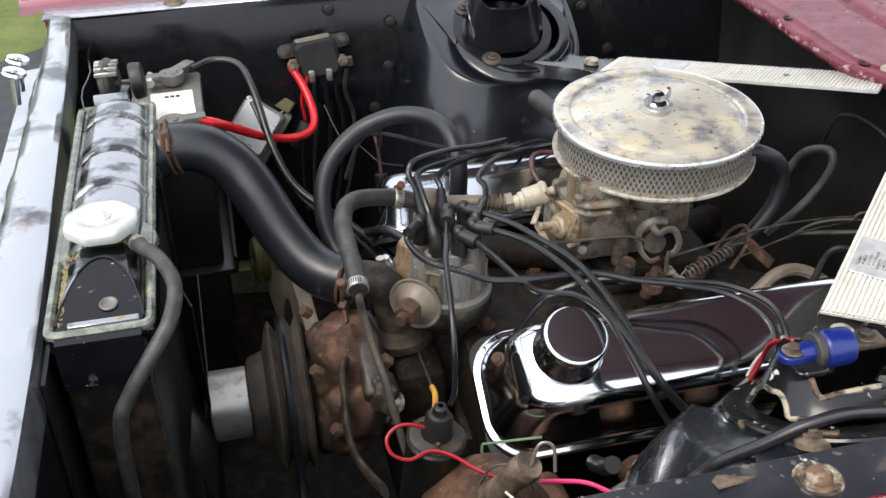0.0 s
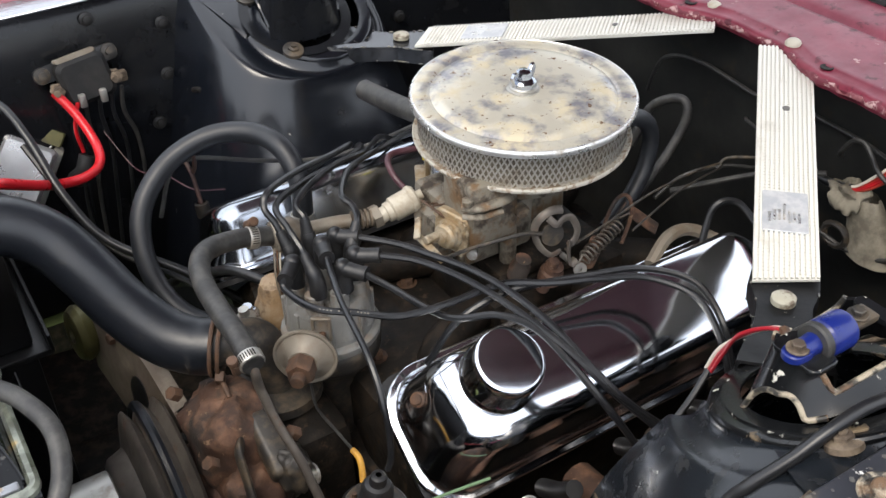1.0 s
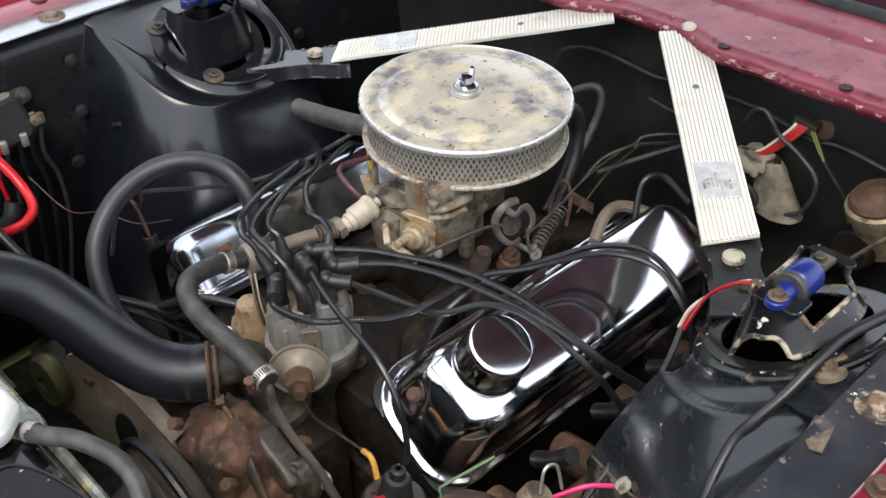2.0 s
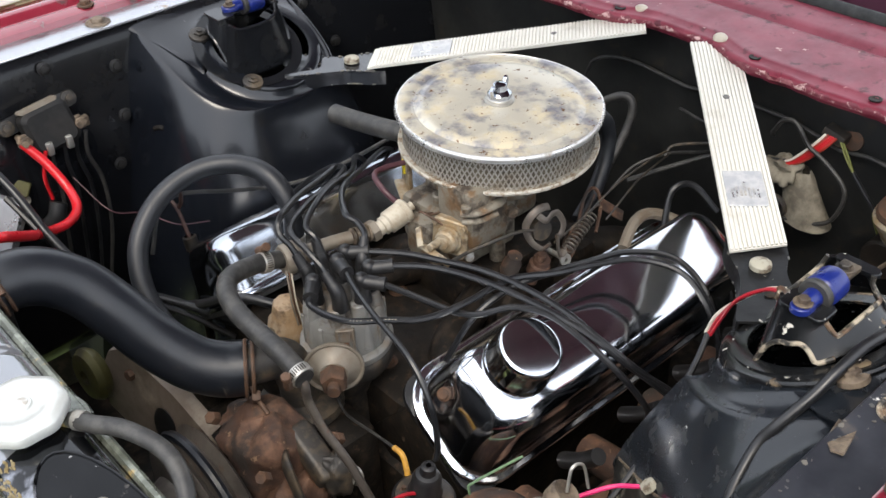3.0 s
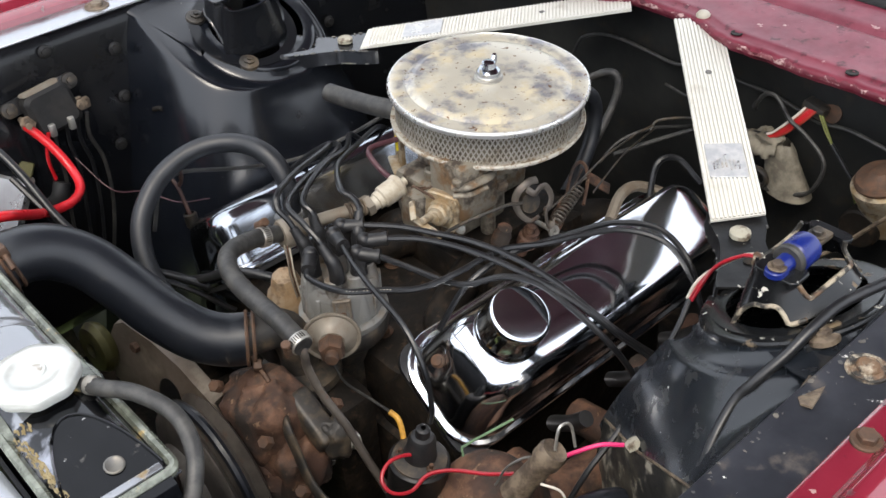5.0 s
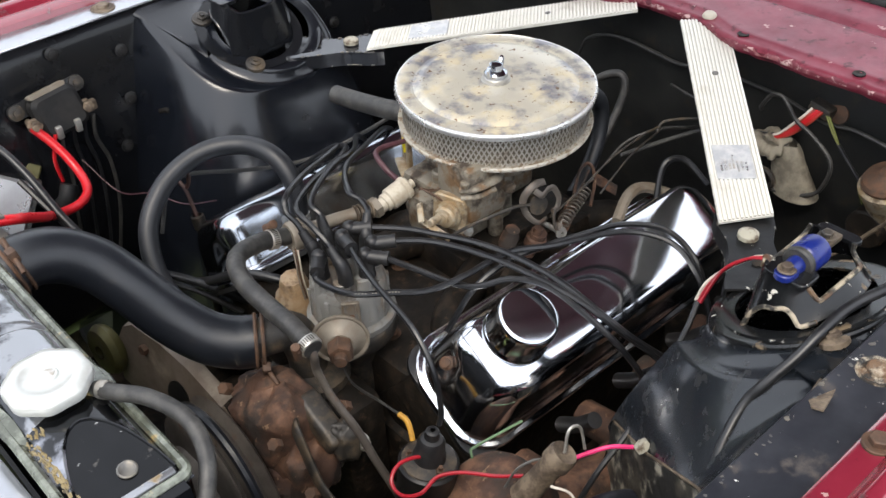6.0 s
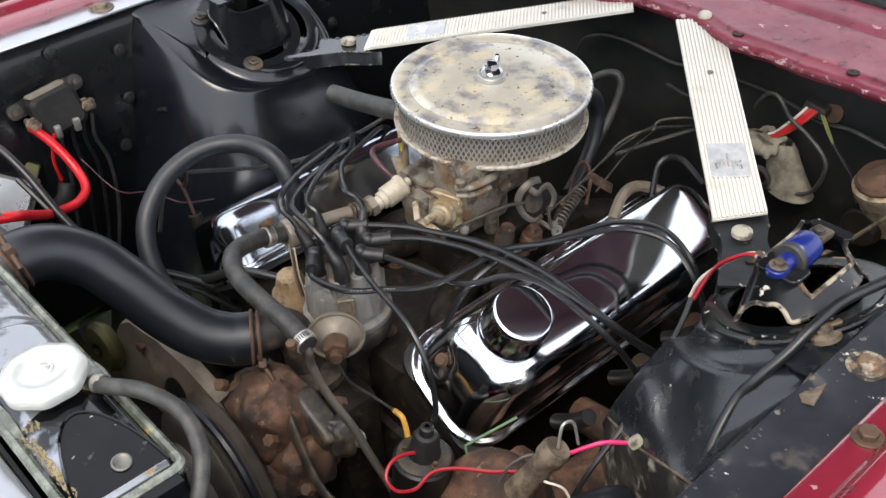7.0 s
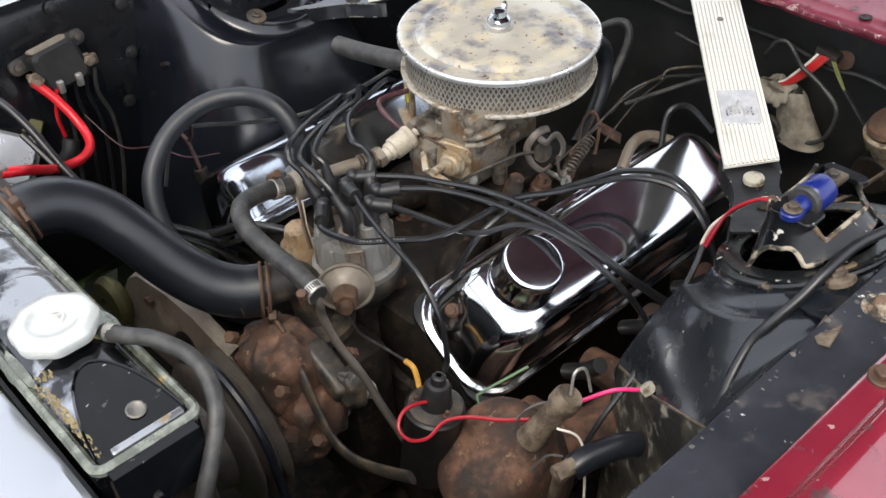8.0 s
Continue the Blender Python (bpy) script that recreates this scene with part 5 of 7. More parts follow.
c0 = Vector((-0.298, -0.033, 0.815))
lathe(bm, [(0, -0.012), (0.020, -0.012), (0.032, -0.004), (0.0345, 0.0), (0.0345, 0.0025), (0.0325, 0.003), (0.030, 0.0015), (0.022, 0.006), (0.018, 0.011), (0.016, 0.014), (0, 0.014)], c0, ca, 40)
rod(bm, c0 - ca * 0.03, c0 - ca * 0.008, 0.012, None, 16)
part("vacuum_can", bm, M_CANISTER, dist, "tan dusty vacuum advance canister")
bm = bmesh.new()
hexnut(bm, c0 + ca * 0.012, ca, 0.0155, 0.022)
rod(bm, c0 + ca * 0.033, c0 + ca * 0.045, 0.0075, None, 14, 0.001)
part("can_nut", bm, M_RUSTY, dist, "rusty brown hex fitting")

# ---- cables from the cap ----
def boot(parent_bm, p, way, r=0.0094):
    """An elbow boot on a cap tower at p that turns towards way."""
    p, way = Vector(p), Vector(way).normalized()
    up = Vector((0, 0, 1))
    lathe(parent_bm, [(r * 0.9, -0.020), (r * 1.10, -0.0195), (r * 1.10, -0.016), (r, -0.014), (r, 0.008), (r * 0.96, 0.0125), (r * 0.80, 0.0165), (r * 0.48, 0.0190), (0, 0.0196)], p, up, 18)
    a = p + up * 0.0085
    tube(parent_bm, [a, a + way * 0.012, a + way * 0.026], r * 0.98, 16, 3, taper=r * 0.80)
    tube(parent_bm, [a + way * 0.0235, a + way * 0.0280], r * 0.90, 16, 1, raw=True)
    return a + way * 0.026


def plug_cable(deg, pts, label, r=0.0038, straight=False):
    a = radians(deg)
    p = Vector((DX + 0.034 * math.cos(a), DY + 0.034 * math.sin(a), 0.888)) if deg is not None and deg >= 0 else Vector((DX, DY, 0.900))
    t = thing("ignition_cable", p, label, "ignition cable", "ignition cables")
    bm = bmesh.new()
    first = Vector(pts[0])
    if straight:
        low = p - Vector((0, 0, 0.020))
        way = (first - p).normalized()
        tube(bm, [low, p - Vector((0, 0, 0.006)), p + way * 0.005 + Vector((0, 0, 0.001)), p + way * 0.014], 0.0096, 16, 4, taper=0.0080)
        tube(bm, [p + way * 0.012, p + way * 0.031], 0.0074, 14, 1, taper=0.0054, raw=True)
        end = p + way * 0.029
    else:
        way = (first - p).normalized()
        way.z = max(-0.45, min(0.1, way.z))
        end = boot(bm, p, way)
    part("cable_boot", bm, M_BOOT, t, "black rubber boot")
    bm = bmesh.new()
    tube(bm, [end - (first - end).normalized() * 0.004] + [Vector(q) for q in pts], r, 8, 7)
    part("cable", bm, M_WIRE, t)
    return t


plug_cable(-1, [(-0.258, -0.034, 0.904), (-0.270, -0.080, 0.903), (-0.281, -0.150, 0.893), (-0.287, -0.188, 0.858), (-0.290, -0.199, 0.812), (-0.296, -0.201, 0.795)], "thin black ignition cable from distributor cap to coil", 0.0034)
plug_cable(322, [(-0.165, -0.050, 0.894), (-0.138, -0.110, 0.892), (-0.120, -0.180, 0.886), (-0.106, -0.235, 0.873), (-0.088, -0.275, 0.845), (-0.045, -0.300, 0.79), (-0.02, -0.30, 0.75)], "black ignition cable draped over the chrome valve cover")
plug_cable(280, [(-0.208, -0.060, 0.886), (-0.178, -0.125, 0.876), (-0.142, -0.160, 0.886), (-0.120, -0.195, 0.882), (-0.110, -0.240, 0.864), (-0.098, -0.280, 0.835), (-0.07, -0.295, 0.78), (-0.06, -0.29, 0.75)], "black ignition cable draped over the chrome valve cover")
marked = plug_cable(176, [(-0.300, -0.006, 0.888), (-0.288, -0.050, 0.887), (-0.253, -0.078, 0.884), (-0.221, -0.106, 0.884), (-0.175, -0.120, 0.888), (-0.11, -0.122, 0.886), (-0.065, -0.150, 0.886), (-0.020, -0.170, 0.885), (0.029, -0.190, 0.877), (0.056, -0.232, 0.868), (0.050, -0.275, 0.850), (0.048, -0.302, 0.80), (0.05, -0.30, 0.75)], "long black ignition cable looping over valve cover rear")
run = smooth_path([Vector(q) for q in [(-0.300, -0.006, 0.888), (-0.288, -0.050, 0.887), (-0.253, -0.078, 0.884), (-0.221, -0.106, 0.884), (-0.175, -0.120, 0.888), (-0.11, -0.122, 0.886), (-0.065, -0.150, 0.886), (-0.020, -0.170, 0.885), (0.029, -0.190, 0.877), (0.056, -0.232, 0.868), (0.050, -0.275, 0.850), (0.048, -0.302, 0.80), (0.05, -0.30, 0.75)]], 12)
aside = Vector((-0.45, -0.45, 0.77)).normalized() * 0.0034
for k in range(14, 28):
    if k % 5 != 3:
        bm = bmesh.new()
        box(bm, run[k] + aside, ((run[k + 1] - run[k]).length * 0.45, 0.0011, 0.0010), frame_at(run[k], run[k + 1] - run[k], aside).to_3x3())
        part("print_mark", bm, M_LEAD, marked, "pale worn print")
plug_cable(40, [(-0.170, -0.012, 0.896), (-0.150, -0.045, 0.894), (-0.125, -0.095, 0.892), (-0.112, -0.150, 0.890), (-0.104, -0.205, 0.882), (-0.098, -0.250, 0.866), (-0.078, -0.285, 0.835), (-0.03, -0.298, 0.78), (-0.012, -0.295, 0.75)], "black ignition cable draped over the chrome valve cover")
plug_cable(134, [(-0.276, 0.060, 0.924), (-0.281, 0.072, 0.938), (-0.268, 0.085, 0.948), (-0.215, 0.125, 0.935), (-0.160, 0.160, 0.918), (-0.118, 0.190, 0.905), (-0.12, 0.25, 0.86), (-0.15, 0.33, 0.78)], "black ignition cable running back to the far side", straight=True)
plug_cable(232, [(-0.270, 0.012, 0.918), (-0.272, 0.035, 0.930), (-0.268, 0.070, 0.938), (-0.215, 0.115, 0.925), (-0.160, 0.150, 0.910), (-0.108, 0.185, 0.898), (-0.08, 0.25, 0.86), (-0.05, 0.33, 0.78)], "black ignition cable running back to the far side", straight=True)
plug_cable(88, [(-0.243, 0.060, 0.920), (-0.243, 0.076, 0.926), (-0.215, 0.100, 0.928), (-0.165, 0.135, 0.920), (-0.11, 0.165, 0.905), (-0.05, 0.24, 0.87), (0.03, 0.33, 0.79)], "black ignition cable running back to the far side", straight=True)
plug_cable(2, [(-0.192, 0.033, 0.914), (-0.189, 0.050, 0.919), (-0.191, 0.070, 0.923), (-0.150, 0.130, 0.912), (-0.09, 0.170, 0.898), (0.0, 0.24, 0.86), (0.09, 0.33, 0.78)], "black ignition cable running back to the far side", straight=True)
bm = bmesh.new()
tube(bm, [(-0.19, -0.10, 0.80), (-0.16, -0.115, 0.855), (-0.11, -0.125, 0.876), (-0.065, -0.140, 0.880), (-0.02, -0.155, 0.880), (0.035, -0.175, 0.877), (0.072, -0.215, 0.868), (0.068, -0.265, 0.845), (0.06, -0.295, 0.79)], 0.0038, 8, 7)
solo("ignition_cable", bm, M_WIRE, (-0.19, -0.10, 0.80), "long black ignition cable looping over valve cover rear", "ignition cable", "ignition cables")

# ---- braces from towers to cowl ----
def brace(side):
    if side < 0:
        a, b = Vector((0.1155, -0.292, 0.899)), Vector((0.407, -0.007, 0.968))
        run = [a, Vector((0.090, -0.314, 0.901)), Vector((0.050, -0.350, 0.905)), Vector((0.012, -0.386, 0.913))]
        bolt, cowl_bolt = Vector((0.090, -0.312, 0.903)), Vector((0.405, -0.0205, 0.970))
    else:
        a, b = Vector((0.1195, 0.413, 0.899)), Vector((0.404, 0.098, 0.963))
        run = [a, Vector((0.094, 0.431, 0.900)), Vector((0.050, 0.460, 0.903)), Vector((0.008, 0.488, 0.910))]
        bolt, cowl_bolt = Vector((0.096, 0.433, 0.903)), Vector((0.413, 0.126, 0.968))
    t = thing("tower_brace", a, "ribbed bare aluminium brace strip from shock tower to cowl", "brace", "tower braces")
    d = (b - a).normalized()
    m = frame_at(a, d, Vector((0, 0, 1)) - d * d.z)
    long, half = (b - a).length - 0.010, 0.0325
    bm = bmesh.new()
    skew = -0.006 if side < 0 else 0.001
    prism(bm, [(-skew, -half), (long, -half), (long, half), (skew, half)], m, 0.003)
    n = 13
    for k in range(n):
        w = -half + 0.002 + (2 * half - 0.004) * k / (n - 1)
        x0 = skew * w / half + 0.001
        prism(bm, [(x0, w - 0.0015), (long, w - 0.0015), (long, w + 0.0015), (x0, w + 0.0015)], m, 0.0056 if side < 0 else 0.0042)
    for k in range(76):
        x = 0.010 + (long - 0.012) * k / 75
        prism(bm, [(x, -half), (x + 0.0024, -half), (x + 0.0024, half), (x, half)], m, 0.0036 if side < 0 else 0.0056)
    s = part("strip", bm, M_ALU, t)
    bm = bmesh.new()
    prism(bm, rrect(0.066, 0.128, -0.022, 0.025, 0.002), m, 0.0066, 0.0006)
    plate = part("plate", bm, M_BADGE, s, "flat worn aluminium badge plate")
    bm = bmesh.new()
    rnd = random.Random(4)
    for k in range(7):
        y = -0.014 + 0.005 * k
        x = 0.078 + rnd.uniform(0, 0.006)
        prism(bm, rrect(x, x + rnd.uniform(0.014, 0.026), y, y + 0.0026, 0.001, 2), m @ Matrix.Translation((0, 0, 0.0062)), 0.0010)
    part("worn_marking", bm, M_BRIGHT, plate)
    bm = bmesh.new()
    lathe(bm, [(0, 0), (0.0045, 0), (0.0045, 0.0007), (0, 0.0007)], m @ Vector((0.276 if side < 0 else 0.285, 0, 0.0052)), m.col[2].to_3d(), 18)
    part("rivet_hole", bm, M_LEAD, s)
    # black end bracket with turned-down edges, waisted, up to the cap
    path = [a + (a - run[1]) * 0.6] + smooth_path(run, 6)
    wide = [0.0335, 0.0335, 0.033, 0.032, 0.031, 0.030, 0.0285, 0.027, 0.026, 0.026, 0.0265, 0.0275, 0.029, 0.031, 0.0335, 0.036, 0.038, 0.040, 0.042, 0.043]

    def strap(i, j):
        along = (path[min(i + 1, len(path) - 1)] - path[max(i - 1, 0)]).normalized()
        across = along.cross(Vector((0, 0, 1))).normalized()
        flat = min(max(j, -1), 1)
        return path[i] + across * wide[i] * (flat + 0.04 * (j - flat)) + Vector((0, 0, -0.003 - 0.022 * abs(j - flat)))

    bm = bmesh.new()
    sheet(bm, strap, range(len(path)), [-2, -1.5, -1.1, -1, -0.9, -0.5, 0, 0.5, 0.9, 1, 1.1, 1.5, 2], 0.003)
    br = part("end_bracket", bm, M_BRACKET if side < 0 else M_CAPBRACKET, t, "black chipped steel end bracket")
    for way in (-1, 1):
        bm = bmesh.new()
        rnd = random.Random(8 + side + way)
        for i in range(1, len(path) - 1):
            for j in (way * 1.02, way * 2):
                if rnd.random() < (0.18 if side < 0 else 0.45):
                    q = strap(i, j)
                    box(bm, q + Vector((0, 0, 0.001)), (rnd.uniform(0.002, 0.008), 0.0022, 0.0022), Matrix.Rotation(math.atan2((path[i + 1] - path[i]).y, (path[i + 1] - path[i]).x), 3, "Z"), 0.0006, 1)
        tagged(part("chipped_edge", bm, M_LEAD, br, "pale bare chips along the edge"), kind="stuff")
    # dark disc laid on as a hole's shade
    bm = bmesh.new()
    lathe(bm, [(0, 0), (0.0055, 0), (0.0055, 0.0008), (0, 0.0008)], run[2] + Vector((0, 0, -0.0015)), (0, 0, 1), 18)
    part("bracket_hole", bm, M_DARK, br)
    bm = bmesh.new()
    lathe(bm, [(0, -0.004), (0.0122, -0.004), (0.012, 0.0015), (0.0105, 0.003), (0.006, 0.0038), (0, 0.004)], bolt, (0, 0, 1), 24)
    part("bolt", bm, M_BOLTPAINT, br, "pale painted round bolt head")
    bm = bmesh.new()
    lathe(bm, [(0, 0), (0.0102, 0), (0.0102, 0.003), (0.009, 0.005), (0.0068, 0.0070), (0, 0.0078)], cowl_bolt + Vector((0, 0, 0.005)), (0, 0, 1), 24)
    part("cowl_bolt", bm, M_IVORY, t, "pale carriage bolt on cowl")


brace(-1)
brace(1)

# ---- radiator ----
rad = thing("radiator", (-0.629, 0.01, 0.44), "black radiator with worn brass seams and domed top tank", "radiator")
bm = bmesh.new()
box(bm, (-0.629, 0.01, 0.70), (0.060, 0.485, 0.53), None, 0.002, 1)
core = part("core", bm, M_SATIN, rad, "dark finned radiator core")
for k in range(60):
    bm = bmesh.new()
    box(bm, (-0.5975, 0.01, 0.452 + 0.0083 * k), (0.004, 0.465, 0.003))
    part("fin", bm, M_SATIN, core)
for y in (-0.238, 0.258):
    bm = bmesh.new()
    box(bm, (-0.629, y, 0.70), (0.078, 0.012, 0.55), None, 0.003, 1)
    part("side_channel", bm, M_DARK, rad)
X0, X1, Y0, Y1 = -0.676, -0.582, -0.238, 0.262


def facet_z(y):
    """Height over the seam of the slanting facet that cuts the dome's near end."""
    return 0.0215 - 0.0175 * max(0.0, (-0.136 - y)) / 0.092


def tank_top(x, y):
    d = (x + 0.629) / 0.041
    if abs(d) >= 1:
        return 0.982
    z = 0.021 * max(0.0, 1 - d * d) ** 0.6
    for g in (0.012, 0.095, 0.190):
        z -= 0.009 * math.exp(-(((y - g - 0.010 * (1 - d * d)) / 0.0042) ** 2)) * (1 - 0.5 * abs(d))
    if y < -0.136:
        z = min(z, facet_z(y))
    end = min(1, (Y1 - 0.006 - y) / 0.014, (y - Y0 - 0.006) / 0.006)
    return 0.982 + z * max(0.0, end) ** 0.5


def facet_half(y):
    return 0.041 * math.sqrt(max(0.0, 1 - (facet_z(y) / 0.021) ** (1 / 0.6)) if facet_z(y) < 0.021 else 0.0)


bm = bmesh.new()
sheet(bm, lambda x, y: Vector((x, y, tank_top(x, y))), steps(X0, X1, 40), steps(-0.112, Y1, 220), 0.002)
part("tank_dome", bm, M_DOME, rad, "worn ribbed tank dome with reflections painted in", sharp=60)
# flanks beside the arch, their bright reflection put into the base colour
bm = bmesh.new()
sheet(bm, lambda x, y: Vector((x, y, tank_top(x, y))), steps(X0, X1, 40), steps(Y0, -0.112, 60), 0.002)
part("tank_end", bm, M_ENDSILVER, rad, "black tank end with silver painted as mirrored sky", sharp=60)
bm = bmesh.new()
sheet(bm, lambda y, u: Vector((-0.629 + u * facet_half(y) * 0.985, y, 0.982 + facet_z(y) + 0.0006)), steps(-0.1395, -0.226, 26), steps(-1, 1, 14), 0.0012)
arch = part("arch_plate", bm, M_TANK, rad, "glossy black arched facet")
bm = bmesh.new()
rim = [Vector((-0.629 + s * facet_half(y), y, 0.982 + facet_z(y) + 0.0012)) for s, ys in ((-1, steps(-0.224, -0.139, 24)), (1, steps(-0.139, -0.224, 24))) for y in ys]
tube(bm, rim, 0.0013, 6, 1, raw=True)
part("arch_ridge", bm, M_ENDSILVER, arch, "thin silver bead round the arched facet")
rnd = random.Random(31)
bm = bmesh.new()
for k in range(150):
    y = -0.112 - rnd.random() ** 1.3 * 0.115
    x = X0 + 0.0115 + rnd.uniform(-0.003, 0.003) * (4.0 if y > -0.128 else 1)
    lumpy(bm, (x, y, tank_top(x, y) + 0.0002), (rnd.uniform(0.0012, 0.0032), rnd.uniform(0.002, 0.0075), 0.0012), k * 1.7, 0.6, 1.0, 5)
tagged(part("sealant", bm, M_SEALANT, rad, "lumpy ochre sealant along the seam"), kind="stuff")
bm = bmesh.new()
loft(bm, [[Vector((x, y, z)) for x, y in rrect(X0 - g, X1 + g, Y0 - g, Y1 + g, 0.010)] for z, g in ((0.940, -0.002), (0.945, 0.0), (0.972, 0.0), (0.9795, 0.0))], True, False)
part("tank_side", bm, M_TANK, rad)
bm = bmesh.new()
edge = rrect(X0 + 0.002, X1 - 0.002, Y0 + 0.002, Y1 - 0.002, 0.009, 4)
tube(bm, [Vector((x, y, 0.985)) for x, y in edge + edge[:1]], 0.0055, 8, 1, raw=True, flat=0.9)
seam = part("seam_bead", bm, M_SEAM, rad, "worn soldered brass rim")
bm = bmesh.new()
for x in (X0 + 0.0125, X1 - 0.0125):
    box(bm, (x, 0.065, 0.9835), (0.012, 0.37, 0.003), None, 0.001, 1)
box(bm, (X0 + 0.011, -0.18, 0.9835), (0.009, 0.11, 0.003), None, 0.001, 1)
box(bm, (X1 - 0.011, -0.18, 0.9835), (0.009, 0.11, 0.003), None, 0.001, 1)
part("seam_strip", bm, M_SEAM, rad)
bm = bmesh.new()
box(bm, (-0.625, -0.2285, 0.9885), (0.064, 0.007, 0.007), Matrix.Rotation(0.25, 3, "X"), 0.0018)
part("folded_tab", bm, M_DOME, rad, "bright folded tab")
bm = bmesh.new()
sheet(bm, lambda x, k: Vector((x, (-0.226, -0.250, -0.252, -0.253)[k], (0.988, 0.985, 0.970, 0.935)[k])), steps(-0.668, -0.592, 6), range(4), 0.003)
part("near_lip", bm, M_TANK, rad)
bm = bmesh.new()
box(bm, (-0.634, 0.262, 0.998), (0.044, 0.012, 0.014), Matrix.Rotation(-0.3, 3, "X"), 0.002)
part("far_lip", bm, M_DOME, rad, "bright folded tab")
bm = bmesh.new()
lathe(bm, [(0, 0), (0.0088, 0), (0.0085, 0.0010), (0.0072, 0.0014), (0.0056, 0.0002), (0.0, 0.0)], (-0.621, -0.204, 0.982 + facet_z(-0.204) + 0.0016), (0, -0.19, 1), 24)
part("drain_dimple", bm, M_LEAD, rad, "round pressed dimple")
bm = bmesh.new()
lathe(bm, [(0, 0), (0.052, 0), (0.050, 0.004), (0.031, 0.007), (0.027, 0.012), (0.027, 0.020), (0.031, 0.024), (0.0, 0.024)], (-0.628, -0.088, 0.985), (0, 0, 1), 40)
rod(bm, (-0.612, -0.096, 0.997), (-0.592, -0.122, 1.002), 0.0055, None, 12)
part("filler_neck", bm, M_SEAM, rad, "pale worn filler neck")
bm = bmesh.new()
seg = 64
rows = []
for r, z, wave in ((0.026, 0.0, 0), (0.0375, 0.0005, 0.9), (0.0385, 0.003, 1), (0.0385, 0.0095, 1), (0.037, 0.012, 0.9), (0.030, 0.0135, 0.2), (0.0225, 0.0138, 0), (0.0215, 0.0128, 0), (0.011, 0.0128, 0), (0.010, 0.0142, 0), (0.004, 0.0145, 0)):
    ring = []
    for k in range(seg):
        a = 2 * math.pi * k / seg
        rr = r - 0.0022 * wave * (0.5 + 0.5 * math.cos(8 * a))
        ring.append(Vector((-0.628 + rr * math.cos(a), -0.088 + rr * math.sin(a), 1.008 + z)))
    rows.append(ring)
loft(bm, rows)
rcap = part("radiator_cap", bm, M_RADCAP, rad, "pale aluminium pressure cap", sharp=50)
bm = bmesh.new()
lathe(bm, [(0, 0), (0.0062, 0), (0.0058, 0.0010), (0.0046, 0.0014), (0, 0.0015)], (-0.626, -0.088, 1.0218), (0, 0, 1), 20)
part("cap_button", bm, M_BRIGHT, rcap, "dull round centre button")

# slotted hood stop with its rubber disc, beyond the radiator
stop = thing("slotted_stop", (-0.625, 0.335, 0.95), "grey slotted metal stop with a black rubber disc", "hood stop")
bm = bmesh.new()
m = frame_at((-0.630, 0.330, 0.995), (0, -1, 0.1), (-0.2, -0.1, 1))
lathe(bm, [(0.010, -0.01), (0.030, -0.008), (0.033, 0.0), (0.030, 0.006), (0.010, 0.008)], (-0.640, 0.345, 0.988), (1, -0.2, 0.1), 28, True)
part("disc", bm, M_HOSE, stop)
for k in range(6):
    bm = bmesh.new()
    box(bm, (-0.642 + 0.0, 0.320 + 0.009 * k, 1.014 - 0.0009 * (k - 2.5) ** 2), (0.030, 0.0035, 0.006), None, 0.001, 1)
    part("bar", bm, M_STEEL, stop)
bm = bmesh.new()
lathe(bm, [(0, 0), (0.024, 0.0), (0.026, 0.004), (0.024, 0.016), (0, 0.018)], (-0.612, 0.345, 0.985), (1, 0, 0.1), 24)
part("rubber", bm, M_BOOT, stop)
bm = bmesh.new()
box(bm, (-0.63, 0.34, 0.955), (0.03, 0.05, 0.05), None, 0.004)
part("foot", bm, M_BLACK, stop)

# ---- battery ----
bat = thing("battery", (-0.565, 0.42, 0.70), "grey-topped black battery with white label on tray", "battery")
bm = bmesh.new()
box(bm, (-0.586, 0.415, 0.80), (0.122, 0.235, 0.20), None, 0.006)
part("case", bm, M_SATIN, bat)
bm = bmesh.new()
box(bm, (-0.586, 0.415, 0.907), (0.125, 0.238, 0.016), None, 0.005)
part("lid", bm, M_LEAD, bat, "dull grey battery lid")
bm = bmesh.new()
box(bm, (-0.566, 0.395, 0.9165), (0.062, 0.118, 0.003), Matrix.Rotation(0.04, 3, "Z"), 0.0008, 1)
part("label", bm, M_LABEL, bat, "bright white paper label")
for k in range(3):
    bm = bmesh.new()
    box(bm, (-0.575 + 0.008 * k, 0.435, 0.9184), (0.006, 0.006, 0.001))
    part("label_text", bm, M_DARK, bat)
for y, mt in ((0.318, M_LEAD), (0.488, M_LEAD)):
    bm = bmesh.new()
    rod(bm, (-0.566, y, 0.912), (-0.566, y, 0.936), 0.0105, 0.0095, 20, 0.001)
    part("post", bm, mt, bat)
clamps = []
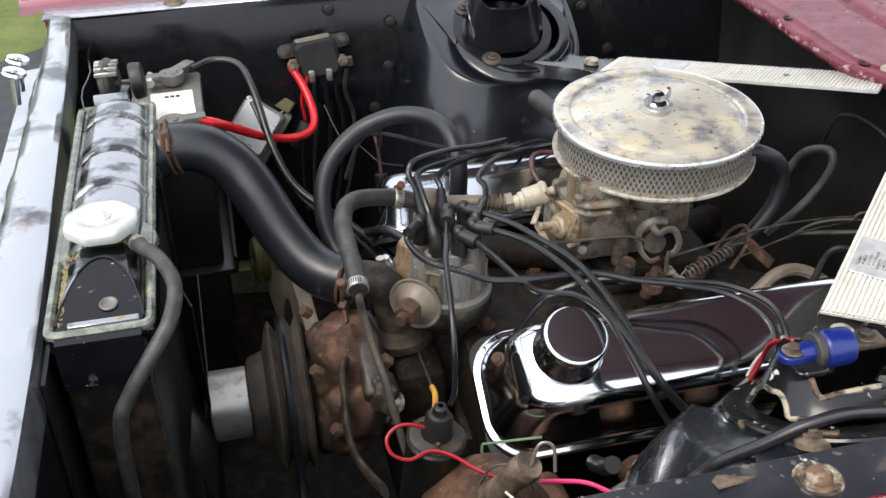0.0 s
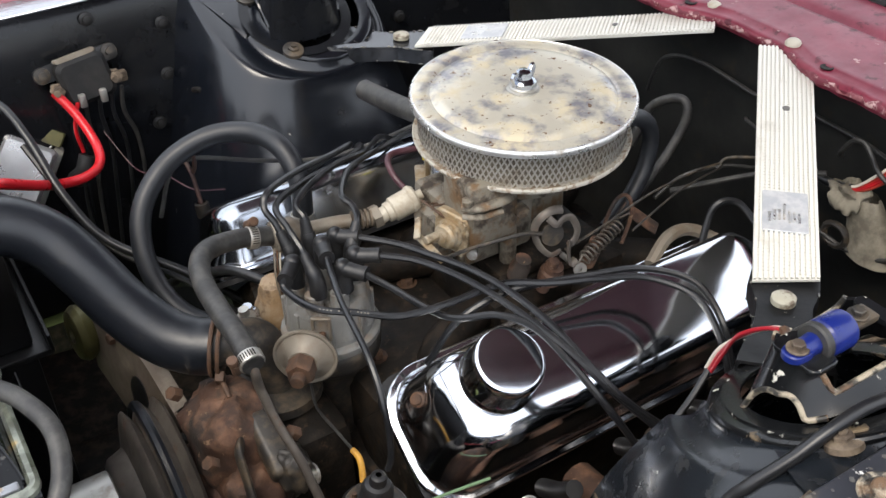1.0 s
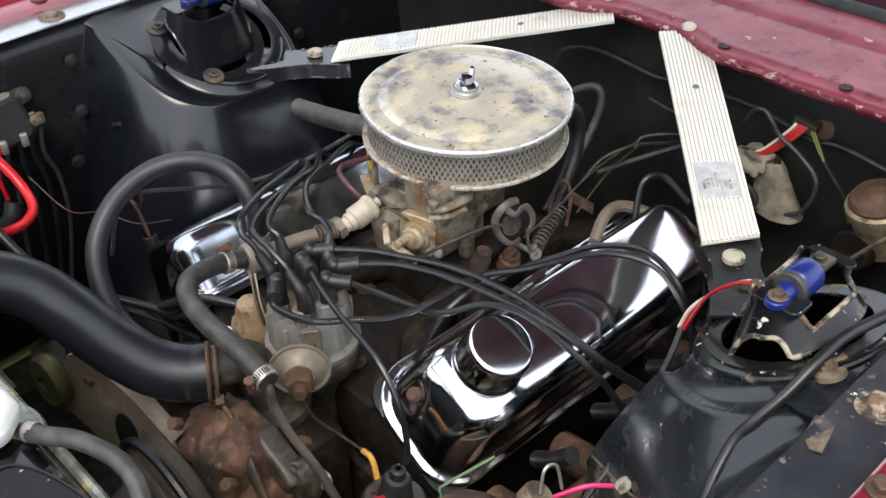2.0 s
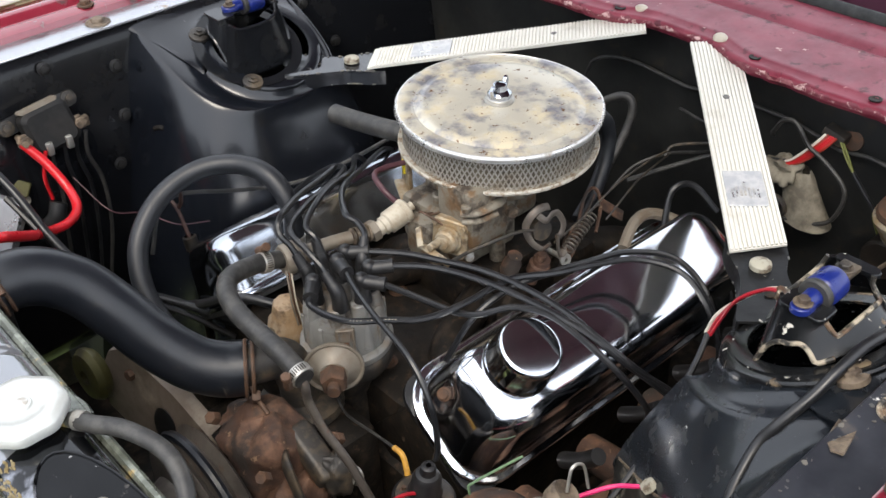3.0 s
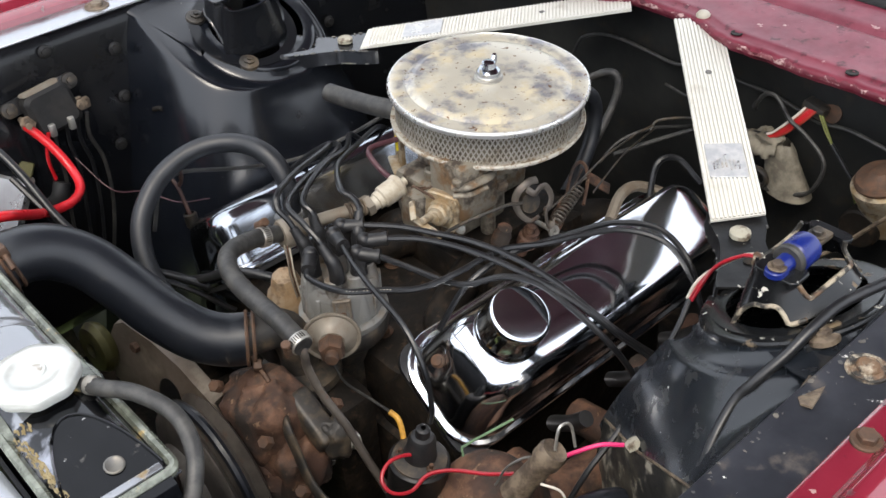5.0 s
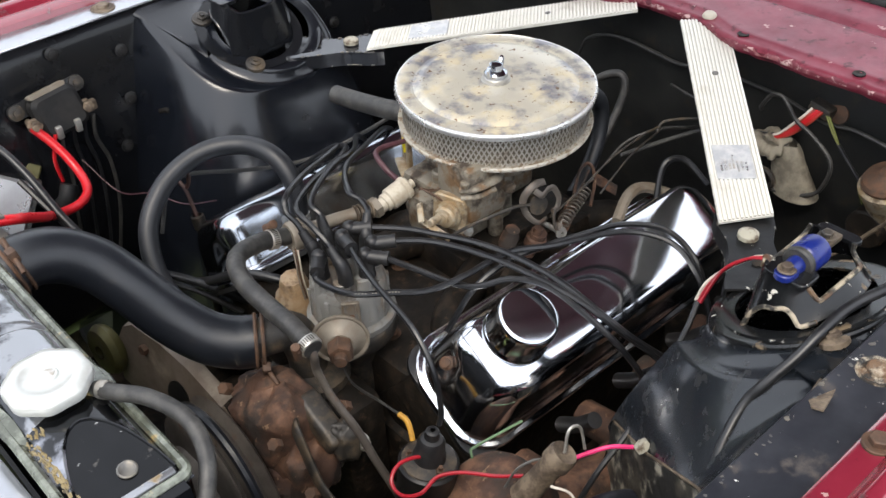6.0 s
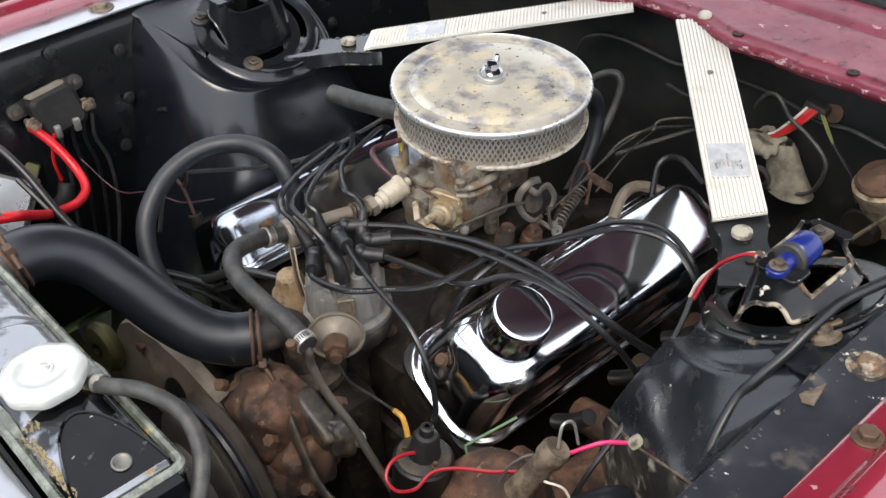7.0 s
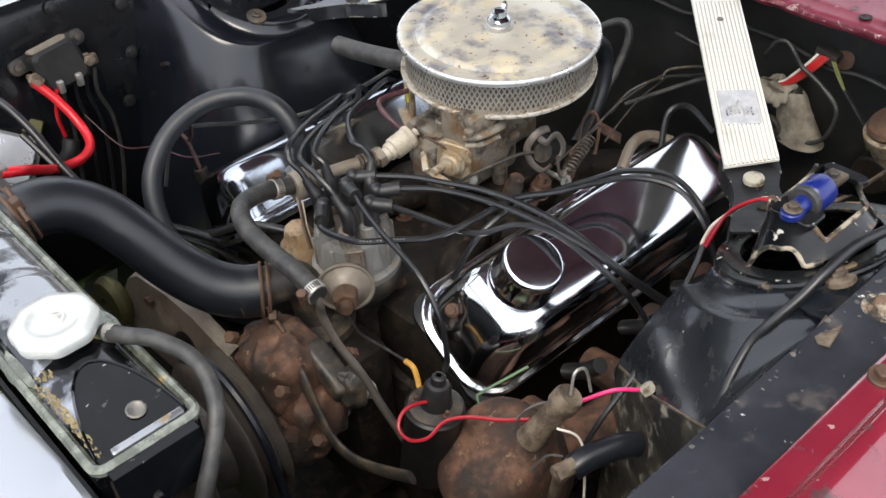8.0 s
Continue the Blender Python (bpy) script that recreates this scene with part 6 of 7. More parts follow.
for y, sx in ((0.318, 1), (0.488, -1)):
    t = thing("battery_clamp", (-0.566, y, 0.92), "corroded grey lead battery clamp with bolt", "battery clamp", "battery clamps")
    bm = bmesh.new()
    lathe(bm, [(0.0105, 0), (0.0185, 0), (0.0185, 0.014), (0.0105, 0.014)], (-0.566, y, 0.921), (0, 0, 1), 24, True)
    box(bm, (-0.540 if sx > 0 else -0.548, y + (0.004 if sx > 0 else 0.028), 0.929), (0.040, 0.020, 0.013), Matrix.Rotation(0.1 if sx > 0 else 0.9, 3, "Z"), 0.003)
    box(bm, (-0.590, y, 0.928), (0.028, 0.018, 0.012), None, 0.003)
    part("clamp_body", bm, M_LEAD, t)
    bm = bmesh.new()
    rod(bm, (-0.598, y - 0.016, 0.929), (-0.598, y + 0.016, 0.929), 0.0045, None, 12)
    hexnut(bm, (-0.598, y - 0.016, 0.929), (0, -1, 0), 0.0075, 0.007)
    part("clamp_bolt", bm, M_STEEL, t)
bm = bmesh.new()
tray = thing("battery_tray", (-0.585, 0.42, 0.42), "black steel battery tray on the far apron", "tray")
box(bm, (-0.586, 0.42, 0.695), (0.16, 0.28, 0.010), None, 0.003)
part("tray_plate", bm, M_SATIN, tray)
for y in (0.30, 0.545):
    bm = bmesh.new()
    box(bm, (-0.586, y, 0.56), (0.12, 0.012, 0.27), None, 0.003)
    part("tray_leg", bm, M_SATIN, tray)
for x in (-0.664, -0.508):
    bm = bmesh.new()
    box(bm, (x, 0.42, 0.708), (0.005, 0.28, 0.024), None, 0.001, 1)
    part("tray_rim", bm, M_SATIN, tray)
bm = bmesh.new()
tube(bm, [(-0.530, 0.318, 0.929), (-0.50, 0.325, 0.915), (-0.455, 0.385, 0.865), (-0.420, 0.430, 0.832), (-0.385, 0.455, 0.818), (-0.360, 0.485, 0.815), (-0.352, 0.52, 0.825), (-0.360, 0.555, 0.855), (-0.377, 0.585, 0.885)], 0.0068, 12, 8)
solo("battery_cable", bm, M_REDCABLE, (-0.50, 0.325, 0.915), "thick bright red battery cable to the starter relay", "cable")
bm = bmesh.new()
tube(bm, [(-0.535, 0.505, 0.930), (-0.50, 0.52, 0.935), (-0.462, 0.50, 0.93), (-0.445, 0.45, 0.90), (-0.43, 0.38, 0.84), (-0.40, 0.33, 0.79), (-0.33, 0.27, 0.75), (-0.27, 0.23, 0.70)], 0.0058, 10, 8)
solo("ground_cable", bm, M_WIRE, (-0.50, 0.52, 0.935), "black battery ground cable to the engine", "cable")
bm = bmesh.new()
tube(bm, [(-0.45, 0.47, 0.88), (-0.425, 0.40, 0.82), (-0.395, 0.34, 0.77), (-0.33, 0.28, 0.73), (-0.28, 0.24, 0.68)], 0.0045, 8, 8)
solo("starter_cable", bm, M_WIRE, (-0.45, 0.47, 0.88), "black cable taped beside the ground cable", "cable")

# ---- starter relay on the far apron ----
relay = thing("starter_relay", (-0.335, 0.62, 0.87), "black starter relay with rusty terminals on apron", "relay")
m = frame_at((-0.330, 0.610, 0.882), (1, 0.0, 0.12), (0, -1, 0.35))
bm = bmesh.new()
prism(bm, rrect(-0.036, 0.036, -0.030, 0.034, 0.012), m, 0.030, 0.006)
part("relay_body", bm, M_RELAY, relay)
bm = bmesh.new()
prism(bm, rrect(-0.062, 0.062, 0.012, 0.036, 0.010), m @ Matrix.Translation((0, 0, -0.012)), 0.006, 0.001)
part("relay_strap", bm, M_SATIN, relay)
for u in (-0.050, 0.050):
    bm = bmesh.new()
    lathe(bm, [(0, 0), (0.012, 0), (0.0115, 0.003), (0.006, 0.004), (0.006, 0.010), (0, 0.011)], m @ Vector((u, 0.024, -0.006)), m.col[2].to_3d(), 20)
    part("strap_screw", bm, M_DUSTY, relay)
bm = bmesh.new()
prism(bm, rrect(-0.032, 0.028, 0.034, 0.0405, 0.003), m @ Matrix.Translation((0, 0, 0.006)), 0.018, 0.002)
part("relay_plate", bm, M_CANISTER, relay, "pale grey edge strip")
for x in (-0.372, -0.290):
    bm = bmesh.new()
    rod(bm, (x, 0.618, 0.880), (x - 0.004, 0.572, 0.888), 0.0045, None, 12)
    hexnut(bm, (x, 0.596, 0.884), (0, -1, 0.2), 0.010, 0.008)
    hexnut(bm, (x, 0.583, 0.886), (0, -1, 0.2), 0.009, 0.006)
    box(bm, (x + 0.006, 0.600, 0.878), (0.026, 0.012, 0.016), None, 0.003)
    part("terminal", bm, M_TAN, relay, "corroded tan terminal stud")
for x in (-0.345, -0.315):
    bm = bmesh.new()
    rod(bm, (x, 0.60, 0.872), (x, 0.575, 0.872), 0.0055, None, 12)
    box(bm, (x, 0.575, 0.868), (0.010, 0.010, 0.020), None, 0.002)
    part("small_terminal", bm, M_STEEL, relay)
for k, (x, c) in enumerate(((-0.352, M_WIRE), (-0.338, M_HOSE), (-0.318, M_WIRE), (-0.300, M_WIRE), (-0.285, M_HOSE))):
    bm = bmesh.new()
    tube(bm, [(x, 0.585, 0.870), (x - 0.004, 0.588, 0.83), (x - 0.008 + 0.004 * k, 0.590, 0.78), (x - 0.02 + 0.006 * k, 0.592, 0.70), (x - 0.02, 0.595, 0.60)], 0.0032, 8, 5)
    solo("relay_lead", bm, c, (x, 0.585, 0.87), "dusty black lead hanging from the starter relay", "wire", "relay leads")
bm = bmesh.new()
tube(bm, [(-0.352, 0.574, 0.868), (-0.365, 0.572, 0.83), (-0.362, 0.575, 0.79)], 0.003, 8, 5)
solo("relay_lead", bm, M_REDCABLE, (-0.352, 0.574, 0.868), "thin red lead below the starter relay", "wire", "relay leads")

# ---- voltage regulator ----
reg = thing("voltage_regulator", (-0.43, 0.60, 0.80), "silver metal voltage regulator box tilted on the apron", "regulator")
m = frame_at((-0.444, 0.616, 0.768), (0.77, 0, -0.63), (-0.2, -1, 0.55))
bm = bmesh.new()
prism(bm, rrect(-0.037, 0.037, -0.045, 0.042, 0.008), m, 0.032, 0.005)
part("cover", bm, M_SILVER, reg)
bm = bmesh.new()
prism(bm, rrect(-0.044, 0.044, -0.052, 0.050, 0.006), m @ Matrix.Translation((0, 0, -0.006)), 0.006, 0.001)
part("base", bm, M_LEAD, reg)
bm = bmesh.new()
prism(bm, rrect(-0.006, 0.038, 0.047, 0.070, 0.003), m @ Matrix.Translation((0, 0, -0.002)), 0.012, 0.002)
part("tag", bm, M_BRASS, reg, "yellowed mounting tag")
for u, v in ((-0.030, 0.046), (0.022, 0.046)):
    bm = bmesh.new()
    rod(bm, m @ Vector((u, v, -0.001)), m @ Vector((u, v, 0.003)), 0.005, None, 14, 0.001)
    part("screw", bm, M_STEEL, reg)
bm = bmesh.new()
box(bm, (-0.444, 0.632, 0.775), (0.09, 0.018, 0.09), None, 0.004)
solo("regulator_bracket", bm, M_BLACK, (-0.444, 0.632, 0.735), "black bracket behind the regulator", "bracket")
bm = bmesh.new()
tube(bm, [(-0.385, 0.565, 0.755), (-0.372, 0.555, 0.77), (-0.36, 0.56, 0.79)], 0.013, 12, 5)
solo("wire_plug", bm, M_BOOT, (-0.372, 0.56, 0.76), "black rubber wiring plug beside regulator", "plug")
# small grommets and bolts on the far apron
for x, z in ((-0.195, 0.925), (-0.205, 0.850), (-0.235, 0.78), (-0.02, 0.70), (0.15, 0.92), (0.20, 0.84), (-0.30, 0.955), (0.26, 0.93)):
    bm = bmesh.new()
    y = YC + 0.612 - 0.012 - (0.955 - z) * 0.17 - 0.001
    lathe(bm, [(0, 0), (0.0105, 0), (0.010, 0.002), (0.0065, 0.003), (0.006, 0.007), (0, 0.008)], (x, y, z), (0, -1, 0.1), 18)
    solo("apron_bolt", bm, M_SATIN, (x, y, z), "black painted bolt on the apron panel", "bolt", "apron bolts")

# ---- hoses ----
hose = thing("radiator_hose", (-0.585, 0.165, 0.95), "thick black rubber upper radiator hose, curved to engine", "radiator hose")
bm = bmesh.new()
tube(bm, [(-0.585, 0.162, 0.958), (-0.555, 0.165, 0.965), (-0.520, 0.162, 0.957), (-0.488, 0.148, 0.934), (-0.466, 0.122, 0.904), (-0.444, 0.092, 0.866), (-0.420, 0.062, 0.838), (-0.396, 0.040, 0.826), (-0.374, 0.026, 0.823)], 0.031, 24, 8)
part("hose_body", bm, M_RUBBER, hose)
for p, w in (((-0.566, 0.164, 0.964), (1, 0.0, 0.2)), ((-0.373, 0.0254, 0.8229), (0.85, -0.52, -0.1))):
    w = Vector(w).normalized()
    bm = bmesh.new()
    for d in (-0.004, 0.004):
        lathe(bm, [(0.0305, 0), (0.0328, 0.0), (0.0338, 0.0020), (0.0328, 0.0040), (0.0305, 0.0040)], Vector(p) + w * d, w, 32, True)
    side = w.cross(Vector((0, 0, 1))).normalized() * 0.6 + Vector((0, 0, 0.8))
    c = Vector(p) + side * 0.034 if p[0] < -0.5 else Vector(p) + Vector((-0.01, -0.028, -0.018))
    box(bm, c, (0.016, 0.012, 0.010), turned(w), 0.002)
    rod(bm, c - Vector((0, 0.020, 0.012)), c + Vector((0, 0.018, 0.012)), 0.003, None, 10)
    part("wire_clamp", bm, M_RUSTY, hose, "rusty double wire hose clamp")
bm = bmesh.new()
rod(bm, (-0.60, 0.162, 0.950), (-0.565, 0.164, 0.962), 0.027, None, 24)
part("tank_outlet", bm, M_SEAM, rad)

bm = bmesh.new()
tube(bm, [(-0.598, -0.110, 1.000), (-0.590, -0.130, 1.004), (-0.573, -0.160, 1.007), (-0.560, -0.198, 1.000), (-0.566, -0.232, 0.985), (-0.588, -0.256, 0.962), (-0.612, -0.268, 0.930), (-0.626, -0.270, 0.89), (-0.630, -0.270, 0.75), (-0.625, -0.27, 0.60)], 0.0075, 14, 8)
hs = thing("overflow_hose", (-0.575, -0.275, 0.915), "grey rubber overflow hose from radiator filler neck", "hose")
part("hose_body", bm, M_HOSE, hs)
bm = bmesh.new()
lathe(bm, [(0.00735, 0), (0.00855, 0), (0.00855, 0.009), (0.00735, 0.009)], (-0.596, -0.114, 1.0008), (0.45, -0.85, 0.15), 24, True)
part("band_clamp", bm, M_STEEL, hs, "thin steel hose band")
bm = bmesh.new()
tube(bm, [(-0.188, 0.200, 0.80), (-0.184, 0.207, 0.865), (-0.187, 0.240, 0.897), (-0.205, 0.285, 0.905), (-0.250, 0.318, 0.900), (-0.307, 0.322, 0.880), (-0.354, 0.305, 0.842), (-0.373, 0.275, 0.795), (-0.368, 0.24, 0.750), (-0.345, 0.20, 0.725), (-0.30, 0.16, 0.72)], 0.0132, 16, 8)
hs = thing("heater_hose", (-0.188, 0.20, 0.80), "grey-black heater hose looping above the engine front", "hose")
part("hose_body", bm, M_HEATER, hs)
bm = bmesh.new()
lathe(bm, [(0.012936, 0), (0.015048, 0), (0.015048, 0.009), (0.012936, 0.009)], (-0.188, 0.200, 0.815), (0.05, 0.08, 1), 24, True)
part("band_clamp", bm, M_STEEL, hs, "thin steel hose band")
bypass = thing("bypass_hose", (-0.30, 0.10, 0.88), "grey rubber bypass hose with worm-drive clamps", "hose")
bm = bmesh.new()
tube(bm, [(-0.268, 0.100, 0.880), (-0.300, 0.097, 0.892), (-0.340, 0.085, 0.903), (-0.362, 0.062, 0.908), (-0.372, 0.028, 0.905), (-0.374, -0.02, 0.902), (-0.374, -0.06, 0.900), (-0.375, -0.100, 0.892)], 0.0112, 14, 8)
part("hose_body", bm, M_HOSE, bypass)
bm = bmesh.new()
tube(bm, [(-0.374, -0.092, 0.893), (-0.374, -0.097, 0.878), (-0.370, -0.092, 0.852), (-0.364, -0.104, 0.816), (-0.355, -0.128, 0.780), (-0.348, -0.150, 0.737), (-0.341, -0.169, 0.700), (-0.33, -0.19, 0.64)], 0.0048, 12, 7)
part("steel_pipe", bm, M_PULLEY, bypass, "brown dusty steel pipe")
for p, w, side in (((-0.286, 0.098, 0.887), (-1, 0, 0.25), (-0.5, 0.45, 0.75)), ((-0.375, -0.088, 0.895), (0, -1, -0.25), (-0.86, 0.2, -0.1))):
    w = Vector(w).normalized()
    side = Vector(side)
    side = (side - w * side.dot(w)).normalized()
    face = Vector((-0.45, -0.55, 0.70))
    face = (face - w * face.dot(w)).normalized()
    m = frame_at(Vector(p) + w * 0.0055, face, w)
    bm = bmesh.new()
    lathe(bm, [(0.0108, 0), (0.0126, 0), (0.0130, 0.0008), (0.0130, 0.0102), (0.0126, 0.011), (0.0108, 0.011)], p, w, 28, True)
    band = part("worm_clamp", bm, M_STEEL, bypass, "bright slotted worm-drive clamp")
    bm = bmesh.new()
    c = Vector(p) + w * 0.0055 + side * 0.0160
    across = w.cross(side).normalized()
    across = across if across.dot(Vector((-0.45, -0.55, 0.70))) > 0 else -across
    box(bm, c - side * 0.001, (0.014, 0.010, 0.006), frame_at(c, across, side).to_3x3(), 0.0015)
    rod(bm, c - across * 0.008, c + across * 0.011, 0.0042, None, 14, 0.001)
    lathe(bm, [(0, 0), (0.0052, 0), (0.0055, 0.001), (0.0055, 0.004), (0.0048, 0.005), (0, 0.0052)], c + across * 0.010, across, 16)
    part("clamp_screw", bm, M_RUSTY, band, "rusty clamp screw")
    # dark bars paint the shade in the band's slots
    for k in range(9):
        a = 0.20 * k - 0.8
        bm = bmesh.new()
        box(bm, m @ Vector((0.0129 * math.cos(a), 0.0129 * math.sin(a), 0)), (0.0008, 0.0011, 0.0072), m.to_3x3() @ Matrix.Rotation(a, 3, "Z"))
        part("slot", bm, M_DARK, band)
# thermostat housing, sender and wires ahead of the distributor
stat = thing("thermostat_housing", (-0.285, 0.085, 0.76), "tan dirty cast thermostat housing beside the distributor", "thermostat housing")
bm = bmesh.new()
lathe(bm, [(0, -0.040), (0.030, -0.040), (0.031, -0.004), (0.029, 0.006), (0.022, 0.016), (0.018, 0.034), (0.015, 0.040), (0, 0.041)], (-0.275, 0.090, 0.790), (-0.12, -0.10, 1), 9)
part("housing_body", bm, M_STAT, stat, "tan corroded casting")
bm = bmesh.new()
prism(bm, rrect(-0.036, 0.036, -0.024, 0.024, 0.014), frame_at((-0.282, 0.082, 0.765), (0.8, -0.6, 0), (0, 0, 1)), 0.012, 0.003)
part("housing_flange", bm, M_CASTRUST, stat)
sender = thing("temperature_sender", (-0.318, 0.095, 0.78), "small silver threaded sender with a blue-grey ring", "sender")
bm = bmesh.new()
lathe(bm, [(0, -0.030), (0.010, -0.030), (0.010, -0.012), (0.0125, -0.011), (0.0125, 0.0), (0, 0.0)], (-0.312, 0.088, 0.790), (-0.1, -0.1, 1), 6)
part("sender_hex", bm, M_STEEL, sender)
bm = bmesh.new()
lathe(bm, [(0, 0), (0.0115, 0), (0.0122, 0.003), (0.0122, 0.008), (0.0095, 0.010), (0.0060, 0.011), (0.0055, 0.020), (0, 0.020)], (-0.312, 0.088, 0.790), (-0.1, -0.1, 1), 20)
part("sender_top", bm, M_CHROMEDULL, sender, "bright grey ring and stud")
for k in range(3):
    run = [(-0.262 - 0.005 * k, 0.092 - 0.003 * k, 0.872), (-0.272 - 0.004 * k, 0.074 - 0.002 * k, 0.858), (-0.275 - 0.003 * k, 0.068, 0.838), (-0.272 - 0.003 * k, 0.066, 0.805)]
    bm = bmesh.new()
    tube(bm, run, 0.0011, 6, 5)
    solo("loom_wire", bm, (M_IVORY, M_RUSTY, M_CANISTER)[k], run[-1], "thin stiff dirty wire rising beside distributor", "wire", "loom wires")
bm = bmesh.new()
tube(bm, [(-0.375, -0.040, 0.735), (-0.397, -0.070, 0.766), (-0.400, -0.090, 0.737), (-0.402, -0.115, 0.706), (-0.398, -0.146, 0.691), (-0.388, -0.184, 0.694), (-0.378, -0.230, 0.712)], 0.0105, 14, 7, flat=0.42)
solo("lower_hose", bm, M_DUSTY, (-0.41, -0.12, 0.74), "flattened old dark hose hanging from the water pump", "hose")
bm = bmesh.new()
tube(bm, [(-0.245, 0.11, 0.78), (-0.29, 0.183, 0.788), (-0.31, 0.25, 0.75), (-0.315, 0.33, 0.70), (-0.33, 0.40, 0.64)], 0.0065, 12, 6)
solo("vacuum_pipe", bm, M_WIRE, (-0.29, 0.183, 0.788), "black shiny pipe across the engine front", "pipe")
bm = bmesh.new()
tube(bm, [(-0.046, 0.285, 0.918), (-0.04, 0.235, 0.922), (-0.032, 0.17, 0.930), (-0.01, 0.11, 0.935)], 0.0135, 16, 6, hollow=0.3)
solo("breather_hose", bm, M_HOSE, (-0.04, 0.235, 0.922), "grey open-ended breather hose beside air cleaner", "hose")
bm = bmesh.new()
tube(bm, [(0.12, 0.00, 0.952), (0.152, -0.010, 0.948), (0.180, -0.008, 0.930), (0.192, -0.006, 0.900), (0.182, -0.010, 0.865), (0.15, -0.02, 0.835), (0.11, -0.03, 0.815)], 0.0105, 16, 7)
solo("crankcase_hose", bm, M_HEATER, (0.15, -0.01, 0.948), "thick dark hose curling down behind the air cleaner", "hose")
bm = bmesh.new()
tube(bm, [(0.20, 0.02, 0.800), (0.25, 0.030, 0.830), (0.280, 0.032, 0.865), (0.290, 0.033, 0.892), (0.290, 0.044, 0.905), (0.283, 0.066, 0.898), (0.272, 0.085, 0.878), (0.25, 0.09, 0.83)], 0.0062, 12, 7)
solo("vacuum_hose", bm, M_HOSE, (0.26, 0.03, 0.84), "dark thin vacuum hose in a loop by firewall", "hose")

# ---- dipstick ----
dip = thing("dipstick", (-0.28, 0.32, 0.76), "rusty looped oil dipstick standing in its tube", "dipstick")
bm = bmesh.new()
tube(bm, [(-0.276, 0.322, 0.795), (-0.276, 0.332, 0.818), (-0.276, 0.343, 0.840), (-0.277, 0.357, 0.852), (-0.276, 0.355, 0.871), (-0.274, 0.343, 0.882), (-0.273, 0.331, 0.872), (-0.273, 0.334, 0.855), (-0.274, 0.343, 0.842)], 0.0030, 8, 6)
part("handle", bm, M_DIPSTICK, dip)
bm = bmesh.new()
tube(bm, [(-0.276, 0.322, 0.795), (-0.276, 0.324, 0.75), (-0.276, 0.325, 0.70), (-0.28, 0.32, 0.62)], 0.0062, 12, 5)
lathe(bm, [(0.006, 0), (0.0095, 0), (0.0095, 0.018), (0.007, 0.020)], (-0.276, 0.322, 0.786), (0.0, 0.2, 1), 16)
part("tube", bm, M_DARK, dip)

# ---- coil, pump and loose wires beside the near valve cover ----
coil = thing("ignition_coil", (-0.315, -0.19, 0.66), "black cylindrical ignition coil with rubber boot on top", "ignition coil")
bm = bmesh.new()
ca = Vector((0.10, -0.10, 1)).normalized()
cb = Vector((-0.322, -0.188, 0.645))
lathe(bm, [(0, 0), (0.032, 0), (0.0335, 0.003), (0.0335, 0.095), (0.0345, 0.097), (0.0345, 0.103), (0.032, 0.1055), (0, 0.1055)], cb, ca, 36)
part("can", bm, M_SATIN, coil)
bm = bmesh.new()
lathe(bm, [(0, 0.1045), (0.0315, 0.1045), (0.0305, 0.107), (0.024, 0.109), (0.017, 0.111), (0.0145, 0.124), (0, 0.124)], cb, ca, 36)
part("coil_top", bm, M_DUSTY, coil, "brown dusty moulded coil top")
bm = bmesh.new()
lathe(bm, [(0.015, 0), (0.0185, 0.001), (0.0185, 0.006), (0.0165, 0.010), (0.0155, 0.026), (0.0125, 0.031), (0.0085, 0.0325), (0.0078, 0.042), (0.0055, 0.044), (0.003, 0.044)], cb + ca * 0.110, ca, 28)
part("boot", bm, M_BOOT, coil)
for d in (Vector((-0.012, 0.016, 0)), Vector((-0.004, -0.020, 0))):
    bm = bmesh.new()
    rod(bm, cb + ca * 0.106 + d * 1.15, cb + ca * 0.117 + d * 1.15, 0.0025, None, 10)
    hexnut(bm, cb + ca * 0.108 + d * 1.15, ca, 0.005, 0.004)
    part("terminal", bm, M_RUSTY, coil)
bm = bmesh.new()
tube(bm, [(-0.303, -0.140, 0.772), (-0.302, -0.152, 0.770), (-0.304, -0.160, 0.761), (-0.307, -0.166, 0.752)], 0.0034, 10, 5)
solo("wire_sleeve", bm, M_YELLOW, (-0.318, -0.16, 0.768), "orange-yellow crimp sleeve on the coil terminal", "sleeve")
bm = bmesh.new()
tube(bm, [(-0.303, -0.140, 0.772), (-0.302, -0.100, 0.765), (-0.300, -0.05, 0.755), (-0.290, -0.015, 0.758)], 0.0017, 6, 6)
solo("points_wire", bm, M_HOSE, (-0.303, -0.14, 0.772), "thin grey wire from coil to distributor", "wire")
bm = bmesh.new()
tube(bm, [(-0.312, -0.205, 0.757), (-0.330, -0.200, 0.770), (-0.352, -0.196, 0.772), (-0.368, -0.203, 0.764), (-0.366, -0.216, 0.752), (-0.348, -0.226, 0.748), (-0.325, -0.228, 0.757), (-0.305, -0.245, 0.762), (-0.285, -0.275, 0.765), (-0.268, -0.300, 0.772)], 0.0022, 8, 7)
solo("coil_wire", bm, M_DARKRED, (-0.33, -0.20, 0.77), "thin red wire looping from coil over the pump", "wire")
bm = bmesh.new()
tube(bm, [(-0.230, -0.322, 0.780), (-0.212, -0.336, 0.790), (-0.192, -0.352, 0.798), (-0.172, -0.367, 0.794)], 0.0024, 8, 6)
solo("pink_wire", bm, M_PINK, (-0.212, -0.336, 0.79), "short bright pink wire beside tower", "wire")
bm = bmesh.new()
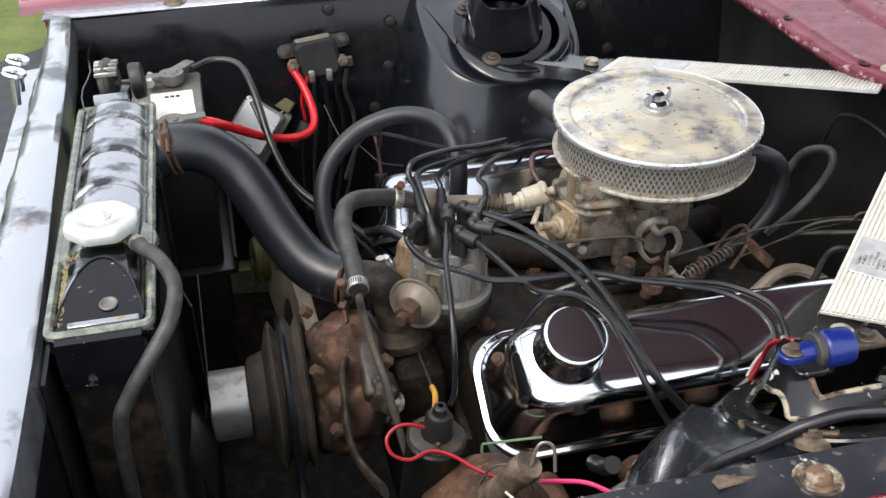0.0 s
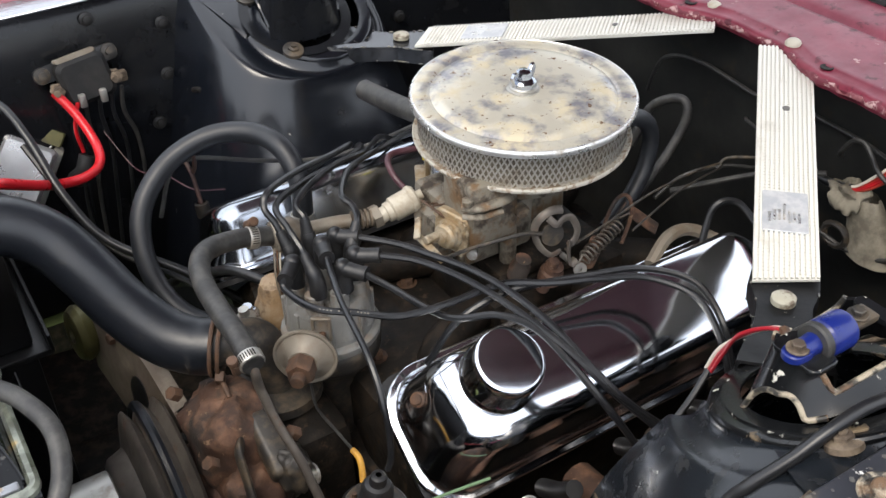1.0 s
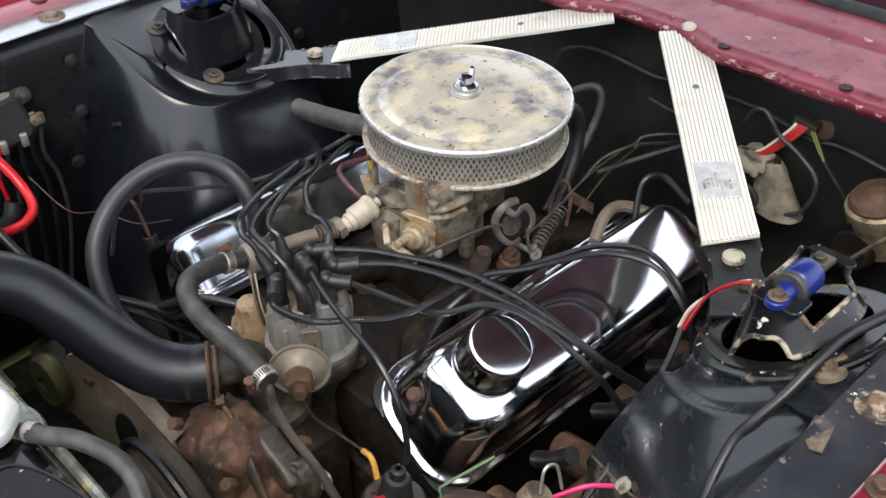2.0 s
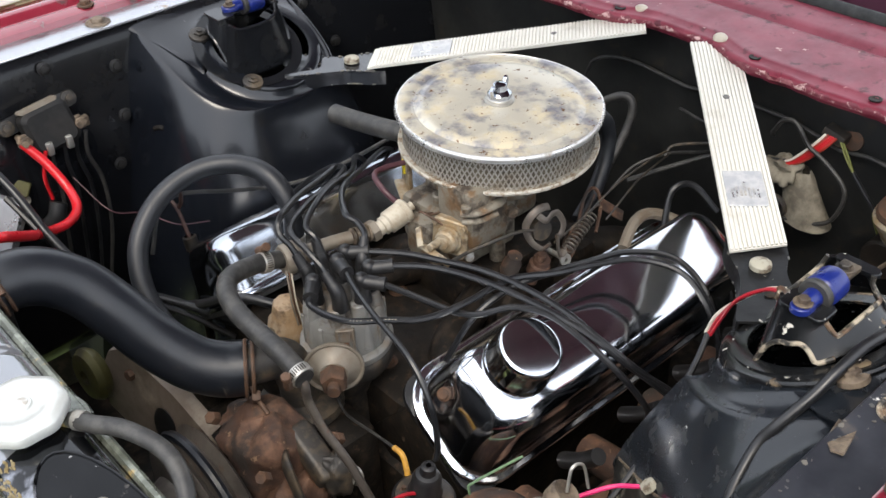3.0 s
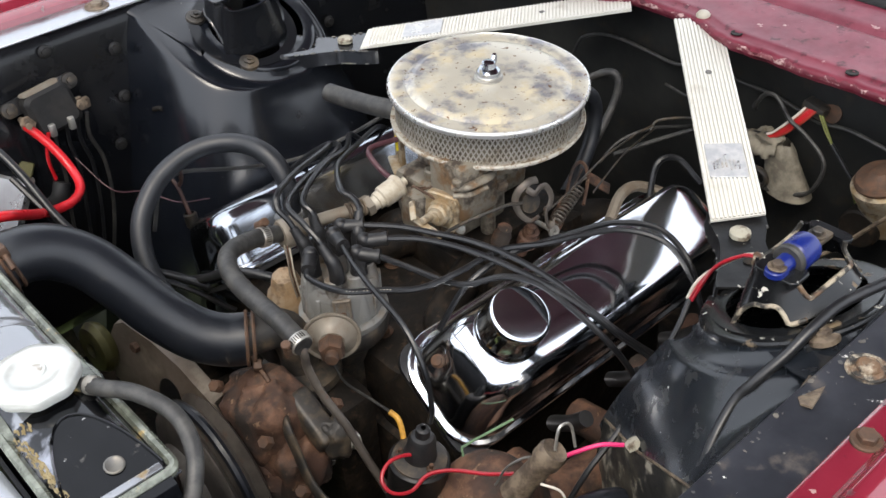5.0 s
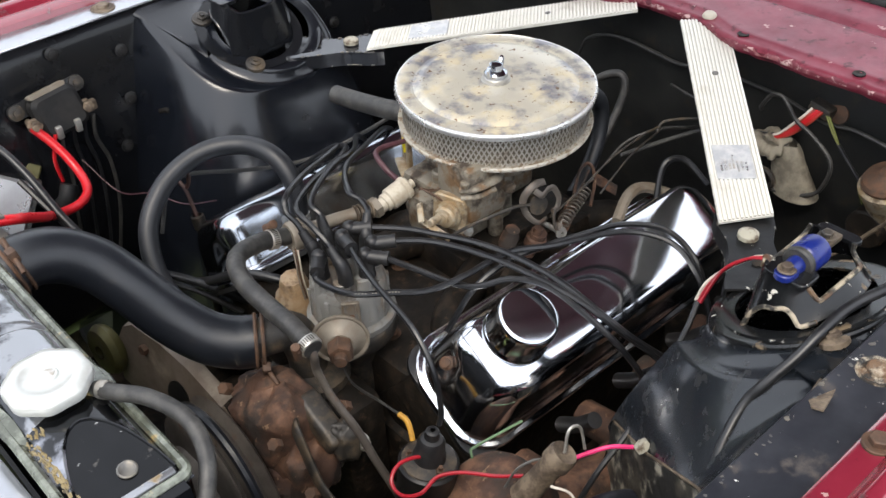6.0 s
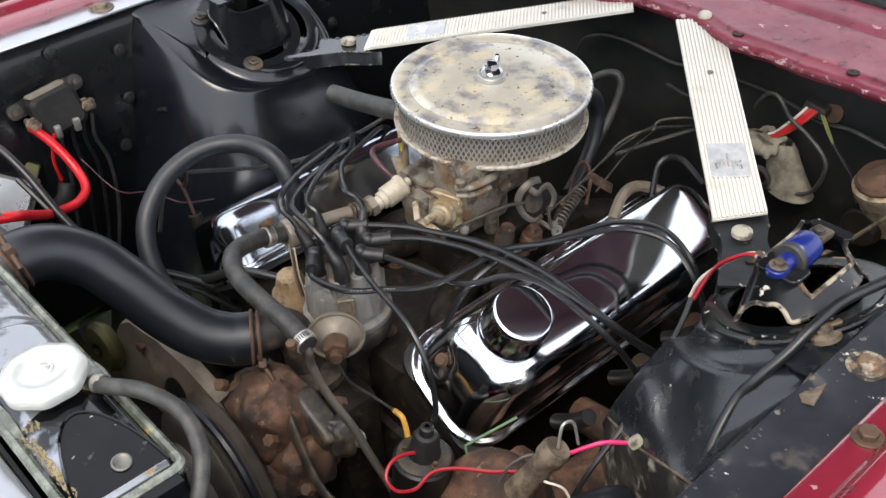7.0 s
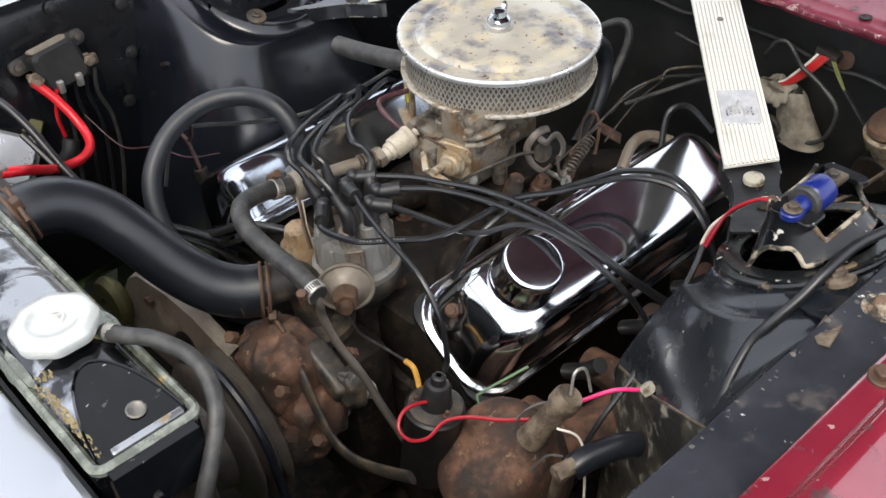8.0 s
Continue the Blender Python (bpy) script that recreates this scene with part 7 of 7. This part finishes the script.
tube(bm, [(-0.262, -0.225, 0.700), (-0.263, -0.214, 0.735), (-0.255, -0.213, 0.738), (-0.228, -0.222, 0.745), (-0.199, -0.232, 0.752)], 0.0016, 6, 6)
solo("green_wire", bm, M_GREEN, (-0.262, -0.225, 0.70), "thin pale green wire lying on valve cover edge", "wire")

steer = thing("steering_pump", (-0.30, -0.27, 0.60), "rusty brown power steering pump with tan filler neck", "steering pump")
bm = bmesh.new()
ax = Vector((-0.55, 0.05, 0.82)).normalized()
lathe(bm, [(0, -0.10), (0.066, -0.09), (0.072, -0.07), (0.073, 0.0), (0.070, 0.016), (0.060, 0.028), (0.038, 0.036), (0.0, 0.039)], (-0.285, -0.262, 0.690), ax, 44, squash=0.86)
part("reservoir", bm, M_CASTRUST, steer)
bm = bmesh.new()
lathe(bm, [(0.0, -0.02), (0.0155, -0.02), (0.0135, 0.010), (0.0130, 0.040), (0.0160, 0.042), (0.0160, 0.056), (0.0140, 0.060), (0.009, 0.058), (0.0, 0.056)], (-0.272, -0.318, 0.775), (0.36, -0.35, 0.80), 24)
part("filler_neck", bm, M_TAN, steer, "tan dirty filler neck")
bm = bmesh.new()
tube(bm, [(-0.247, -0.338, 0.822), (-0.238, -0.335, 0.845), (-0.225, -0.338, 0.842), (-0.224, -0.345, 0.815)], 0.0018, 6, 6)
part("neck_wire", bm, M_STEEL, steer)
bm = bmesh.new()
tube(bm, [(-0.285, -0.375, 0.772), (-0.268, -0.380, 0.777), (-0.240, -0.389, 0.777), (-0.222, -0.394, 0.771), (-0.212, -0.397, 0.766)], 0.0135, 18, 6)
solo("rubber_sleeve", bm, M_RUBBER, (-0.285, -0.375, 0.765), "smooth black rubber sleeve on a hose end", "sleeve")
bm = bmesh.new()
tube(bm, [(-0.300, -0.372, 0.776), (-0.283, -0.376, 0.778)], 0.009, 12, 1, raw=True)
hexnut(bm, (-0.305, -0.371, 0.775), (1, -0.2, 0.05), 0.010, 0.010)
rod(bm, (-0.300, -0.372, 0.776), (-0.285, -0.350, 0.70), 0.006, None, 10)
solo("hose_fitting", bm, M_TAN, (-0.300, -0.372, 0.70), "dirty brass fitting at the rubber sleeve", "fitting")
for k, pts in enumerate(([(-0.285, -0.29, 0.76), (-0.275, -0.30, 0.79), (-0.255, -0.315, 0.80), (-0.24, -0.33, 0.78)], [(-0.275, -0.345, 0.80), (-0.262, -0.362, 0.79), (-0.262, -0.372, 0.76), (-0.27, -0.38, 0.70)], [(-0.30, -0.33, 0.74), (-0.29, -0.345, 0.77), (-0.288, -0.365, 0.785)])):
    bm = bmesh.new()
    tube(bm, pts, 0.0014, 8, 6)
    solo("loose_wire", bm, M_LEAD if k != 1 else M_WHITE, pts[0], "loose grey wire by the steering pump", "wire", "loose wires")

# bracket under the cover and exhaust manifold
man = thing("exhaust_manifold", (0.0, -0.28, 0.60), "rusty exhaust manifold below near valve cover", "exhaust manifold")
bm = bmesh.new()
tube(bm, [(-0.22, -0.285, 0.655), (-0.1, -0.295, 0.65), (0.05, -0.295, 0.645), (0.2, -0.30, 0.62)], 0.030, 16, 5)
for k in range(4):
    x = -0.19 + 0.115 * k
    tube(bm, [(x, -0.22, 0.66), (x, -0.26, 0.665), (x + 0.01, -0.29, 0.65)], 0.022, 12, 4)
part("manifold_log", bm, M_CASTRUST, man)
for k in range(4):
    x = -0.135 + 0.105 * k
    bm = bmesh.new()
    tube(bm, [(x, -0.235, 0.70), (x, -0.262, 0.72), (x, -0.285, 0.745)], 0.010, 12, 4)
    solo("plug_boot", bm, M_BOOT, (x, -0.25, 0.70), "black rubber spark plug boot", "plug boot", "plug boots")

# cable taped along the near tower, its red and white ends bare
bm = bmesh.new()
tube(bm, [(0.16, -0.545, 0.982), (0.06, -0.525, 0.986), (0.005, -0.508, 0.984), (-0.035, -0.495, 0.978), (-0.070, -0.490, 0.967), (-0.098, -0.484, 0.949), (-0.125, -0.473, 0.927), (-0.139, -0.464, 0.905), (-0.170, -0.466, 0.879), (-0.194, -0.473, 0.854), (-0.207, -0.476, 0.833), (-0.222, -0.478, 0.77), (-0.235, -0.478, 0.68)], 0.0055, 10, 8)
solo("taped_cable", bm, M_WIRE, (-0.10, -0.52, 0.98), "black taped cable lying across the tower apron", "cable")
bm = bmesh.new()
tube(bm, [(-0.012, -0.322, 0.872), (-0.040, -0.330, 0.855), (-0.072, -0.336, 0.838), (-0.105, -0.335, 0.805), (-0.14, -0.338, 0.775), (-0.19, -0.335, 0.74), (-0.23, -0.33, 0.69)], 0.0034, 8, 7)
solo("sheathed_cable", bm, M_WIRE, (-0.06, -0.31, 0.885), "black cloth-wrapped cable between cover and tower", "cable")
for k, (mt, d) in enumerate(((M_DARKRED, 0.0), (M_WHITE, 0.0034), (M_DARKRED, -0.003))):
    bm = bmesh.new()
    tube(bm, [(-0.014, -0.323 + d, 0.872), (-0.013, -0.333 + d, 0.902), (-0.017 + d, -0.354, 0.938 - d * 0.5), (-0.014 + d, -0.378, 0.962 - d * 0.4), (-0.012 + d, -0.396, 0.970)], 0.0019, 8, 7)
    solo("bare_lead", bm, mt, (-0.014, -0.396, 0.97), ("red insulated wire end by the shock cap", "white insulated wire end by the shock cap", "dark red wire end by the shock cap")[k], "wire", "bare leads")
bm = bmesh.new()
tube(bm, [(-0.012, -0.392, 0.968), (-0.020, -0.402, 0.972), (-0.034, -0.412, 0.982)], 0.005, 8, 4)
solo("wire_twist", bm, M_RUSTY, (-0.022, -0.405, 0.968), "brown twisted wire ends under tape", "wire joint")
# front corner bolt and dirty lower panel of the near tower
bm = bmesh.new()
hexnut(bm, (-0.168, -0.378, 0.797), (-0.2, 0.6, 0.7), 0.009, 0.008)
solo("tower_bolt", bm, M_BOLTPAINT, (-0.165, -0.375, 0.79), "pale rusty bolt on the tower's front corner", "bolt")
# torn paint flap
bm = bmesh.new()
prism(bm, [(0, 0), (0.040, -0.006), (0.052, 0.010), (0.020, 0.016), (0.004, 0.010)], frame_at((-0.175, -0.552, 0.985), (0.9, 0.4, 0.0), (0.1, 0.3, 1)), 0.002)
solo("torn_flap", bm, M_TAN, (-0.175, -0.552, 0.983), "bent torn edge of sheet metal on apron", "metal flap")

# ---- firewall corner: wrapped motor, master cylinder, wires ----
def sack(u, v):
    """A slack woven cover, wider below, with folds near its neck."""
    a = 2 * math.pi * u
    r = 0.019 + 0.014 * v ** 0.8
    fold = 0.30 * max(0.0, 0.45 - v) + 0.05
    r *= 1 + fold * noise.noise(Vector((math.cos(a) * 2.4, math.sin(a) * 2.4, v * 5.0))) + 0.12 * fold * math.sin(7 * a + 9 * v)
    return Vector((0.400 + 0.8 * r * math.cos(a), -0.172 - 0.030 * v + 1.05 * r * math.sin(a), 0.832 - 0.075 * v))


motor = thing("wrapped_motor", (0.40, -0.18, 0.75), "cream cloth-like wrapped unit on the firewall", "wrapped unit")
bm = bmesh.new()
sheet(bm, sack, steps(0, 1, 56), steps(0, 1, 26), 0.0)
part("woven_cover", bm, M_CLOTH, motor, sharp=60)
bm = bmesh.new()
lumpy(bm, (0.392, -0.158, 0.825), (0.040, 0.050, 0.040), 2.2, 0.5, 0.9)
part("gathered_neck", bm, M_CLOTH, motor, "crumpled neck of the cover", sharp=60)
bm = bmesh.new()
ring = [Vector((0.376, -0.160 + 0.017 * math.cos(radians(q)), 0.776 + 0.015 * math.sin(radians(q)))) for q in range(0, 361, 20)]
tube(bm, ring, 0.0045, 8, 1, raw=True)
part("binding", bm, M_DUSTY, motor, "dark cord binding")
mc = thing("master_cylinder", (0.36, -0.335, 0.78), "cream brake master cylinder with rusty cap", "master cylinder")
bm = bmesh.new()
lathe(bm, [(0, -0.075), (0.030, -0.075), (0.033, -0.03), (0.037, -0.014), (0.039, -0.006), (0.039, 0.0), (0.036, 0.003), (0, 0.003)], (0.365, -0.345, 0.855), (-0.30, 0.15, 1), 36)
part("reservoir", bm, M_ZINC, mc)
bm = bmesh.new()
lathe(bm, [(0, 0), (0.034, 0), (0.0345, 0.004), (0.031, 0.009), (0.016, 0.012), (0.010, 0.018), (0, 0.019)], (0.364, -0.3445, 0.858), (-0.30, 0.15, 1), 32)
part("cap", bm, M_RUSTY, mc, "brown rusty cap")
bm = bmesh.new()
rod(bm, (0.345, -0.335, 0.785), (0.43, -0.335, 0.785), 0.028, None, 24, 0.003)
part("barrel", bm, M_CAST, mc)
plug = thing("firewall_connector", (0.42, -0.211, 0.89), "brown dusty wiring connector on the firewall", "connector")
bm = bmesh.new()
box(bm, (0.416, -0.211, 0.893), (0.022, 0.034, 0.018), Matrix.Rotation(0.25, 3, "X"), 0.004, 2)
part("shell", bm, M_DUSTY, plug)
bm = bmesh.new()
lathe(bm, [(0, 0), (0.014, 0), (0.014, 0.006), (0, 0.007)], (0.428, -0.232, 0.889), (-1, 0, 0.2), 20)
part("grommet", bm, M_RUSTY, plug)
for k in range(5):
    bm = bmesh.new()
    sag = 0.004 * (k - 2)
    tube(bm, [(0.406, -0.217 + 0.004 * k, 0.894), (0.398, -0.204 + 0.002 * k, 0.880 + 0.6 * sag), (0.393, -0.184, 0.860 + sag), (0.390, -0.166, 0.843 + 0.4 * sag), (0.390, -0.150, 0.837)], 0.0023, 8, 6)
    solo("firewall_wire", bm, (M_ORANGE, M_REDCABLE, M_REDCABLE, M_ORANGE, M_WHITE)[k], (0.395, -0.19, 0.87), ("faded red wire from the firewall connector" if k < 4 else "off-white wire from the firewall connector"), "wire", "firewall wires")
bm = bmesh.new()
tube(bm, [(0.390, -0.158, 0.839), (0.390, -0.140, 0.834), (0.390, -0.120, 0.831), (0.385, -0.09, 0.838)], 0.0058, 10, 5)
solo("wire_sheath", bm, M_WIRE, (0.39, -0.14, 0.834), "black sheath on the firewall wires", "sheath")
for d in (0.0, 0.004):
    for run in ([(0.404, -0.224 - d, 0.892), (0.398, -0.240 - d, 0.874), (0.395, -0.256, 0.858)], [(0.395, -0.292, 0.822), (0.395, -0.298 + d, 0.808), (0.395, -0.308 + d, 0.788)]):
        bm = bmesh.new()
        tube(bm, run, 0.0015, 6, 5)
        solo("sender_wire", bm, M_OLIVE, run[0], "thin yellow-green wire below the connector", "wire", "sender wires")
bm = bmesh.new()
tube(bm, [(0.395, -0.253, 0.862), (0.395, -0.268, 0.846), (0.395, -0.294, 0.819)], 0.0030, 8, 6)
solo("wire_sheath", bm, M_WIRE, (0.395, -0.268, 0.846), "black sheath round the yellow-green wires", "sheath")
bm = bmesh.new()
lathe(bm, [(0, 0), (0.009, 0), (0.0105, 0.006), (0.0095, 0.024), (0.005, 0.032), (0, 0.032)], (0.393, -0.313, 0.756), (0, 0.15, 1), 16)
solo("sender_plug", bm, M_BOOT, (0.393, -0.313, 0.756), "black rubber plug on the brake sender", "plug")
for pts, mt, r, lab in (
    ([(0.415, 0.24, 0.80), (0.415, 0.230, 0.832), (0.415, 0.213, 0.863), (0.415, 0.177, 0.881), (0.415, 0.131, 0.887), (0.415, 0.074, 0.883), (0.415, 0.025, 0.880), (0.415, -0.03, 0.894), (0.415, -0.08, 0.891), (0.415, -0.144, 0.889), (0.418, -0.185, 0.879), (0.418, -0.220, 0.872), (0.415, -0.263, 0.879), (0.41, -0.317, 0.876), (0.41, -0.42, 0.86)], M_HOSE, 0.0030, "grey cable along the firewall"),
    ([(0.40, -0.128, 0.868), (0.385, -0.136, 0.882), (0.385, -0.148, 0.903), (0.385, -0.163, 0.908), (0.385, -0.176, 0.898), (0.387, -0.190, 0.879), (0.390, -0.215, 0.864), (0.387, -0.247, 0.843), (0.385, -0.254, 0.820), (0.385, -0.244, 0.788), (0.385, -0.227, 0.772), (0.382, -0.201, 0.764), (0.378, -0.168, 0.763), (0.37, -0.13, 0.775)], M_HOSE, 0.0032, "grey cable looped round the wrapped unit"),
    ([(0.36, -0.14, 0.862), (0.33, -0.09, 0.850), (0.28, -0.05, 0.835), (0.22, -0.02, 0.825)], M_HOSE, 0.0036, "dark cable from firewall to engine"),
    ([(0.40, 0.03, 0.85), (0.37, 0.0, 0.868), (0.36, -0.04, 0.870), (0.38, -0.08, 0.86)], M_HOSE, 0.0024, "thin wire on the firewall"),
    ([(0.27, -0.29, 0.74), (0.30, -0.333, 0.778), (0.30, -0.386, 0.852), (0.32, -0.42, 0.88)], M_TAN, 0.003, "tan brake pipe beside the tower"),
    ([(0.10, -0.085, 0.848), (0.20, -0.055, 0.850), (0.30, -0.030, 0.838)], M_DUSTY, 0.0014, "thin rusty control rod behind the carburettor"),
    ([(0.29, -0.030, 0.838), (0.305, -0.032, 0.850), (0.34, -0.065, 0.852), (0.38, -0.11, 0.842)], M_DUSTY, 0.0022, "dark dusty cable from linkage to firewall"),
    ([(0.22, 0.005, 0.80), (0.26, 0.0, 0.822), (0.30, -0.025, 0.836), (0.34, -0.05, 0.832), (0.39, -0.07, 0.822)], M_HOSE, 0.0026, "grey thin cable low on the firewall"),
    ([(0.12, -0.10, 0.80), (0.16, -0.085, 0.815), (0.20, -0.085, 0.81), (0.235, -0.12, 0.79)], M_CANISTER, 0.008, "tan dusty pipe behind the carburettor"),
    ([(0.19, -0.11, 0.80), (0.215, -0.10, 0.845), (0.24, -0.115, 0.85), (0.25, -0.15, 0.82)], M_WIRE, 0.0045, "black wire arching over the valve cover's end"),
    ([(0.08, 0.24, 0.88), (-0.02, 0.28, 0.84), (-0.08, 0.30, 0.825), (-0.131, 0.315, 0.825), (-0.196, 0.325, 0.842), (-0.273, 0.332, 0.868), (-0.305, 0.335, 0.855), (-0.33, 0.33, 0.80)], M_HOSE, 0.0030, "thin grey vacuum line over the far cover"),
    ([(-0.33, 0.56, 0.82), (-0.31, 0.50, 0.78), (-0.29, 0.43, 0.80), (-0.27, 0.37, 0.80), (-0.24, 0.33, 0.81)], M_MAROON, 0.0009, "thin reddish wire from the relay leads"),
    ([(-0.10, 0.075, 0.885), (-0.11, 0.10, 0.905), (-0.09, 0.14, 0.905), (-0.04, 0.13, 0.905)], M_MAROON, 0.0038, "thin maroon vacuum hose below the air cleaner"),
):
    bm = bmesh.new()
    tube(bm, pts, r, 8, 7)
    solo("bay_line", bm, mt, pts[0], lab, "cable")
bm = bmesh.new()
box(bm, (-0.0425, 0.1420, 0.892), (0.004, 0.015, 0.016), Matrix.Rotation(-0.6, 3, "Z"), 0.001)
solo("yellow_tag", bm, material("yellow_tag", (0.75, 0.62, 0.02), 0.5), (-0.0425, 0.142, 0.884), "small yellow paint tag on the carburettor", "tag")
# hose clip on the far apron
bm = bmesh.new()
tube(bm, [(-0.19, 0.560, 0.845), (-0.185, 0.545, 0.85), (-0.18, 0.548, 0.83), (-0.19, 0.55, 0.805)], 0.004, 8, 5)
solo("apron_clip", bm, M_DARK, (-0.19, 0.555, 0.82), "small dark cable clip on the tower", "clip")

# bare chipped spots along the near seam and at the feet of the cap
rnd = random.Random(11)
flakes = bmesh.new()
spots = [(-0.335 + 0.0062 * k, YC - 0.579 + rnd.uniform(-0.004, 0.003), 0.9805) for k in range(46) if rnd.random() < 0.5]
spots += [(rnd.uniform(-0.30, 0.10), YC - rnd.uniform(0.586, 0.622), 0.9811) for k in range(9)]
for x, y, z in spots:
    n, r = rnd.randint(5, 7), rnd.uniform(0.0005, 0.0013) * (2.2 if rnd.random() < 0.12 else 1)
    ring = [(r * rnd.uniform(0.6, 1.4) * math.cos(6.283 * k / n) * 1.4, r * rnd.uniform(0.5, 1.3) * math.sin(6.283 * k / n)) for k in range(n)]
    prism(flakes, ring, Matrix.Translation((x, y, z)) @ Matrix.Rotation(rnd.uniform(0, 3), 4, "Z"), 0.0009)
solo("bare_patch", flakes, M_LEAD, (-0.2, YC - 0.57, 0.981), "pale bare chips in the black apron paint", "paint chips", kind="stuff")
